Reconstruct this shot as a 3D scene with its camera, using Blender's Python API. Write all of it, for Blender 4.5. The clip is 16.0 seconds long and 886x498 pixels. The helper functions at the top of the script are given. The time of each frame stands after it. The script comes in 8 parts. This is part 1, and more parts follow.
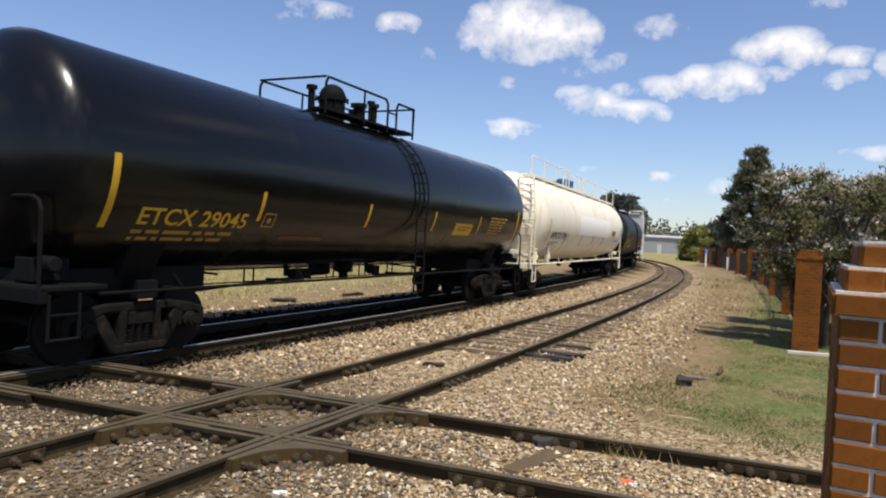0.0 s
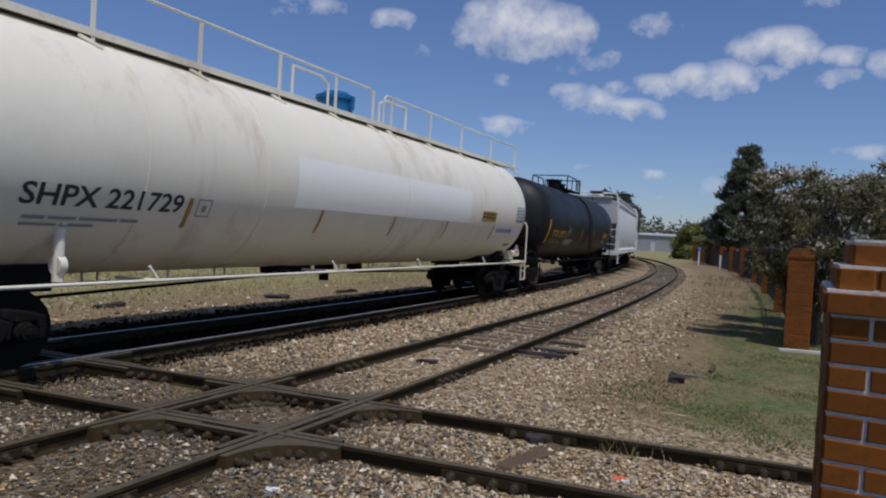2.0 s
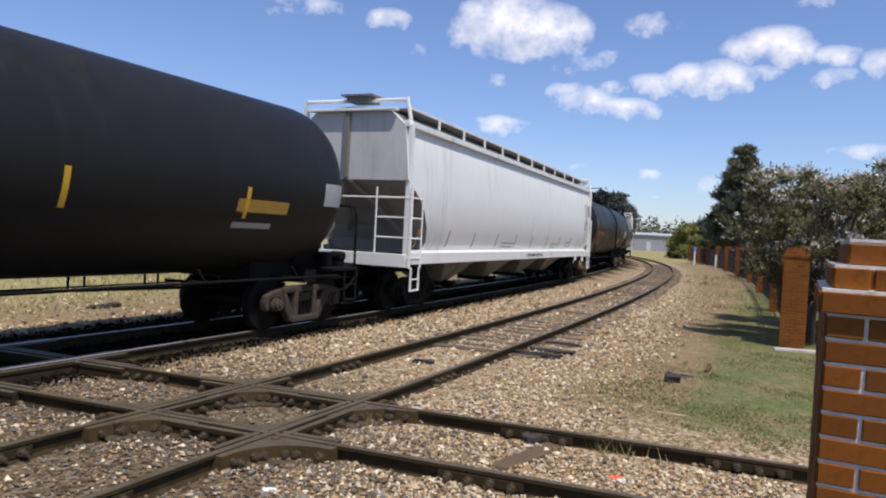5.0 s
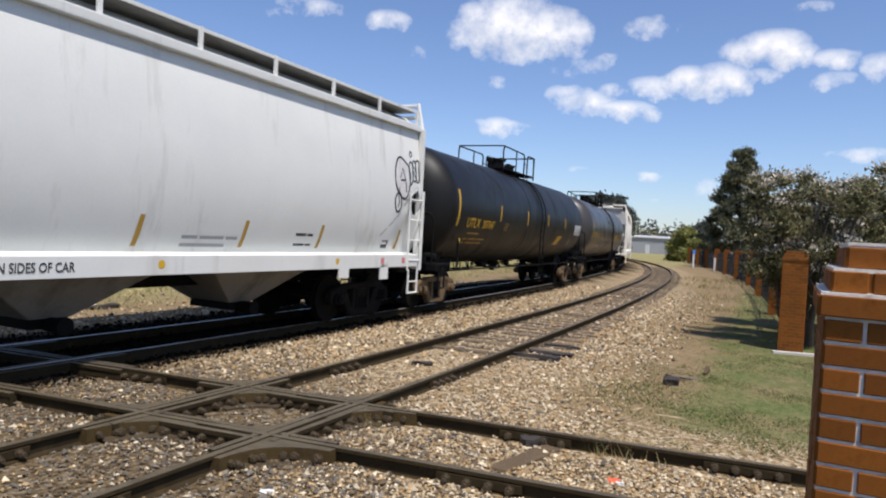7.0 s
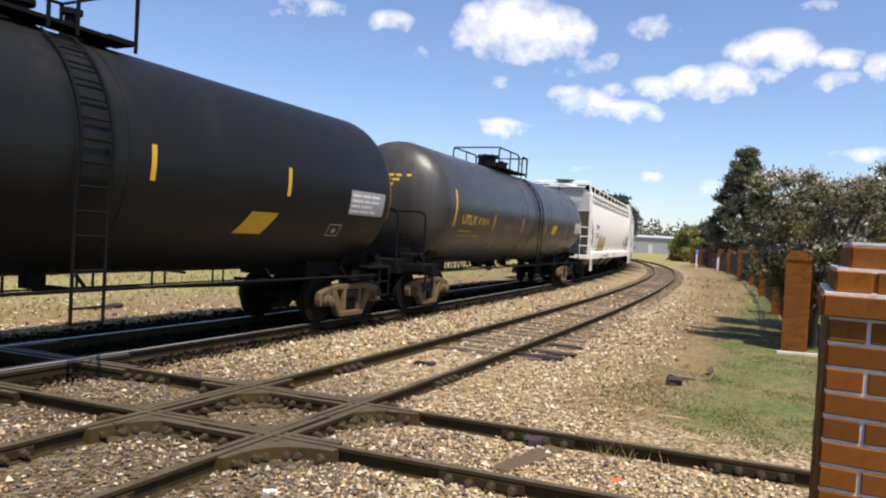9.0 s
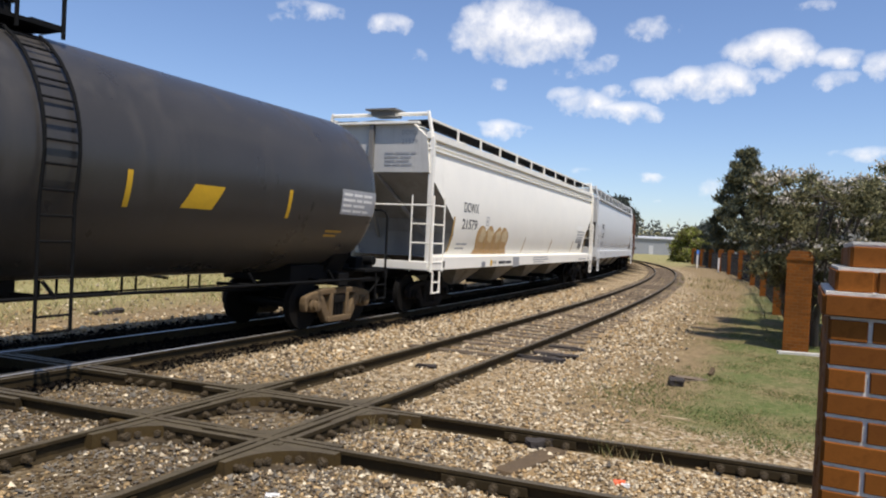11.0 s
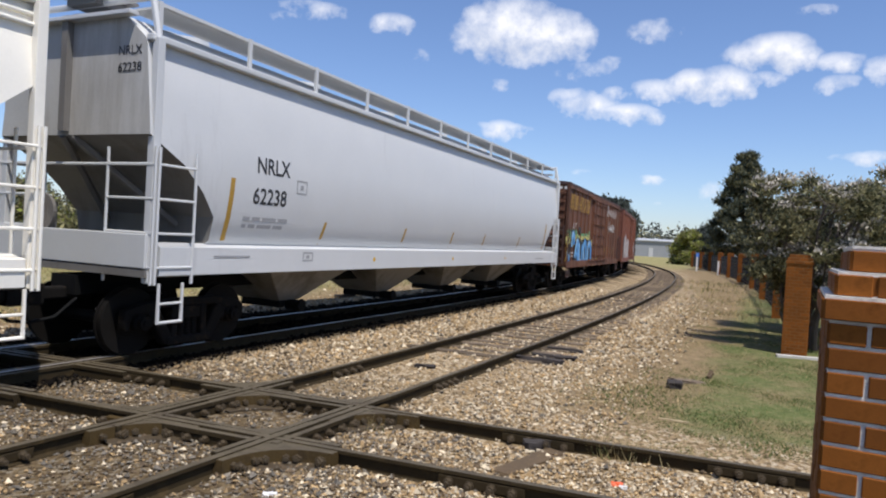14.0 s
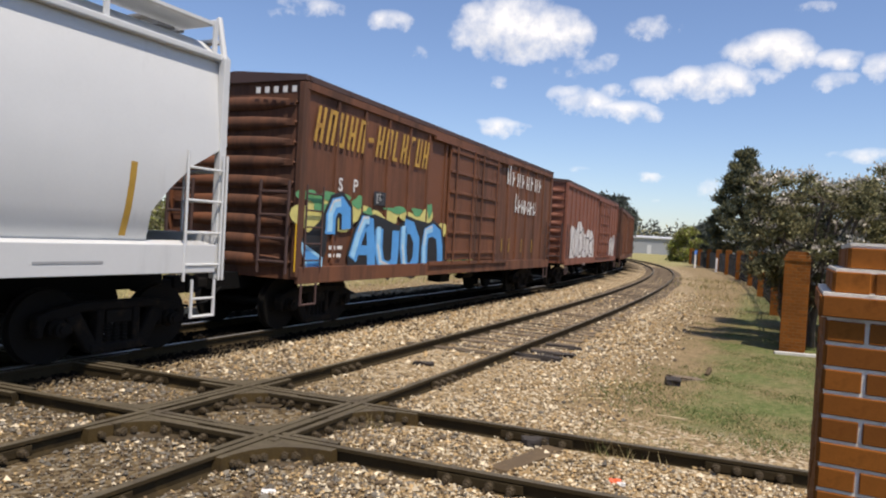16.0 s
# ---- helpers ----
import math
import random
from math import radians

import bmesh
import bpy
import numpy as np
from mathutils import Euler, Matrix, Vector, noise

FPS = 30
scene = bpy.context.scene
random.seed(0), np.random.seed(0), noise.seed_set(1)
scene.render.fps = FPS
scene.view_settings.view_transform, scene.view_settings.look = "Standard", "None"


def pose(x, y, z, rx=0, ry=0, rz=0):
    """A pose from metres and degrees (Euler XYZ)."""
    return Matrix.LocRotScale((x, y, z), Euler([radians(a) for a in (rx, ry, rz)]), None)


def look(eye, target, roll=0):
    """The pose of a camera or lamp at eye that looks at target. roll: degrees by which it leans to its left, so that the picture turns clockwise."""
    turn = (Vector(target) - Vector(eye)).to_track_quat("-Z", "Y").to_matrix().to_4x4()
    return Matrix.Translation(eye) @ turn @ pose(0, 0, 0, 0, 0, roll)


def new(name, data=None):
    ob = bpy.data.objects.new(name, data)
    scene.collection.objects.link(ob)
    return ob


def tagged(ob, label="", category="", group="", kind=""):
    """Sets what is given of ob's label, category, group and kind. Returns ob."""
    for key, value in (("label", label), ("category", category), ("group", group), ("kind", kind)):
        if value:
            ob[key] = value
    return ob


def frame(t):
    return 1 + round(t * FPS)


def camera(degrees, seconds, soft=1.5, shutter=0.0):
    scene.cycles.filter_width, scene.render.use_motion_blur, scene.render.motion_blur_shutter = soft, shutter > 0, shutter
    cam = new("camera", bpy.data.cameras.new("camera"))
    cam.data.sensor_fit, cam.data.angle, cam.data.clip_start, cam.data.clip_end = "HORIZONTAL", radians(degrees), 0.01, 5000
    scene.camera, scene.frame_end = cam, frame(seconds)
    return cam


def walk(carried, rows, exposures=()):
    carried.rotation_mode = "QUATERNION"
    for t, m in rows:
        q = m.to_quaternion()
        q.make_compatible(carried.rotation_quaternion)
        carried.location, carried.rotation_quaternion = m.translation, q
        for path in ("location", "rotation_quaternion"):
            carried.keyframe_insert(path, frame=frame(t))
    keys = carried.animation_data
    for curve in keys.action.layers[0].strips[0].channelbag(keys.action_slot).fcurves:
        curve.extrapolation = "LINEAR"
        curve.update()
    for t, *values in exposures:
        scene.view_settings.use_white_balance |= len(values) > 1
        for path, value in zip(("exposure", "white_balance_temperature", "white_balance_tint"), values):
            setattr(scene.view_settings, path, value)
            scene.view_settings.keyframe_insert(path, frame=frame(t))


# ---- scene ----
EYE = (0.0, 0.0, 1.952)


def aim(t, pitch, yaw, roll):
    p, a = radians(pitch), radians(yaw)
    ahead = Vector((-math.sin(a) * math.cos(p), math.cos(a) * math.cos(p), math.sin(p)))
    return (t, look(EYE, Vector(EYE) + 10 * ahead, roll))


CAMERA_ROWS = [
    (0.0, -1.17, 0.74, 2.85), (0.5, -1.11, 0.6, 2.68), (1.0, -1.22, 0.25, 2.74), (1.5, -1.31, 0.26, 2.88), (2.0, -1.39, 0.22, 3.08),
    (2.5, -1.38, 0.16, 3.15), (3.0, -1.41, 0.13, 3.15), (3.5, -1.47, -0.02, 3.01), (4.0, -1.48, -0.08, 3.01), (6.5, -1.19, -0.12, 2.99),
    (7.0, -1.21, -0.17, 3.21), (7.5, -1.23, -0.13, 3.34), (8.0, -1.2, 0.03, 3.21), (8.5, -1.26, 0.0, 3.3), (9.0, -1.22, 0.06, 3.18),
    (11.5, -1.0, 0.11, 2.73), (12.0, -1.08, 0.1, 2.9), (12.5, -0.98, 0.03, 3.08), (13.0, -1.03, 0.06, 3.07), (13.5, -1.01, 0.07, 3.18),
    (14.0, -0.99, 0.1, 3.3), (14.5, -1.06, 0.04, 3.41), (15.0, -1.09, 0.04, 3.23), (15.5, -1.12, -0.07, 3.2), (16.0, -1.2, -0.04, 3.26),
]
cam = camera(65.7, 16.0, soft=2.1)
walk(cam, [aim(*r) for r in CAMERA_ROWS], exposures=[(0.0, 0.08, 6800, 13), (1.0, -0.15, 6500, 13), (1.5, -0.46, 6350, 13), (2.0, -0.82, 5850, 15), (2.5, -0.66, 5750, 15), (3.0, -0.56, 5650, 16), (3.5, -0.48, 5700, 17), (4.0, -0.02, 5950, 18), (6.5, 0.02, 6400, 13), (7.5, 0.04, 6450, 14), (8.5, 0.14, 6650, 14), (9.0, 0.32, 6850, 13), (11.5, 0.05, 6500, 12), (12.0, 0.02, 6400, 12), (12.5, -0.26, 6350, 12), (13.0, -0.06, 6200, 12), (13.5, 0.02, 6250, 13), (14.5, 0.02, 6350, 13), (16.0, 0.12, 6900, 13)])

# ---- world, sun ----
SUN_FROM = Vector((0.20, -0.37, 0.905)).normalized()


def nodes_of(tree):
    tree.nodes.clear()
    return tree.nodes, tree.links


def math_node(n, l, op, a, b=None, c=None, clamp=False):
    m = n.new("ShaderNodeMath")
    m.operation, m.use_clamp = op, clamp
    for i, v in enumerate((a, b, c)):
        if v is None:
            continue
        if isinstance(v, (int, float)):
            m.inputs[i].default_value = v
        else:
            l.new(v, m.inputs[i])
    return m.outputs[0]


# puffs of the clouds: azimuth to the right of +y, elevation, half widths (degrees), thickness
CLOUDS = [
    # the large heap, then the chain to its right
    (4.6, 17.6, 4.4, 3.5, 1), (2.6, 16.4, 3.7, 2.5, 1), (7.9, 17.2, 4.0, 2.5, 1), (9.7, 16.5, 2.4, 2.4, 1), (5.9, 15.8, 5.3, 2.1, 1), (2.0, 17.7, 2.4, 1.8, 0.9),
    (16.6, 12.6, 2.2, 1.3, 0.9), (19.1, 13.1, 2.5, 1.7, 1), (21.4, 13.1, 2.8, 2.0, 1), (23.0, 12.5, 1.3, 0.9, 0.7), (24.3, 13.2, 1.9, 0.9, 0.75),
]
CLOUDS += [
    (24.6, 15.3, 3.7, 1.9, 1), (23.3, 15.0, 2.7, 1.4, 1), (26.2, 14.7, 2.5, 1.5, 1), (29.1, 14.1, 2.1, 1.2, 0.85), (29.1, 12.7, 1.9, 0.9, 0.75), (31.7, 13.5, 1.4, 1.5, 0.8),
    (11.1, 11.4, 3.2, 1.5, 0.9), (14.1, 10.8, 3.7, 1.2, 1), (9.8, 12.0, 2.2, 1.2, 0.7), (16.1, 10.5, 1.7, 0.9, 0.8), (13.3, 12.4, 1.8, 0.8, 0.65),
]
# small and thin ones
CLOUDS += [
    (15.7, 17.1, 2.7, 1.3, 0.6), (16.5, 17.5, 1.3, 0.8, 0.5), (3.8, 12.8, 1.2, 0.7, 0.6), (4.4, 9.2, 2.7, 1.2, 1), (6.0, 8.7, 0.9, 0.6, 0.7), (3.2, 8.8, 1.3, 0.7, 0.8),
    (16.3, 5.6, 1.4, 0.7, 0.8), (31.2, 7.4, 2.7, 0.8, 0.75), (20.6, 4.9, 1.2, 1.5, 0.5), (-5.4, 17.0, 2.2, 1.3, 0.8), (-11.9, 17.5, 3.5, 1.1, 0.65), (-13.9, 16.7, 1.8, 0.6, 0.5),
]
CLOUDS += [
    (-3.2, 14.8, 1.2, 0.8, 0.5), (27.5, 17.8, 1.7, 0.7, 0.55), (10.5, 14.1, 3.3, 1.1, 0.55), (12.5, 14.7, 1.3, 0.9, 0.5), (17.4, 3.6, 0.6, 0.4, 0.5), (11.0, 6.0, 1.5, 0.5, 0.4),
    (-31.3, 11.5, 1.6, 1.3, 0.6), (-60, 20, 9, 3.5, 0.9), (75, 24, 10, 4, 0.9), (120, 28, 12, 5, 0.9), (-120, 20, 10, 3.5, 0.9), (170, 26, 12, 5, 0.9),
]
# the rest of the sky: clouds added out of sight to whiten tank reflections
CLOUDS += [(55, 38, 12, 6, 1), (95, 42, 14, 7, 1), (98, 14, 12, 4, 1), (140, 45, 14, 7, 1), (145, 16, 11, 4, 1), (-150, 36, 13, 6, 1), (-95, 34, 13, 6, 1), (62, 13, 9, 3, 1), (-172, 14, 12, 4, 1), (-40, 36, 11, 5, 1)]


def make_world():
    world = bpy.data.worlds.new("sky")
    scene.world = world
    world.use_nodes = True
    n, l = nodes_of(world.node_tree)
    sky = n.new("ShaderNodeTexSky")
    sky.sky_type, sky.sun_disc = "NISHITA", False
    sky.sun_elevation = math.asin(SUN_FROM.z)
    sky.sun_rotation = math.atan2(SUN_FROM.x, SUN_FROM.y)
    sky.altitude, sky.air_density, sky.dust_density, sky.ozone_density = 100, 1.0, 0.5, 3.0
    coord = n.new("ShaderNodeTexCoord")
    xyz = n.new("ShaderNodeSeparateXYZ")
    l.new(coord.outputs["Generated"], xyz.inputs[0])
    def cloud_noise(scale, detail, rough):
        t = n.new("ShaderNodeTexNoise")
        t.inputs["Scale"].default_value, t.inputs["Detail"].default_value, t.inputs["Roughness"].default_value = scale, detail, rough
        l.new(coord.outputs["Generated"], t.inputs["Vector"])
        return t

    fine, broad = cloud_noise(34.0, 8.0, 0.6), cloud_noise(24.0, 4.0, 0.5)
    az = math_node(n, l, "ARCTAN2", xyz.outputs[0], xyz.outputs[1])
    el = math_node(n, l, "ARCSINE", xyz.outputs[2])
    az2 = math_node(n, l, "ADD", az, math_node(n, l, "MULTIPLY_ADD", broad.outputs[0], 0.05, -0.025))
    el2 = math_node(n, l, "ADD", el, math_node(n, l, "MULTIPLY_ADD", fine.outputs[0], 0.022, -0.011))
    total, low = None, None
    for a, e, w, h, k in CLOUDS:
        dx = math_node(n, l, "MULTIPLY", math_node(n, l, "SUBTRACT", az2, radians(a)), 1 / radians(w))
        dy = math_node(n, l, "MULTIPLY", math_node(n, l, "SUBTRACT", el2, radians(e)), 1 / radians(h))
        # flat below, heaped above
        dy = math_node(n, l, "MAXIMUM", dy, math_node(n, l, "MULTIPLY", dy, 1.35))
        d = math_node(n, l, "ADD", math_node(n, l, "MULTIPLY", dx, dx), math_node(n, l, "MULTIPLY", dy, dy))
        v = math_node(n, l, "MULTIPLY", math_node(n, l, "SUBTRACT", 1.0, d, clamp=True), k)
        under = math_node(n, l, "MULTIPLY", v, dy)
        total = v if total is None else math_node(n, l, "SMOOTH_MAX", total, v, 0.12)
        low = under if low is None else math_node(n, l, "ADD", low, under)
    gate = math_node(n, l, "MULTIPLY", math_node(n, l, "SUBTRACT", total, 0.12), 5.0, clamp=True)
    ragged = math_node(n, l, "ADD", total, math_node(n, l, "MULTIPLY_ADD", fine.outputs[0], 1.8, -1.16))
    cover = math_node(n, l, "MULTIPLY", math_node(n, l, "MULTIPLY_ADD", ragged, 1.05, 0.0, clamp=True), gate)
    shade = math_node(n, l, "MULTIPLY_ADD", math_node(n, l, "ADD", low, math_node(n, l, "MULTIPLY_ADD", broad.outputs[0], 1.2, -0.6)), 0.6, 0.86, clamp=True)
    white = n.new("ShaderNodeMix")
    white.data_type = "RGBA"
    white.inputs["A"].default_value, white.inputs["B"].default_value = (0.60, 0.65, 0.74, 1), (1.0, 1.0, 1.0, 1)
    l.new(shade, white.inputs["Factor"])
    bright = n.new("ShaderNodeVectorMath")
    bright.operation = "SCALE"
    bright.inputs["Scale"].default_value = CLOUD_LIGHT
    l.new(white.outputs["Result"], bright.inputs[0])
    mix = n.new("ShaderNodeMix")
    mix.data_type = "RGBA"
    l.new(cover, mix.inputs["Factor"])
    tint = n.new("ShaderNodeVectorMath")
    tint.operation = "MULTIPLY"
    tint.inputs[1].default_value = (0.90, 0.945, 1.07)
    l.new(sky.outputs[0], tint.inputs[0])
    l.new(tint.outputs[0], mix.inputs["A"])
    l.new(bright.outputs[0], mix.inputs["B"])
    back = n.new("ShaderNodeBackground")
    back.inputs["Strength"].default_value = SKY_STRENGTH
    l.new(mix.outputs["Result"], back.inputs[0])
    out = n.new("ShaderNodeOutputWorld")
    l.new(back.outputs[0], out.inputs[0])


SKY_STRENGTH, CLOUD_LIGHT, SUN_STRENGTH = 0.132, 7.9, 4.9
make_world()
sun = new("sun", bpy.data.lights.new("sun", "SUN"))
sun.data.energy, sun.data.angle, sun.data.color = SUN_STRENGTH, radians(0.5), (1.0, 0.95, 0.87)
sun.matrix_world = look(SUN_FROM * 100, (0, 0, 0))


# ---- materials ----
def material(name, color, rough=0.6, metal=0.0, vary=0.12, scale=6.0, grain=60.0, bump=0.15, dirt=None, dirt_at=0.55,
             dirt_scale=2.0, streak=False, spec=0.5, jitter=0.0, coord="Object", bump_dist=0.01, stretch=None, coat=0.0):
    """A painted, weathered or natural surface: colour broken up at two scales, dirt patches or streaks, fine relief."""
    m = bpy.data.materials.new(name)
    m.use_nodes = True
    n, l = nodes_of(m.node_tree)
    b = n.new("ShaderNodeBsdfPrincipled")
    out = n.new("ShaderNodeOutputMaterial")
    l.new(b.outputs[0], out.inputs[0])
    b.inputs["Metallic"].default_value = metal
    b.inputs["Specular IOR Level"].default_value = spec
    b.inputs["Coat Weight"].default_value = coat
    tc = n.new("ShaderNodeTexCoord")
    vec = tc.outputs[coord]
    if stretch:
        mp = n.new("ShaderNodeMapping")
        mp.inputs["Scale"].default_value = stretch
        l.new(vec, mp.inputs[0])
        vec = mp.outputs[0]

    def noise_tex(s, detail=5.0, rough_=0.6, v=None):
        t = n.new("ShaderNodeTexNoise")
        t.inputs["Scale"].default_value, t.inputs["Detail"].default_value, t.inputs["Roughness"].default_value = s, detail, rough_
        l.new(v or vec, t.inputs["Vector"])
        return t.outputs[0]

    big, small = noise_tex(scale), noise_tex(grain, 3.0)
    f = math_node(n, l, "MULTIPLY_ADD", math_node(n, l, "ADD", math_node(n, l, "MULTIPLY", big, 0.65), math_node(n, l, "MULTIPLY", small, 0.35)), 2 * vary * 1.8, 1 - vary * 1.8)
    if jitter:
        info = n.new("ShaderNodeObjectInfo")
        geo = n.new("ShaderNodeNewGeometry")
        r = math_node(n, l, "FRACT", math_node(n, l, "ADD", info.outputs["Random"], geo.outputs["Random Per Island"]))
        f = math_node(n, l, "MULTIPLY", f, math_node(n, l, "MULTIPLY_ADD", r, 2 * jitter, 1 - jitter))
    col = n.new("ShaderNodeVectorMath")
    col.operation = "SCALE"
    col.inputs[0].default_value = color[:3]
    l.new(f, col.inputs["Scale"])
    final = col.outputs[0]
    rv = math_node(n, l, "MULTIPLY_ADD", big, 0.25, rough - 0.12, clamp=True)
    if dirt:
        v2 = vec
        if streak:
            mp2 = n.new("ShaderNodeMapping")
            mp2.inputs["Scale"].default_value = (1, 1, 0.12)
            l.new(vec, mp2.inputs[0])
            v2 = mp2.outputs[0]
        dn = noise_tex(dirt_scale, 8.0, 0.68, v2)
        ramp = math_node(n, l, "MULTIPLY", math_node(n, l, "SUBTRACT", dn, dirt_at), 6.0, clamp=True)
        mx = n.new("ShaderNodeMix")
        mx.data_type = "RGBA"
        mx.inputs["B"].default_value = (*dirt, 1)
        l.new(math_node(n, l, "MULTIPLY", ramp, 0.75), mx.inputs["Factor"])
        l.new(final, mx.inputs["A"])
        final = mx.outputs["Result"]
        rv = math_node(n, l, "MULTIPLY_ADD", ramp, 0.25, rv, clamp=True)
    l.new(final, b.inputs["Base Color"])
    l.new(rv, b.inputs["Roughness"])
    if bump:
        bp = n.new("ShaderNodeBump")
        bp.inputs["Strength"].default_value, bp.inputs["Distance"].default_value = bump, bump_dist
        l.new(small, bp.inputs["Height"])
        l.new(bp.outputs[0], b.inputs["Normal"])
    return m


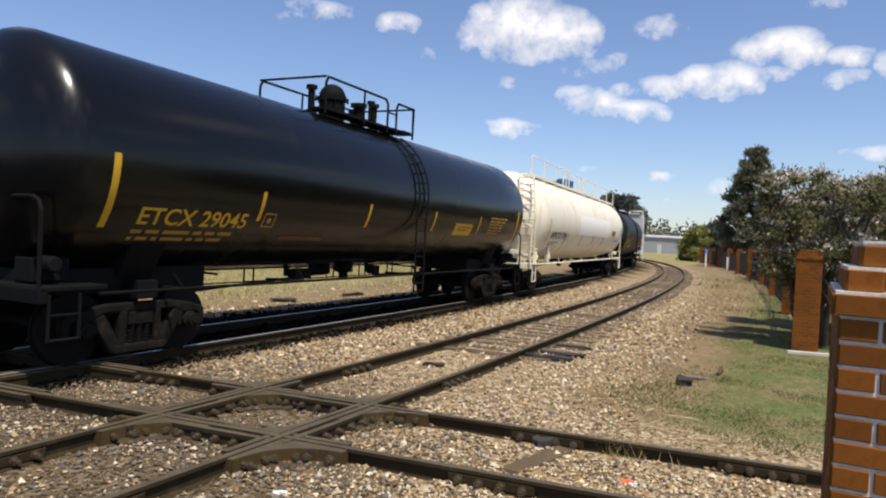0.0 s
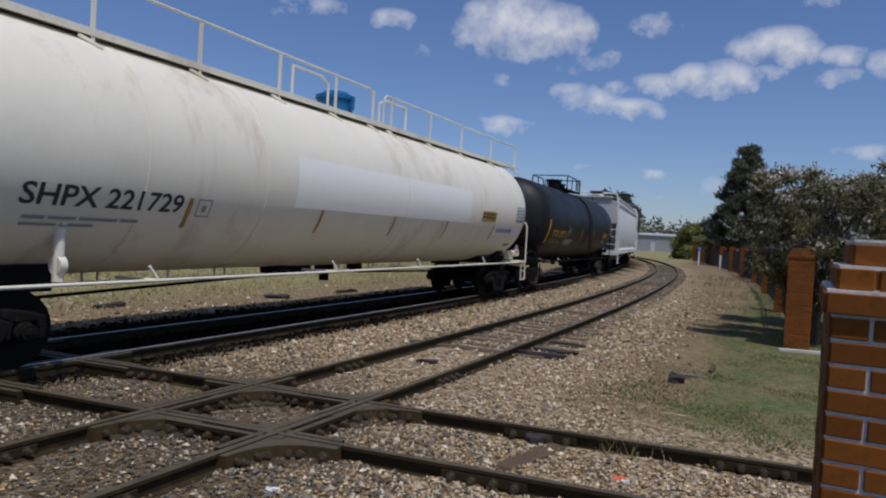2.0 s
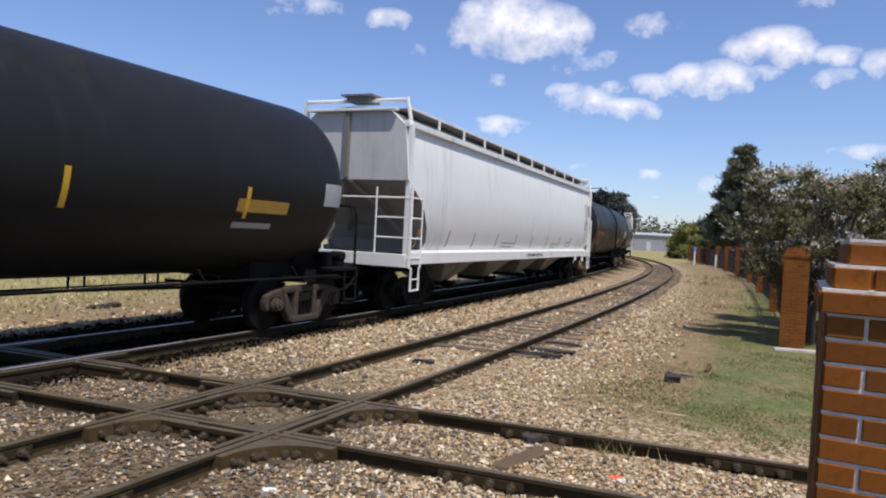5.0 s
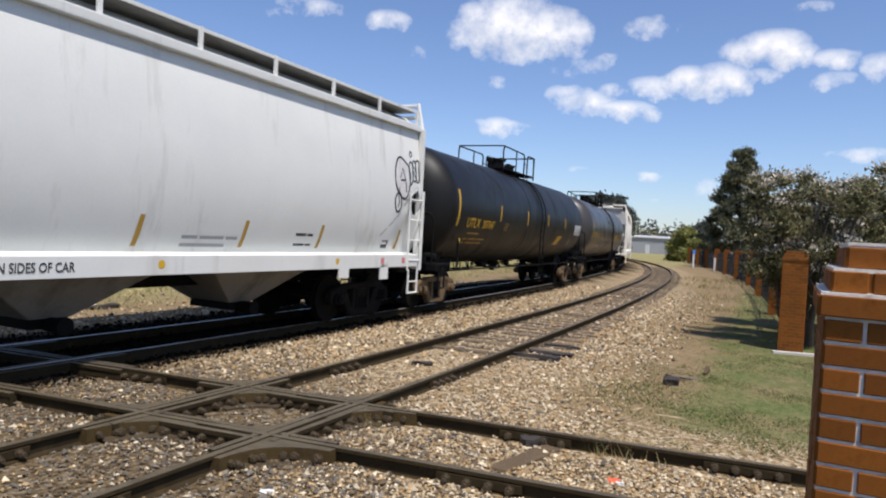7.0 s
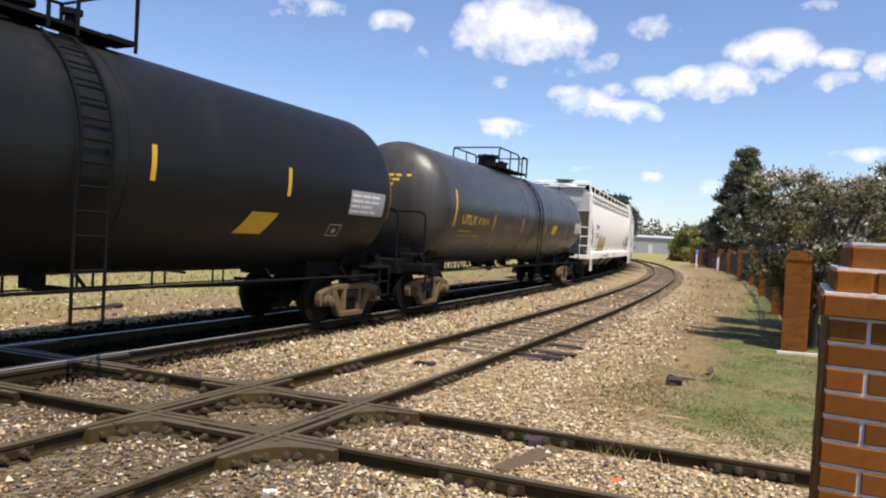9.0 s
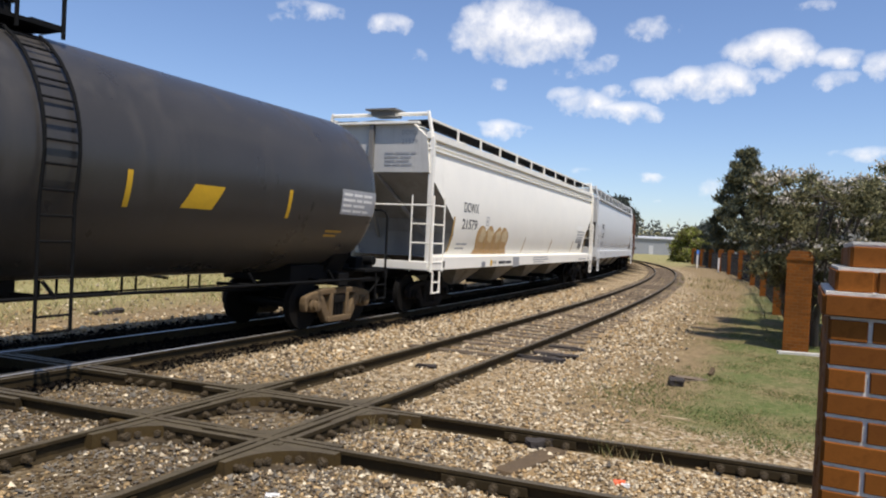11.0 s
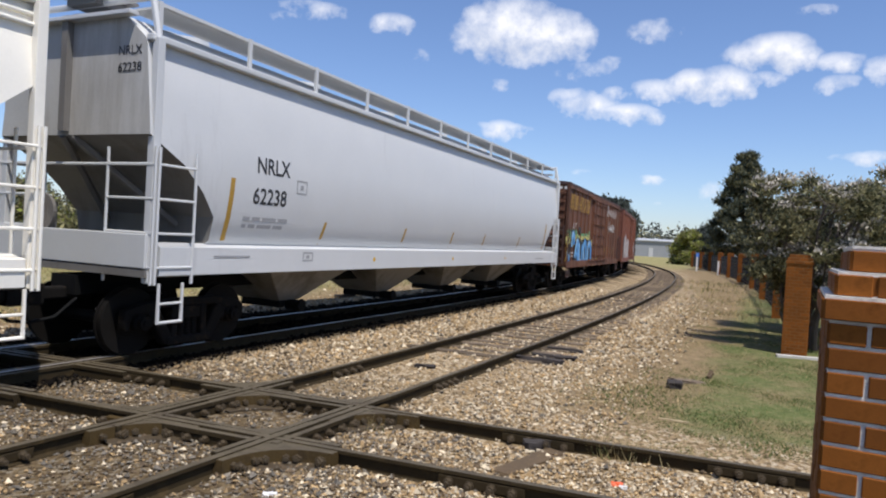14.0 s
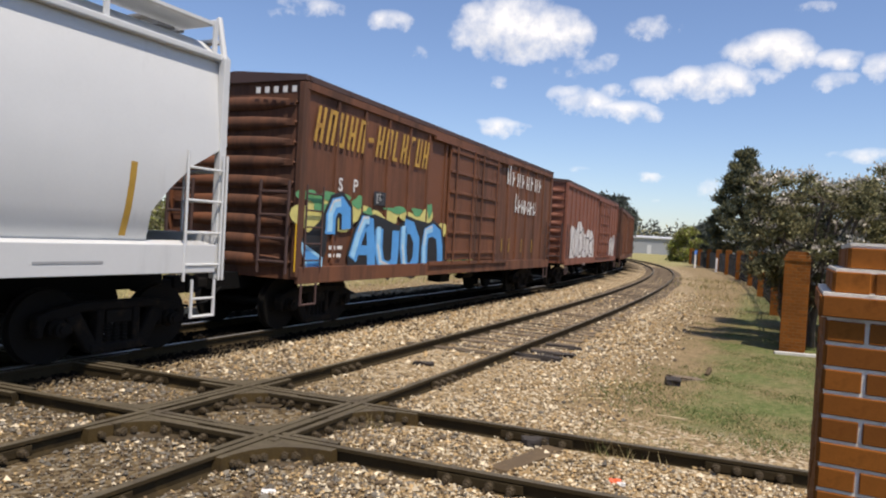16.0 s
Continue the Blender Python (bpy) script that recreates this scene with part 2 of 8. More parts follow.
M = {
    "gloss_tank": material("glossy_black_tank_paint", (0.0035, 0.0035, 0.0035), 0.2, vary=0.18, scale=1.2, grain=30, bump=0.015, dirt=(0.008, 0.0075, 0.007), dirt_at=0.58, dirt_scale=1.0, streak=True, spec=0.35),
    "black_tank": material("satin_black_tank_paint", (0.011, 0.011, 0.0105), 0.42, vary=0.2, scale=1.2, grain=30, bump=0.02, dirt=(0.017, 0.016, 0.0145), dirt_at=0.55, dirt_scale=1.0, streak=True, spec=0.2),
    "grey_tank": material("faded_black_tank_paint", (0.013, 0.013, 0.0125), 0.45, vary=0.2, scale=1.0, grain=30, bump=0.03, dirt=(0.019, 0.018, 0.016), dirt_at=0.54, dirt_scale=1.2, streak=True, spec=0.2),
    "dusty_tank": material("dust_grey_tank_paint", (0.042, 0.039, 0.036), 0.3, vary=0.2, scale=1.0, grain=30, bump=0.02, dirt=(0.062, 0.056, 0.049), dirt_at=0.52, dirt_scale=1.2, streak=True, spec=0.4),
    "white_tank": material("white_tank_paint", (0.80, 0.74, 0.58), 0.45, vary=0.08, scale=1.5, grain=30, bump=0.03, dirt=(0.52, 0.42, 0.29), dirt_at=0.55, dirt_scale=0.9, streak=True),
    "hopper_white": material("white_hopper_paint", (0.68, 0.68, 0.63), 0.5, vary=0.06, scale=1.2, grain=25, bump=0.05, dirt=(0.40, 0.37, 0.32), dirt_at=0.56, dirt_scale=1.1, streak=True),
    "hopper_cream": material("cream_hopper_paint", (0.83, 0.79, 0.69), 0.5, vary=0.06, scale=1.2, grain=25, bump=0.05, dirt=(0.5, 0.42, 0.3), dirt_at=0.62, dirt_scale=1.0, streak=True),
    "hopper_grey": material("light_grey_hopper_paint", (0.56, 0.562, 0.55), 0.42, vary=0.05, scale=1.2, grain=25, bump=0.04, dirt=(0.38, 0.37, 0.36), dirt_at=0.62, dirt_scale=1.0, streak=True),
    "box_brown": material("rusty_brown_boxcar_paint", (0.14, 0.050, 0.020), 0.65, vary=0.35, scale=1.2, grain=30, bump=0.2, dirt=(0.045, 0.022, 0.015), dirt_at=0.46, dirt_scale=1.2, streak=True),
    "box_red": material("faded_red_boxcar_paint", (0.19, 0.065, 0.036), 0.65, vary=0.25, scale=1.6, grain=30, bump=0.2, dirt=(0.09, 0.045, 0.03), dirt_at=0.54, dirt_scale=1.4, streak=True),
    "roof_rust": material("rusted_roof_steel", (0.065, 0.035, 0.03), 0.7, vary=0.3, scale=3, grain=40, bump=0.2),
    "truck": material("grimy_cast_steel", (0.010, 0.009, 0.008), 0.8, vary=0.35, scale=6, grain=60, bump=0.3, dirt=(0.05, 0.034, 0.020), dirt_at=0.55, dirt_scale=5, spec=0.1),
    "truck_rust": material("rust_brown_cast_steel", (0.125, 0.080, 0.036), 0.8, vary=0.35, scale=6, grain=60, bump=0.3, dirt=(0.03, 0.024, 0.02), dirt_at=0.55, dirt_scale=6),
    "truck_grey": material("dusty_brown_cast_steel", (0.060, 0.048, 0.036), 0.8, vary=0.35, scale=6, grain=60, bump=0.3, dirt=(0.022, 0.017, 0.013), dirt_at=0.55, dirt_scale=6, spec=0.15),
    "wheel": material("dark_wheel_steel", (0.007, 0.006, 0.005), 0.7, vary=0.3, scale=5, grain=60, bump=0.15, spec=0.15),
    "under": material("black_underframe_steel", (0.006, 0.006, 0.006), 0.75, vary=0.3, scale=4, grain=50, bump=0.2, dirt=(0.022, 0.018, 0.015), dirt_at=0.62, dirt_scale=4, spec=0.12),
    "yellow": material("yellow_paint", (0.62, 0.36, 0.015), 0.5, vary=0.15, scale=8, grain=50, bump=0.05),
    "dull_yellow": material("weathered_yellow_paint", (0.38, 0.22, 0.03), 0.6, vary=0.25, scale=8, grain=50, bump=0.05),
    "ink": material("black_lettering_paint", (0.03, 0.03, 0.032), 0.5, vary=0.2, scale=8, grain=60, bump=0),
    "white_ink": material("white_lettering_paint", (0.66, 0.64, 0.60), 0.55, vary=0.15, scale=9, grain=60, bump=0),
    "grey_ink": material("grey_lettering_paint", (0.3, 0.3, 0.3), 0.55, vary=0.15, scale=9, grain=60, bump=0),
    "blue_cover": material("blue_painted_steel", (0.01, 0.12, 0.28), 0.4, vary=0.2, scale=6, grain=50, bump=0.05),
    "panel_white": material("clean_white_panel_paint", (0.90, 0.88, 0.84), 0.45, vary=0.05, scale=4, grain=40, bump=0),
    "patch": material("pale_repaint_patch", (0.88, 0.85, 0.76), 0.5, vary=0.04, scale=3, grain=30, bump=0.02),
    # dusty end sheets, base grey lowered so the shaded end is in the paint
    "end_grime_shade": material("dusty_shaded_end_sheet", (0.46, 0.45, 0.42), 0.6, vary=0.15, scale=1.4, grain=30, bump=0.04, dirt=(0.30, 0.27, 0.23), dirt_at=0.52, dirt_scale=1.3, streak=True),
    # grime streaks on a base darkened to paint in the recess's shade
    "slope": material("grimy_shaded_slope_sheet", (0.17, 0.16, 0.145), 0.6, vary=0.2, scale=1.5, grain=30, bump=0.05, dirt=(0.14, 0.12, 0.10), dirt_at=0.5, dirt_scale=1.4, streak=True),
    # grimy bays with the underside's shade painted into the base grey
    "bay": material("grimy_shaded_outlet_bay", (0.23, 0.215, 0.19), 0.6, vary=0.2, scale=1.5, grain=30, bump=0.05, dirt=(0.12, 0.10, 0.08), dirt_at=0.5, dirt_scale=1.6, streak=True),
    "mortar_brown": material("brown_stained_mortar", (0.20, 0.11, 0.04), 0.9, vary=0.25, scale=20, grain=150, bump=0.3),
    "rail": material("brown_rusted_rail", (0.034, 0.024, 0.011), 0.8, 0.0, vary=0.4, scale=5, grain=70, bump=0.35, dirt=(0.10, 0.066, 0.027), dirt_at=0.57, dirt_scale=3, spec=0.15),
    "rail_top": material("worn_rail_tread", (0.090, 0.072, 0.044), 0.55, 0.0, vary=0.35, scale=3, grain=60, bump=0.2, dirt=(0.055, 0.042, 0.028), dirt_at=0.5, dirt_scale=2.5, spec=0.3),
    "rail_bright": material("polished_rail_tread", (0.46, 0.43, 0.40), 0.42, 0.7, vary=0.15, scale=4, grain=60, bump=0.05),
    "casting": material("rusty_crossing_casting", (0.070, 0.046, 0.017), 0.75, 0.0, vary=0.45, scale=4, grain=60, bump=0.4, dirt=(0.030, 0.021, 0.013), dirt_at=0.50, dirt_scale=4, spec=0.15),
    "bolt": material("greasy_bolt_steel", (0.055, 0.038, 0.018), 0.65, 0.0, vary=0.3, scale=20, grain=90, bump=0.2),
    "tie": material("weathered_sleeper_wood", (0.15, 0.115, 0.08), 0.9, spec=0.1, vary=0.4, scale=3, grain=40, bump=0.5, dirt=(0.05, 0.04, 0.032), dirt_at=0.5, dirt_scale=4, jitter=0.25),
    "brick": material("orange_brown_brick", (0.205, 0.066, 0.008), 0.75, vary=0.28, scale=10, grain=160, bump=0.25, dirt=(0.10, 0.032, 0.007), dirt_at=0.55, dirt_scale=9, jitter=0.2, spec=0.2, bump_dist=0.003),
    "mortar": material("pale_mortar", (0.72, 0.66, 0.56), 0.9, vary=0.25, scale=20, grain=150, bump=0.5, dirt=(0.3, 0.27, 0.23), dirt_at=0.55, dirt_scale=14, bump_dist=0.004),
    "stone": material("crushed_ballast_stone", (0.42, 0.36, 0.285), 0.85, vary=0.2, scale=9, grain=80, bump=0.3, jitter=0.5),
    "concrete": material("pale_concrete", (0.5, 0.47, 0.42), 0.9, vary=0.2, scale=6, grain=80, bump=0.3),
    "iron": material("black_iron_fence", (0.012, 0.012, 0.013), 0.5, vary=0.2, scale=8, grain=60, bump=0.05),
    "bark": material("grey_brown_bark", (0.09, 0.07, 0.055), 0.9, vary=0.35, scale=8, grain=60, bump=0.6),
    "dead": material("charred_wood_scrap", (0.035, 0.028, 0.024), 0.85, vary=0.4, scale=9, grain=60, bump=0.5),
    "straw": material("dry_stalks", (0.42, 0.33, 0.19), 0.9, vary=0.3, scale=4, grain=40, bump=0, jitter=0.35),
    "shed": material("grey_corrugated_sheet", (0.30, 0.31, 0.32), 0.6, 0.2, vary=0.1, scale=0.3, grain=3, bump=0.1),
    "shed_roof": material("pale_sheet_roof", (0.5, 0.5, 0.5), 0.55, 0.2, vary=0.1, scale=0.3, grain=3, bump=0.1),
    "plate": material("dark_data_plate", (0.22, 0.22, 0.23), 0.5, vary=0.2, scale=9, grain=60, bump=0),
    "red": material("red_placard_paint", (0.5, 0.05, 0.04), 0.5, vary=0.15, scale=20, grain=60, bump=0),
    "pink": material("faded_red_paint", (0.6, 0.2, 0.2), 0.5, vary=0.15, scale=20, grain=60, bump=0),
    "graf_blue": material("blue_spray_paint", (0.08, 0.30, 0.62), 0.5, vary=0.2, scale=6, grain=40, bump=0),
    "graf_sky": material("pale_blue_spray_paint", (0.30, 0.56, 0.75), 0.5, vary=0.2, scale=6, grain=40, bump=0),
    "graf_green": material("green_spray_paint", (0.10, 0.30, 0.13), 0.55, vary=0.25, scale=6, grain=40, bump=0),
    "graf_yellow": material("pale_yellow_spray_paint", (0.58, 0.52, 0.17), 0.55, vary=0.25, scale=6, grain=40, bump=0),
    "graf_black": material("black_spray_paint", (0.018, 0.018, 0.02), 0.5, vary=0.2, scale=6, grain=40, bump=0),
    "graf_tan": material("rust_tan_spray_paint", (0.42, 0.25, 0.10), 0.6, vary=0.3, scale=5, grain=40, bump=0),
    "graf_pale": material("faded_tan_spray_paint", (0.55, 0.42, 0.24), 0.6, vary=0.35, scale=5, grain=40, bump=0),
    "plank": material("brown_buried_sleeper", (0.10, 0.066, 0.033), 0.9, vary=0.35, scale=5, grain=50, bump=0.5),
    "graf_white": material("white_spray_paint", (0.6, 0.58, 0.55), 0.6, vary=0.25, scale=5, grain=40, bump=0),
    "rust_yellow": material("rusted_yellow_lettering", (0.42, 0.24, 0.04), 0.65, vary=0.4, scale=5, grain=40, bump=0, dirt=(0.18, 0.07, 0.04), dirt_at=0.55, dirt_scale=6),
    "dull_cream": material("rust_stained_cream_paint", (0.68, 0.60, 0.42), 0.55, vary=0.2, scale=3, grain=30, bump=0),
    "cavity": material("dark_recess_paint", (0.03, 0.03, 0.03), 0.7, vary=0.2, scale=6, grain=40, bump=0),
    "orange": material("orange_plastic", (0.75, 0.13, 0.04), 0.45, vary=0.1, scale=20, grain=80, bump=0),
    "sign_blue": material("blue_sign_paint", (0.08, 0.2, 0.55), 0.5, vary=0.1, scale=9, grain=60, bump=0),
}


# ---- mesh helpers ----
def box(bm, c, s, rz=0.0, ry=0.0):
    m = Matrix.Translation(c) @ Euler((0, ry, rz)).to_matrix().to_4x4() @ Matrix.Diagonal((*s, 1))
    return bmesh.ops.create_cube(bm, size=1.0, matrix=m)["verts"]


def rod(bm, a, b, r, seg=6):
    a, b = Vector(a), Vector(b)
    d = b - a
    if d.length < 1e-5:
        return
    m = Matrix.Translation((a + b) / 2) @ d.to_track_quat("Z", "Y").to_matrix().to_4x4()
    bmesh.ops.create_cone(bm, cap_ends=True, segments=seg, radius1=r, radius2=r, depth=d.length, matrix=m)


def pipe(bm, pts, r, seg=6):
    """One bent tube through the points."""
    pts = [Vector(p) for p in pts]
    rings, up = [], None
    for i, p in enumerate(pts):
        a = (p - pts[i - 1]).normalized() if i else (pts[1] - p).normalized()
        b = (pts[i + 1] - p).normalized() if i + 1 < len(pts) else a
        d = (a + b).normalized() if (a + b).length > 1e-4 else a
        if up is None:
            up = d.orthogonal().normalized()
        up = (up - d * up.dot(d)).normalized()
        side = d.cross(up)
        wide = r / max(0.5, d.dot(a))
        rings.append([bm.verts.new(p + (up * math.cos(t) + side * math.sin(t)) * wide) for t in (2 * math.pi * k / seg for k in range(seg))])
    for a, b in zip(rings, rings[1:]):
        for i in range(seg):
            j = (i + 1) % seg
            bm.faces.new((a[i], a[j], b[j], b[i]))
    bm.faces.new(rings[0][::-1])
    bm.faces.new(rings[-1])


def drum(bm, c, r, h, axis="z", seg=20, r2=None):
    turn = {"z": Matrix(), "y": Matrix.Rotation(radians(90), 4, "X"), "x": Matrix.Rotation(radians(90), 4, "Y")}[axis]
    bmesh.ops.create_cone(bm, cap_ends=True, segments=seg, radius1=r, radius2=r if r2 is None else r2, depth=h, matrix=Matrix.Translation(c) @ turn)


def prism(bm, outline, y0, y1, axis="y"):
    """An outline of (x, z) pushed from y0 to y1, or of (y, z) pushed along x."""
    place = (lambda a, b, d: (a, d, b)) if axis == "y" else (lambda a, b, d: (d, a, b))
    lo = [bm.verts.new(place(a, b, y0)) for a, b in outline]
    hi = [bm.verts.new(place(a, b, y1)) for a, b in outline]
    k = len(outline)
    for i in range(k):
        bm.faces.new((lo[i], lo[(i + 1) % k], hi[(i + 1) % k], hi[i]))
    bm.faces.new(lo[::-1])
    bm.faces.new(hi)


def finish(name, bm, mats, parent=None, label="", smooth=False, bevel=0.0):
    bmesh.ops.recalc_face_normals(bm, faces=bm.faces)
    me = bpy.data.meshes.new(name)
    bm.to_mesh(me)
    bm.free()
    for m in mats if isinstance(mats, (list, tuple)) else (mats,):
        me.materials.append(m)
    if smooth:
        me.polygons.foreach_set("use_smooth", [True] * len(me.polygons))
        me.set_sharp_from_angle(angle=radians(38))
    ob = new(name, me)
    ob.parent = parent
    if bevel:
        md = ob.modifiers.new("worn_edges", "BEVEL")
        md.width, md.segments, md.limit_method = bevel, 2, "ANGLE"
    if label:
        tagged(ob, label)
    return ob


def part(name, bm, mat, parent, label="", smooth=False, bevel=0.0):
    return finish(name, bm, mat, parent, label, smooth, bevel)


def empty(name, at=(0, 0, 0), **tags):
    ob = new(name)
    ob.location = at
    return tagged(ob, **tags)


def soup(name, verts, faces, mat, **tags):
    me = bpy.data.meshes.new(name)
    me.from_pydata(verts, [], faces)
    for m in mat if isinstance(mat, (list, tuple)) else (mat,):
        me.materials.append(m)
    return tagged(new(name, me), **tags)


_letters = {}


def lettering(text, size, squeeze=1.0):
    """Triangles of a word in the built-in font, as (points, faces, width)."""
    if text not in _letters:
        cu = bpy.data.curves.new("letters", "FONT")
        cu.body, cu.size, cu.resolution_u, cu.offset = text, 1.0, 3, 0.016
        ob = bpy.data.objects.new("letters", cu)
        scene.collection.objects.link(ob)
        me = bpy.data.meshes.new_from_object(ob.evaluated_get(bpy.context.evaluated_depsgraph_get()))
        _letters[text] = ([tuple(v.co[:2]) for v in me.vertices], [tuple(p.vertices) for p in me.polygons])
        bpy.data.objects.remove(ob)
        bpy.data.curves.remove(cu)
        bpy.data.meshes.remove(me)
    pts, faces = _letters[text]
    k = size / 0.73
    return [(x * k * squeeze, y * k) for x, y in pts], faces, max(p[0] for p in pts) * k * squeeze

# ---- the tracks' lines ----
class Line:
    """A track's centre line: arc length s, place and heading, with the curve tightening round s1."""

    def __init__(self, y0, th, k0, k1, s1, s_from=-60.0, s_to=150.0, step=0.25):
        s = np.arange(s_from, s_to, step)
        k = k0 + (k1 - k0) / (1 + np.exp(-(s - s1) / 6.0))
        h = np.concatenate([[0], np.cumsum((k[1:] + k[:-1]) / 2 * step)])
        i = int(round(-s_from / step))
        h += th - h[i]
        mid = (h[1:] + h[:-1]) / 2
        x = np.concatenate([[0], np.cumsum(np.cos(mid) * step)])
        y = np.concatenate([[0], np.cumsum(np.sin(mid) * step)])
        self.s, self.x, self.y, self.h = s, x - x[i], y - y[i] + y0, h

    def at(self, s, off=0.0, z=0.0):
        a = float(np.interp(s, self.s, self.h))
        return Vector((float(np.interp(s, self.s, self.x)) - math.sin(a) * off, float(np.interp(s, self.s, self.y)) + math.cos(a) * off, z)), a

    def off_of(self, px, py):
        """Distance of many points from the line."""
        best = np.full(px.shape, 1e9)
        for x, y in zip(self.x[::4], self.y[::4]):
            best = np.minimum(best, (px - x) ** 2 + (py - y) ** 2)
        return np.sqrt(best)


SIDING = Line(11.123, 1.11878, 0.002571, 0.004903, 35.0)
MAIN = Line(21.335, 1.1478, 0.002530, 0.004978, 34.9)
CROSS = Line(6.634, -0.35005, 0.0, 0.0, 0.0, -40.0, 40.0)
HALF = 0.7525
GROUND_Z = -0.165


def ground_height(x, y):
    """Height of the ground under a place, from arrays of x and y."""
    d = np.minimum(np.minimum(SIDING.off_of(x, y), MAIN.off_of(x, y)), CROSS.off_of(x, y))
    bed = np.clip((3.2 - d) / 1.6, 0, 1)
    wave = 0.02 * np.sin(x * 1.9 + 0.6 * y) * np.sin(y * 1.3 - 0.4 * x) + 0.035 * np.sin(x * 0.37 + 1) * np.sin(y * 0.31)
    z = GROUND_Z - 0.02 + wave * (1 - 0.75 * bed) + 0.03 * bed
    return z - 0.002 * np.clip(np.hypot(x, y) - 60, 0, 200), d


def far_of_main(x, y):
    """True beyond the main track as seen from the crossing."""
    return x * 0.91 - (y - 21.335) * 0.41 < 0


def make_ground():
    near = np.arange(-16, 24.01, 0.22)
    gx = np.concatenate([-np.geomspace(2500, 17, 34), near, np.geomspace(25, 2500, 36)])
    gy = np.concatenate([-np.geomspace(2500, 3, 24), np.arange(-2, 34.01, 0.22), np.geomspace(35, 2500, 44)])
    X, Y = np.meshgrid(gx, gy)
    px, py = X.ravel(), Y.ravel()
    z, d = ground_height(px, py)
    w = len(gx)
    i = (np.arange(len(gy) - 1)[:, None] * w + np.arange(w - 1)[None]).ravel()
    faces = np.stack([i, i + 1, i + 1 + w, i + w], 1)
    me = bpy.data.meshes.new("ground")
    me.from_pydata(np.stack([px, py, z], 1).tolist(), [], faces.tolist())
    me.polygons.foreach_set("use_smooth", [True] * len(me.polygons))
    # how far a place belongs to the stone bed, and how green it is
    stone = np.clip((3.0 - d) / 1.3, 0, 1)
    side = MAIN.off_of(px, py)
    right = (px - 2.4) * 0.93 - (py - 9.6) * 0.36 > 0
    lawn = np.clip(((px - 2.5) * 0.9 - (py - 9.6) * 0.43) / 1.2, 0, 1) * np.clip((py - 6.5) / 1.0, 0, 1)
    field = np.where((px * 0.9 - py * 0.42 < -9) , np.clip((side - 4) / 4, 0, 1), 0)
    # oil stain on the main track bed, widened beyond it as painted train shade
    oil_shade = np.clip((np.where(far_of_main(px, py), 2.5, 1.5) - side) / 0.4, 0, 1)
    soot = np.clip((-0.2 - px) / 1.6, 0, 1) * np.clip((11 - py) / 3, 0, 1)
    oil_shade = np.maximum(oil_shade, 0.62 * soot)
    # unseen ground behind the camera, darkened to cut bounce onto the tanks
    dark_behind = np.clip((4.4 - py) / 0.5, 0, 1)
    for name, val in (("dark_behind", dark_behind), ("stone", stone), ("green", np.maximum(0.66 * lawn, 0.2 * field)), ("oil_shade", oil_shade), ("meadow", field)):
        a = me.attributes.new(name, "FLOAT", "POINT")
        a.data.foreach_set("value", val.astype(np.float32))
    m = bpy.data.materials.new("gravel_dirt_and_turf")
    m.use_nodes = True
    n, l = nodes_of(m.node_tree)
    b, out = n.new("ShaderNodeBsdfPrincipled"), n.new("ShaderNodeOutputMaterial")
    l.new(b.outputs[0], out.inputs[0])
    b.inputs["Roughness"].default_value = 0.95
    b.inputs["Specular IOR Level"].default_value = 0.2
    tc = n.new("ShaderNodeTexCoord")

    def tex(kind, scale, detail=6.0):
        t = n.new(kind)
        t.inputs["Scale"].default_value = scale
        if kind == "ShaderNodeTexNoise":
            t.inputs["Detail"].default_value = detail
            t.inputs["Roughness"].default_value = 0.65
        l.new(tc.outputs["Object"], t.inputs["Vector"])
        return t

    def ramp(fac, stops):
        r = n.new("ShaderNodeValToRGB")
        while len(r.color_ramp.elements) < len(stops):
            r.color_ramp.elements.new(0.5)
        for e, (p, c) in zip(r.color_ramp.elements, stops):
            e.position, e.color = p, (*c, 1)
        l.new(fac, r.inputs[0])
        return r.outputs[0]

    def blend(f, a, c):
        x = n.new("ShaderNodeMix")
        x.data_type = "RGBA"
        l.new(f, x.inputs["Factor"]), l.new(a, x.inputs["A"]), l.new(c, x.inputs["B"])
        return x.outputs["Result"]

    cell = tex("ShaderNodeTexVoronoi", 24.0)
    sep = n.new("ShaderNodeSeparateColor")
    l.new(cell.outputs["Color"], sep.inputs[0])
    gravel = ramp(sep.outputs[0], [(0.0, (0.093, 0.064, 0.034)), (0.35, (0.238, 0.166, 0.085)), (0.7, (0.340, 0.247, 0.132)), (1.0, (0.493, 0.417, 0.298))])
    patchy = tex("ShaderNodeTexNoise", 0.8)
    clump = tex("ShaderNodeTexNoise", 9.0)
    dirt = ramp(clump.outputs[0], [(0.3, (0.128, 0.090, 0.047)), (0.55, (0.247, 0.178, 0.093)), (0.75, (0.332, 0.251, 0.140))])
    turf = ramp(clump.outputs[0], [(0.25, (0.05, 0.075, 0.018)), (0.5, (0.11, 0.13, 0.04)), (0.75, (0.19, 0.17, 0.075))])
    at_s, at_g = n.new("ShaderNodeAttribute"), n.new("ShaderNodeAttribute")
    at_s.attribute_name, at_g.attribute_name = "stone", "green"
    fs = math_node(n, l, "MULTIPLY_ADD", math_node(n, l, "ADD", at_s.outputs["Fac"], math_node(n, l, "MULTIPLY_ADD", patchy.outputs[0], 0.9, -0.45)), 2.2, -0.6, clamp=True)
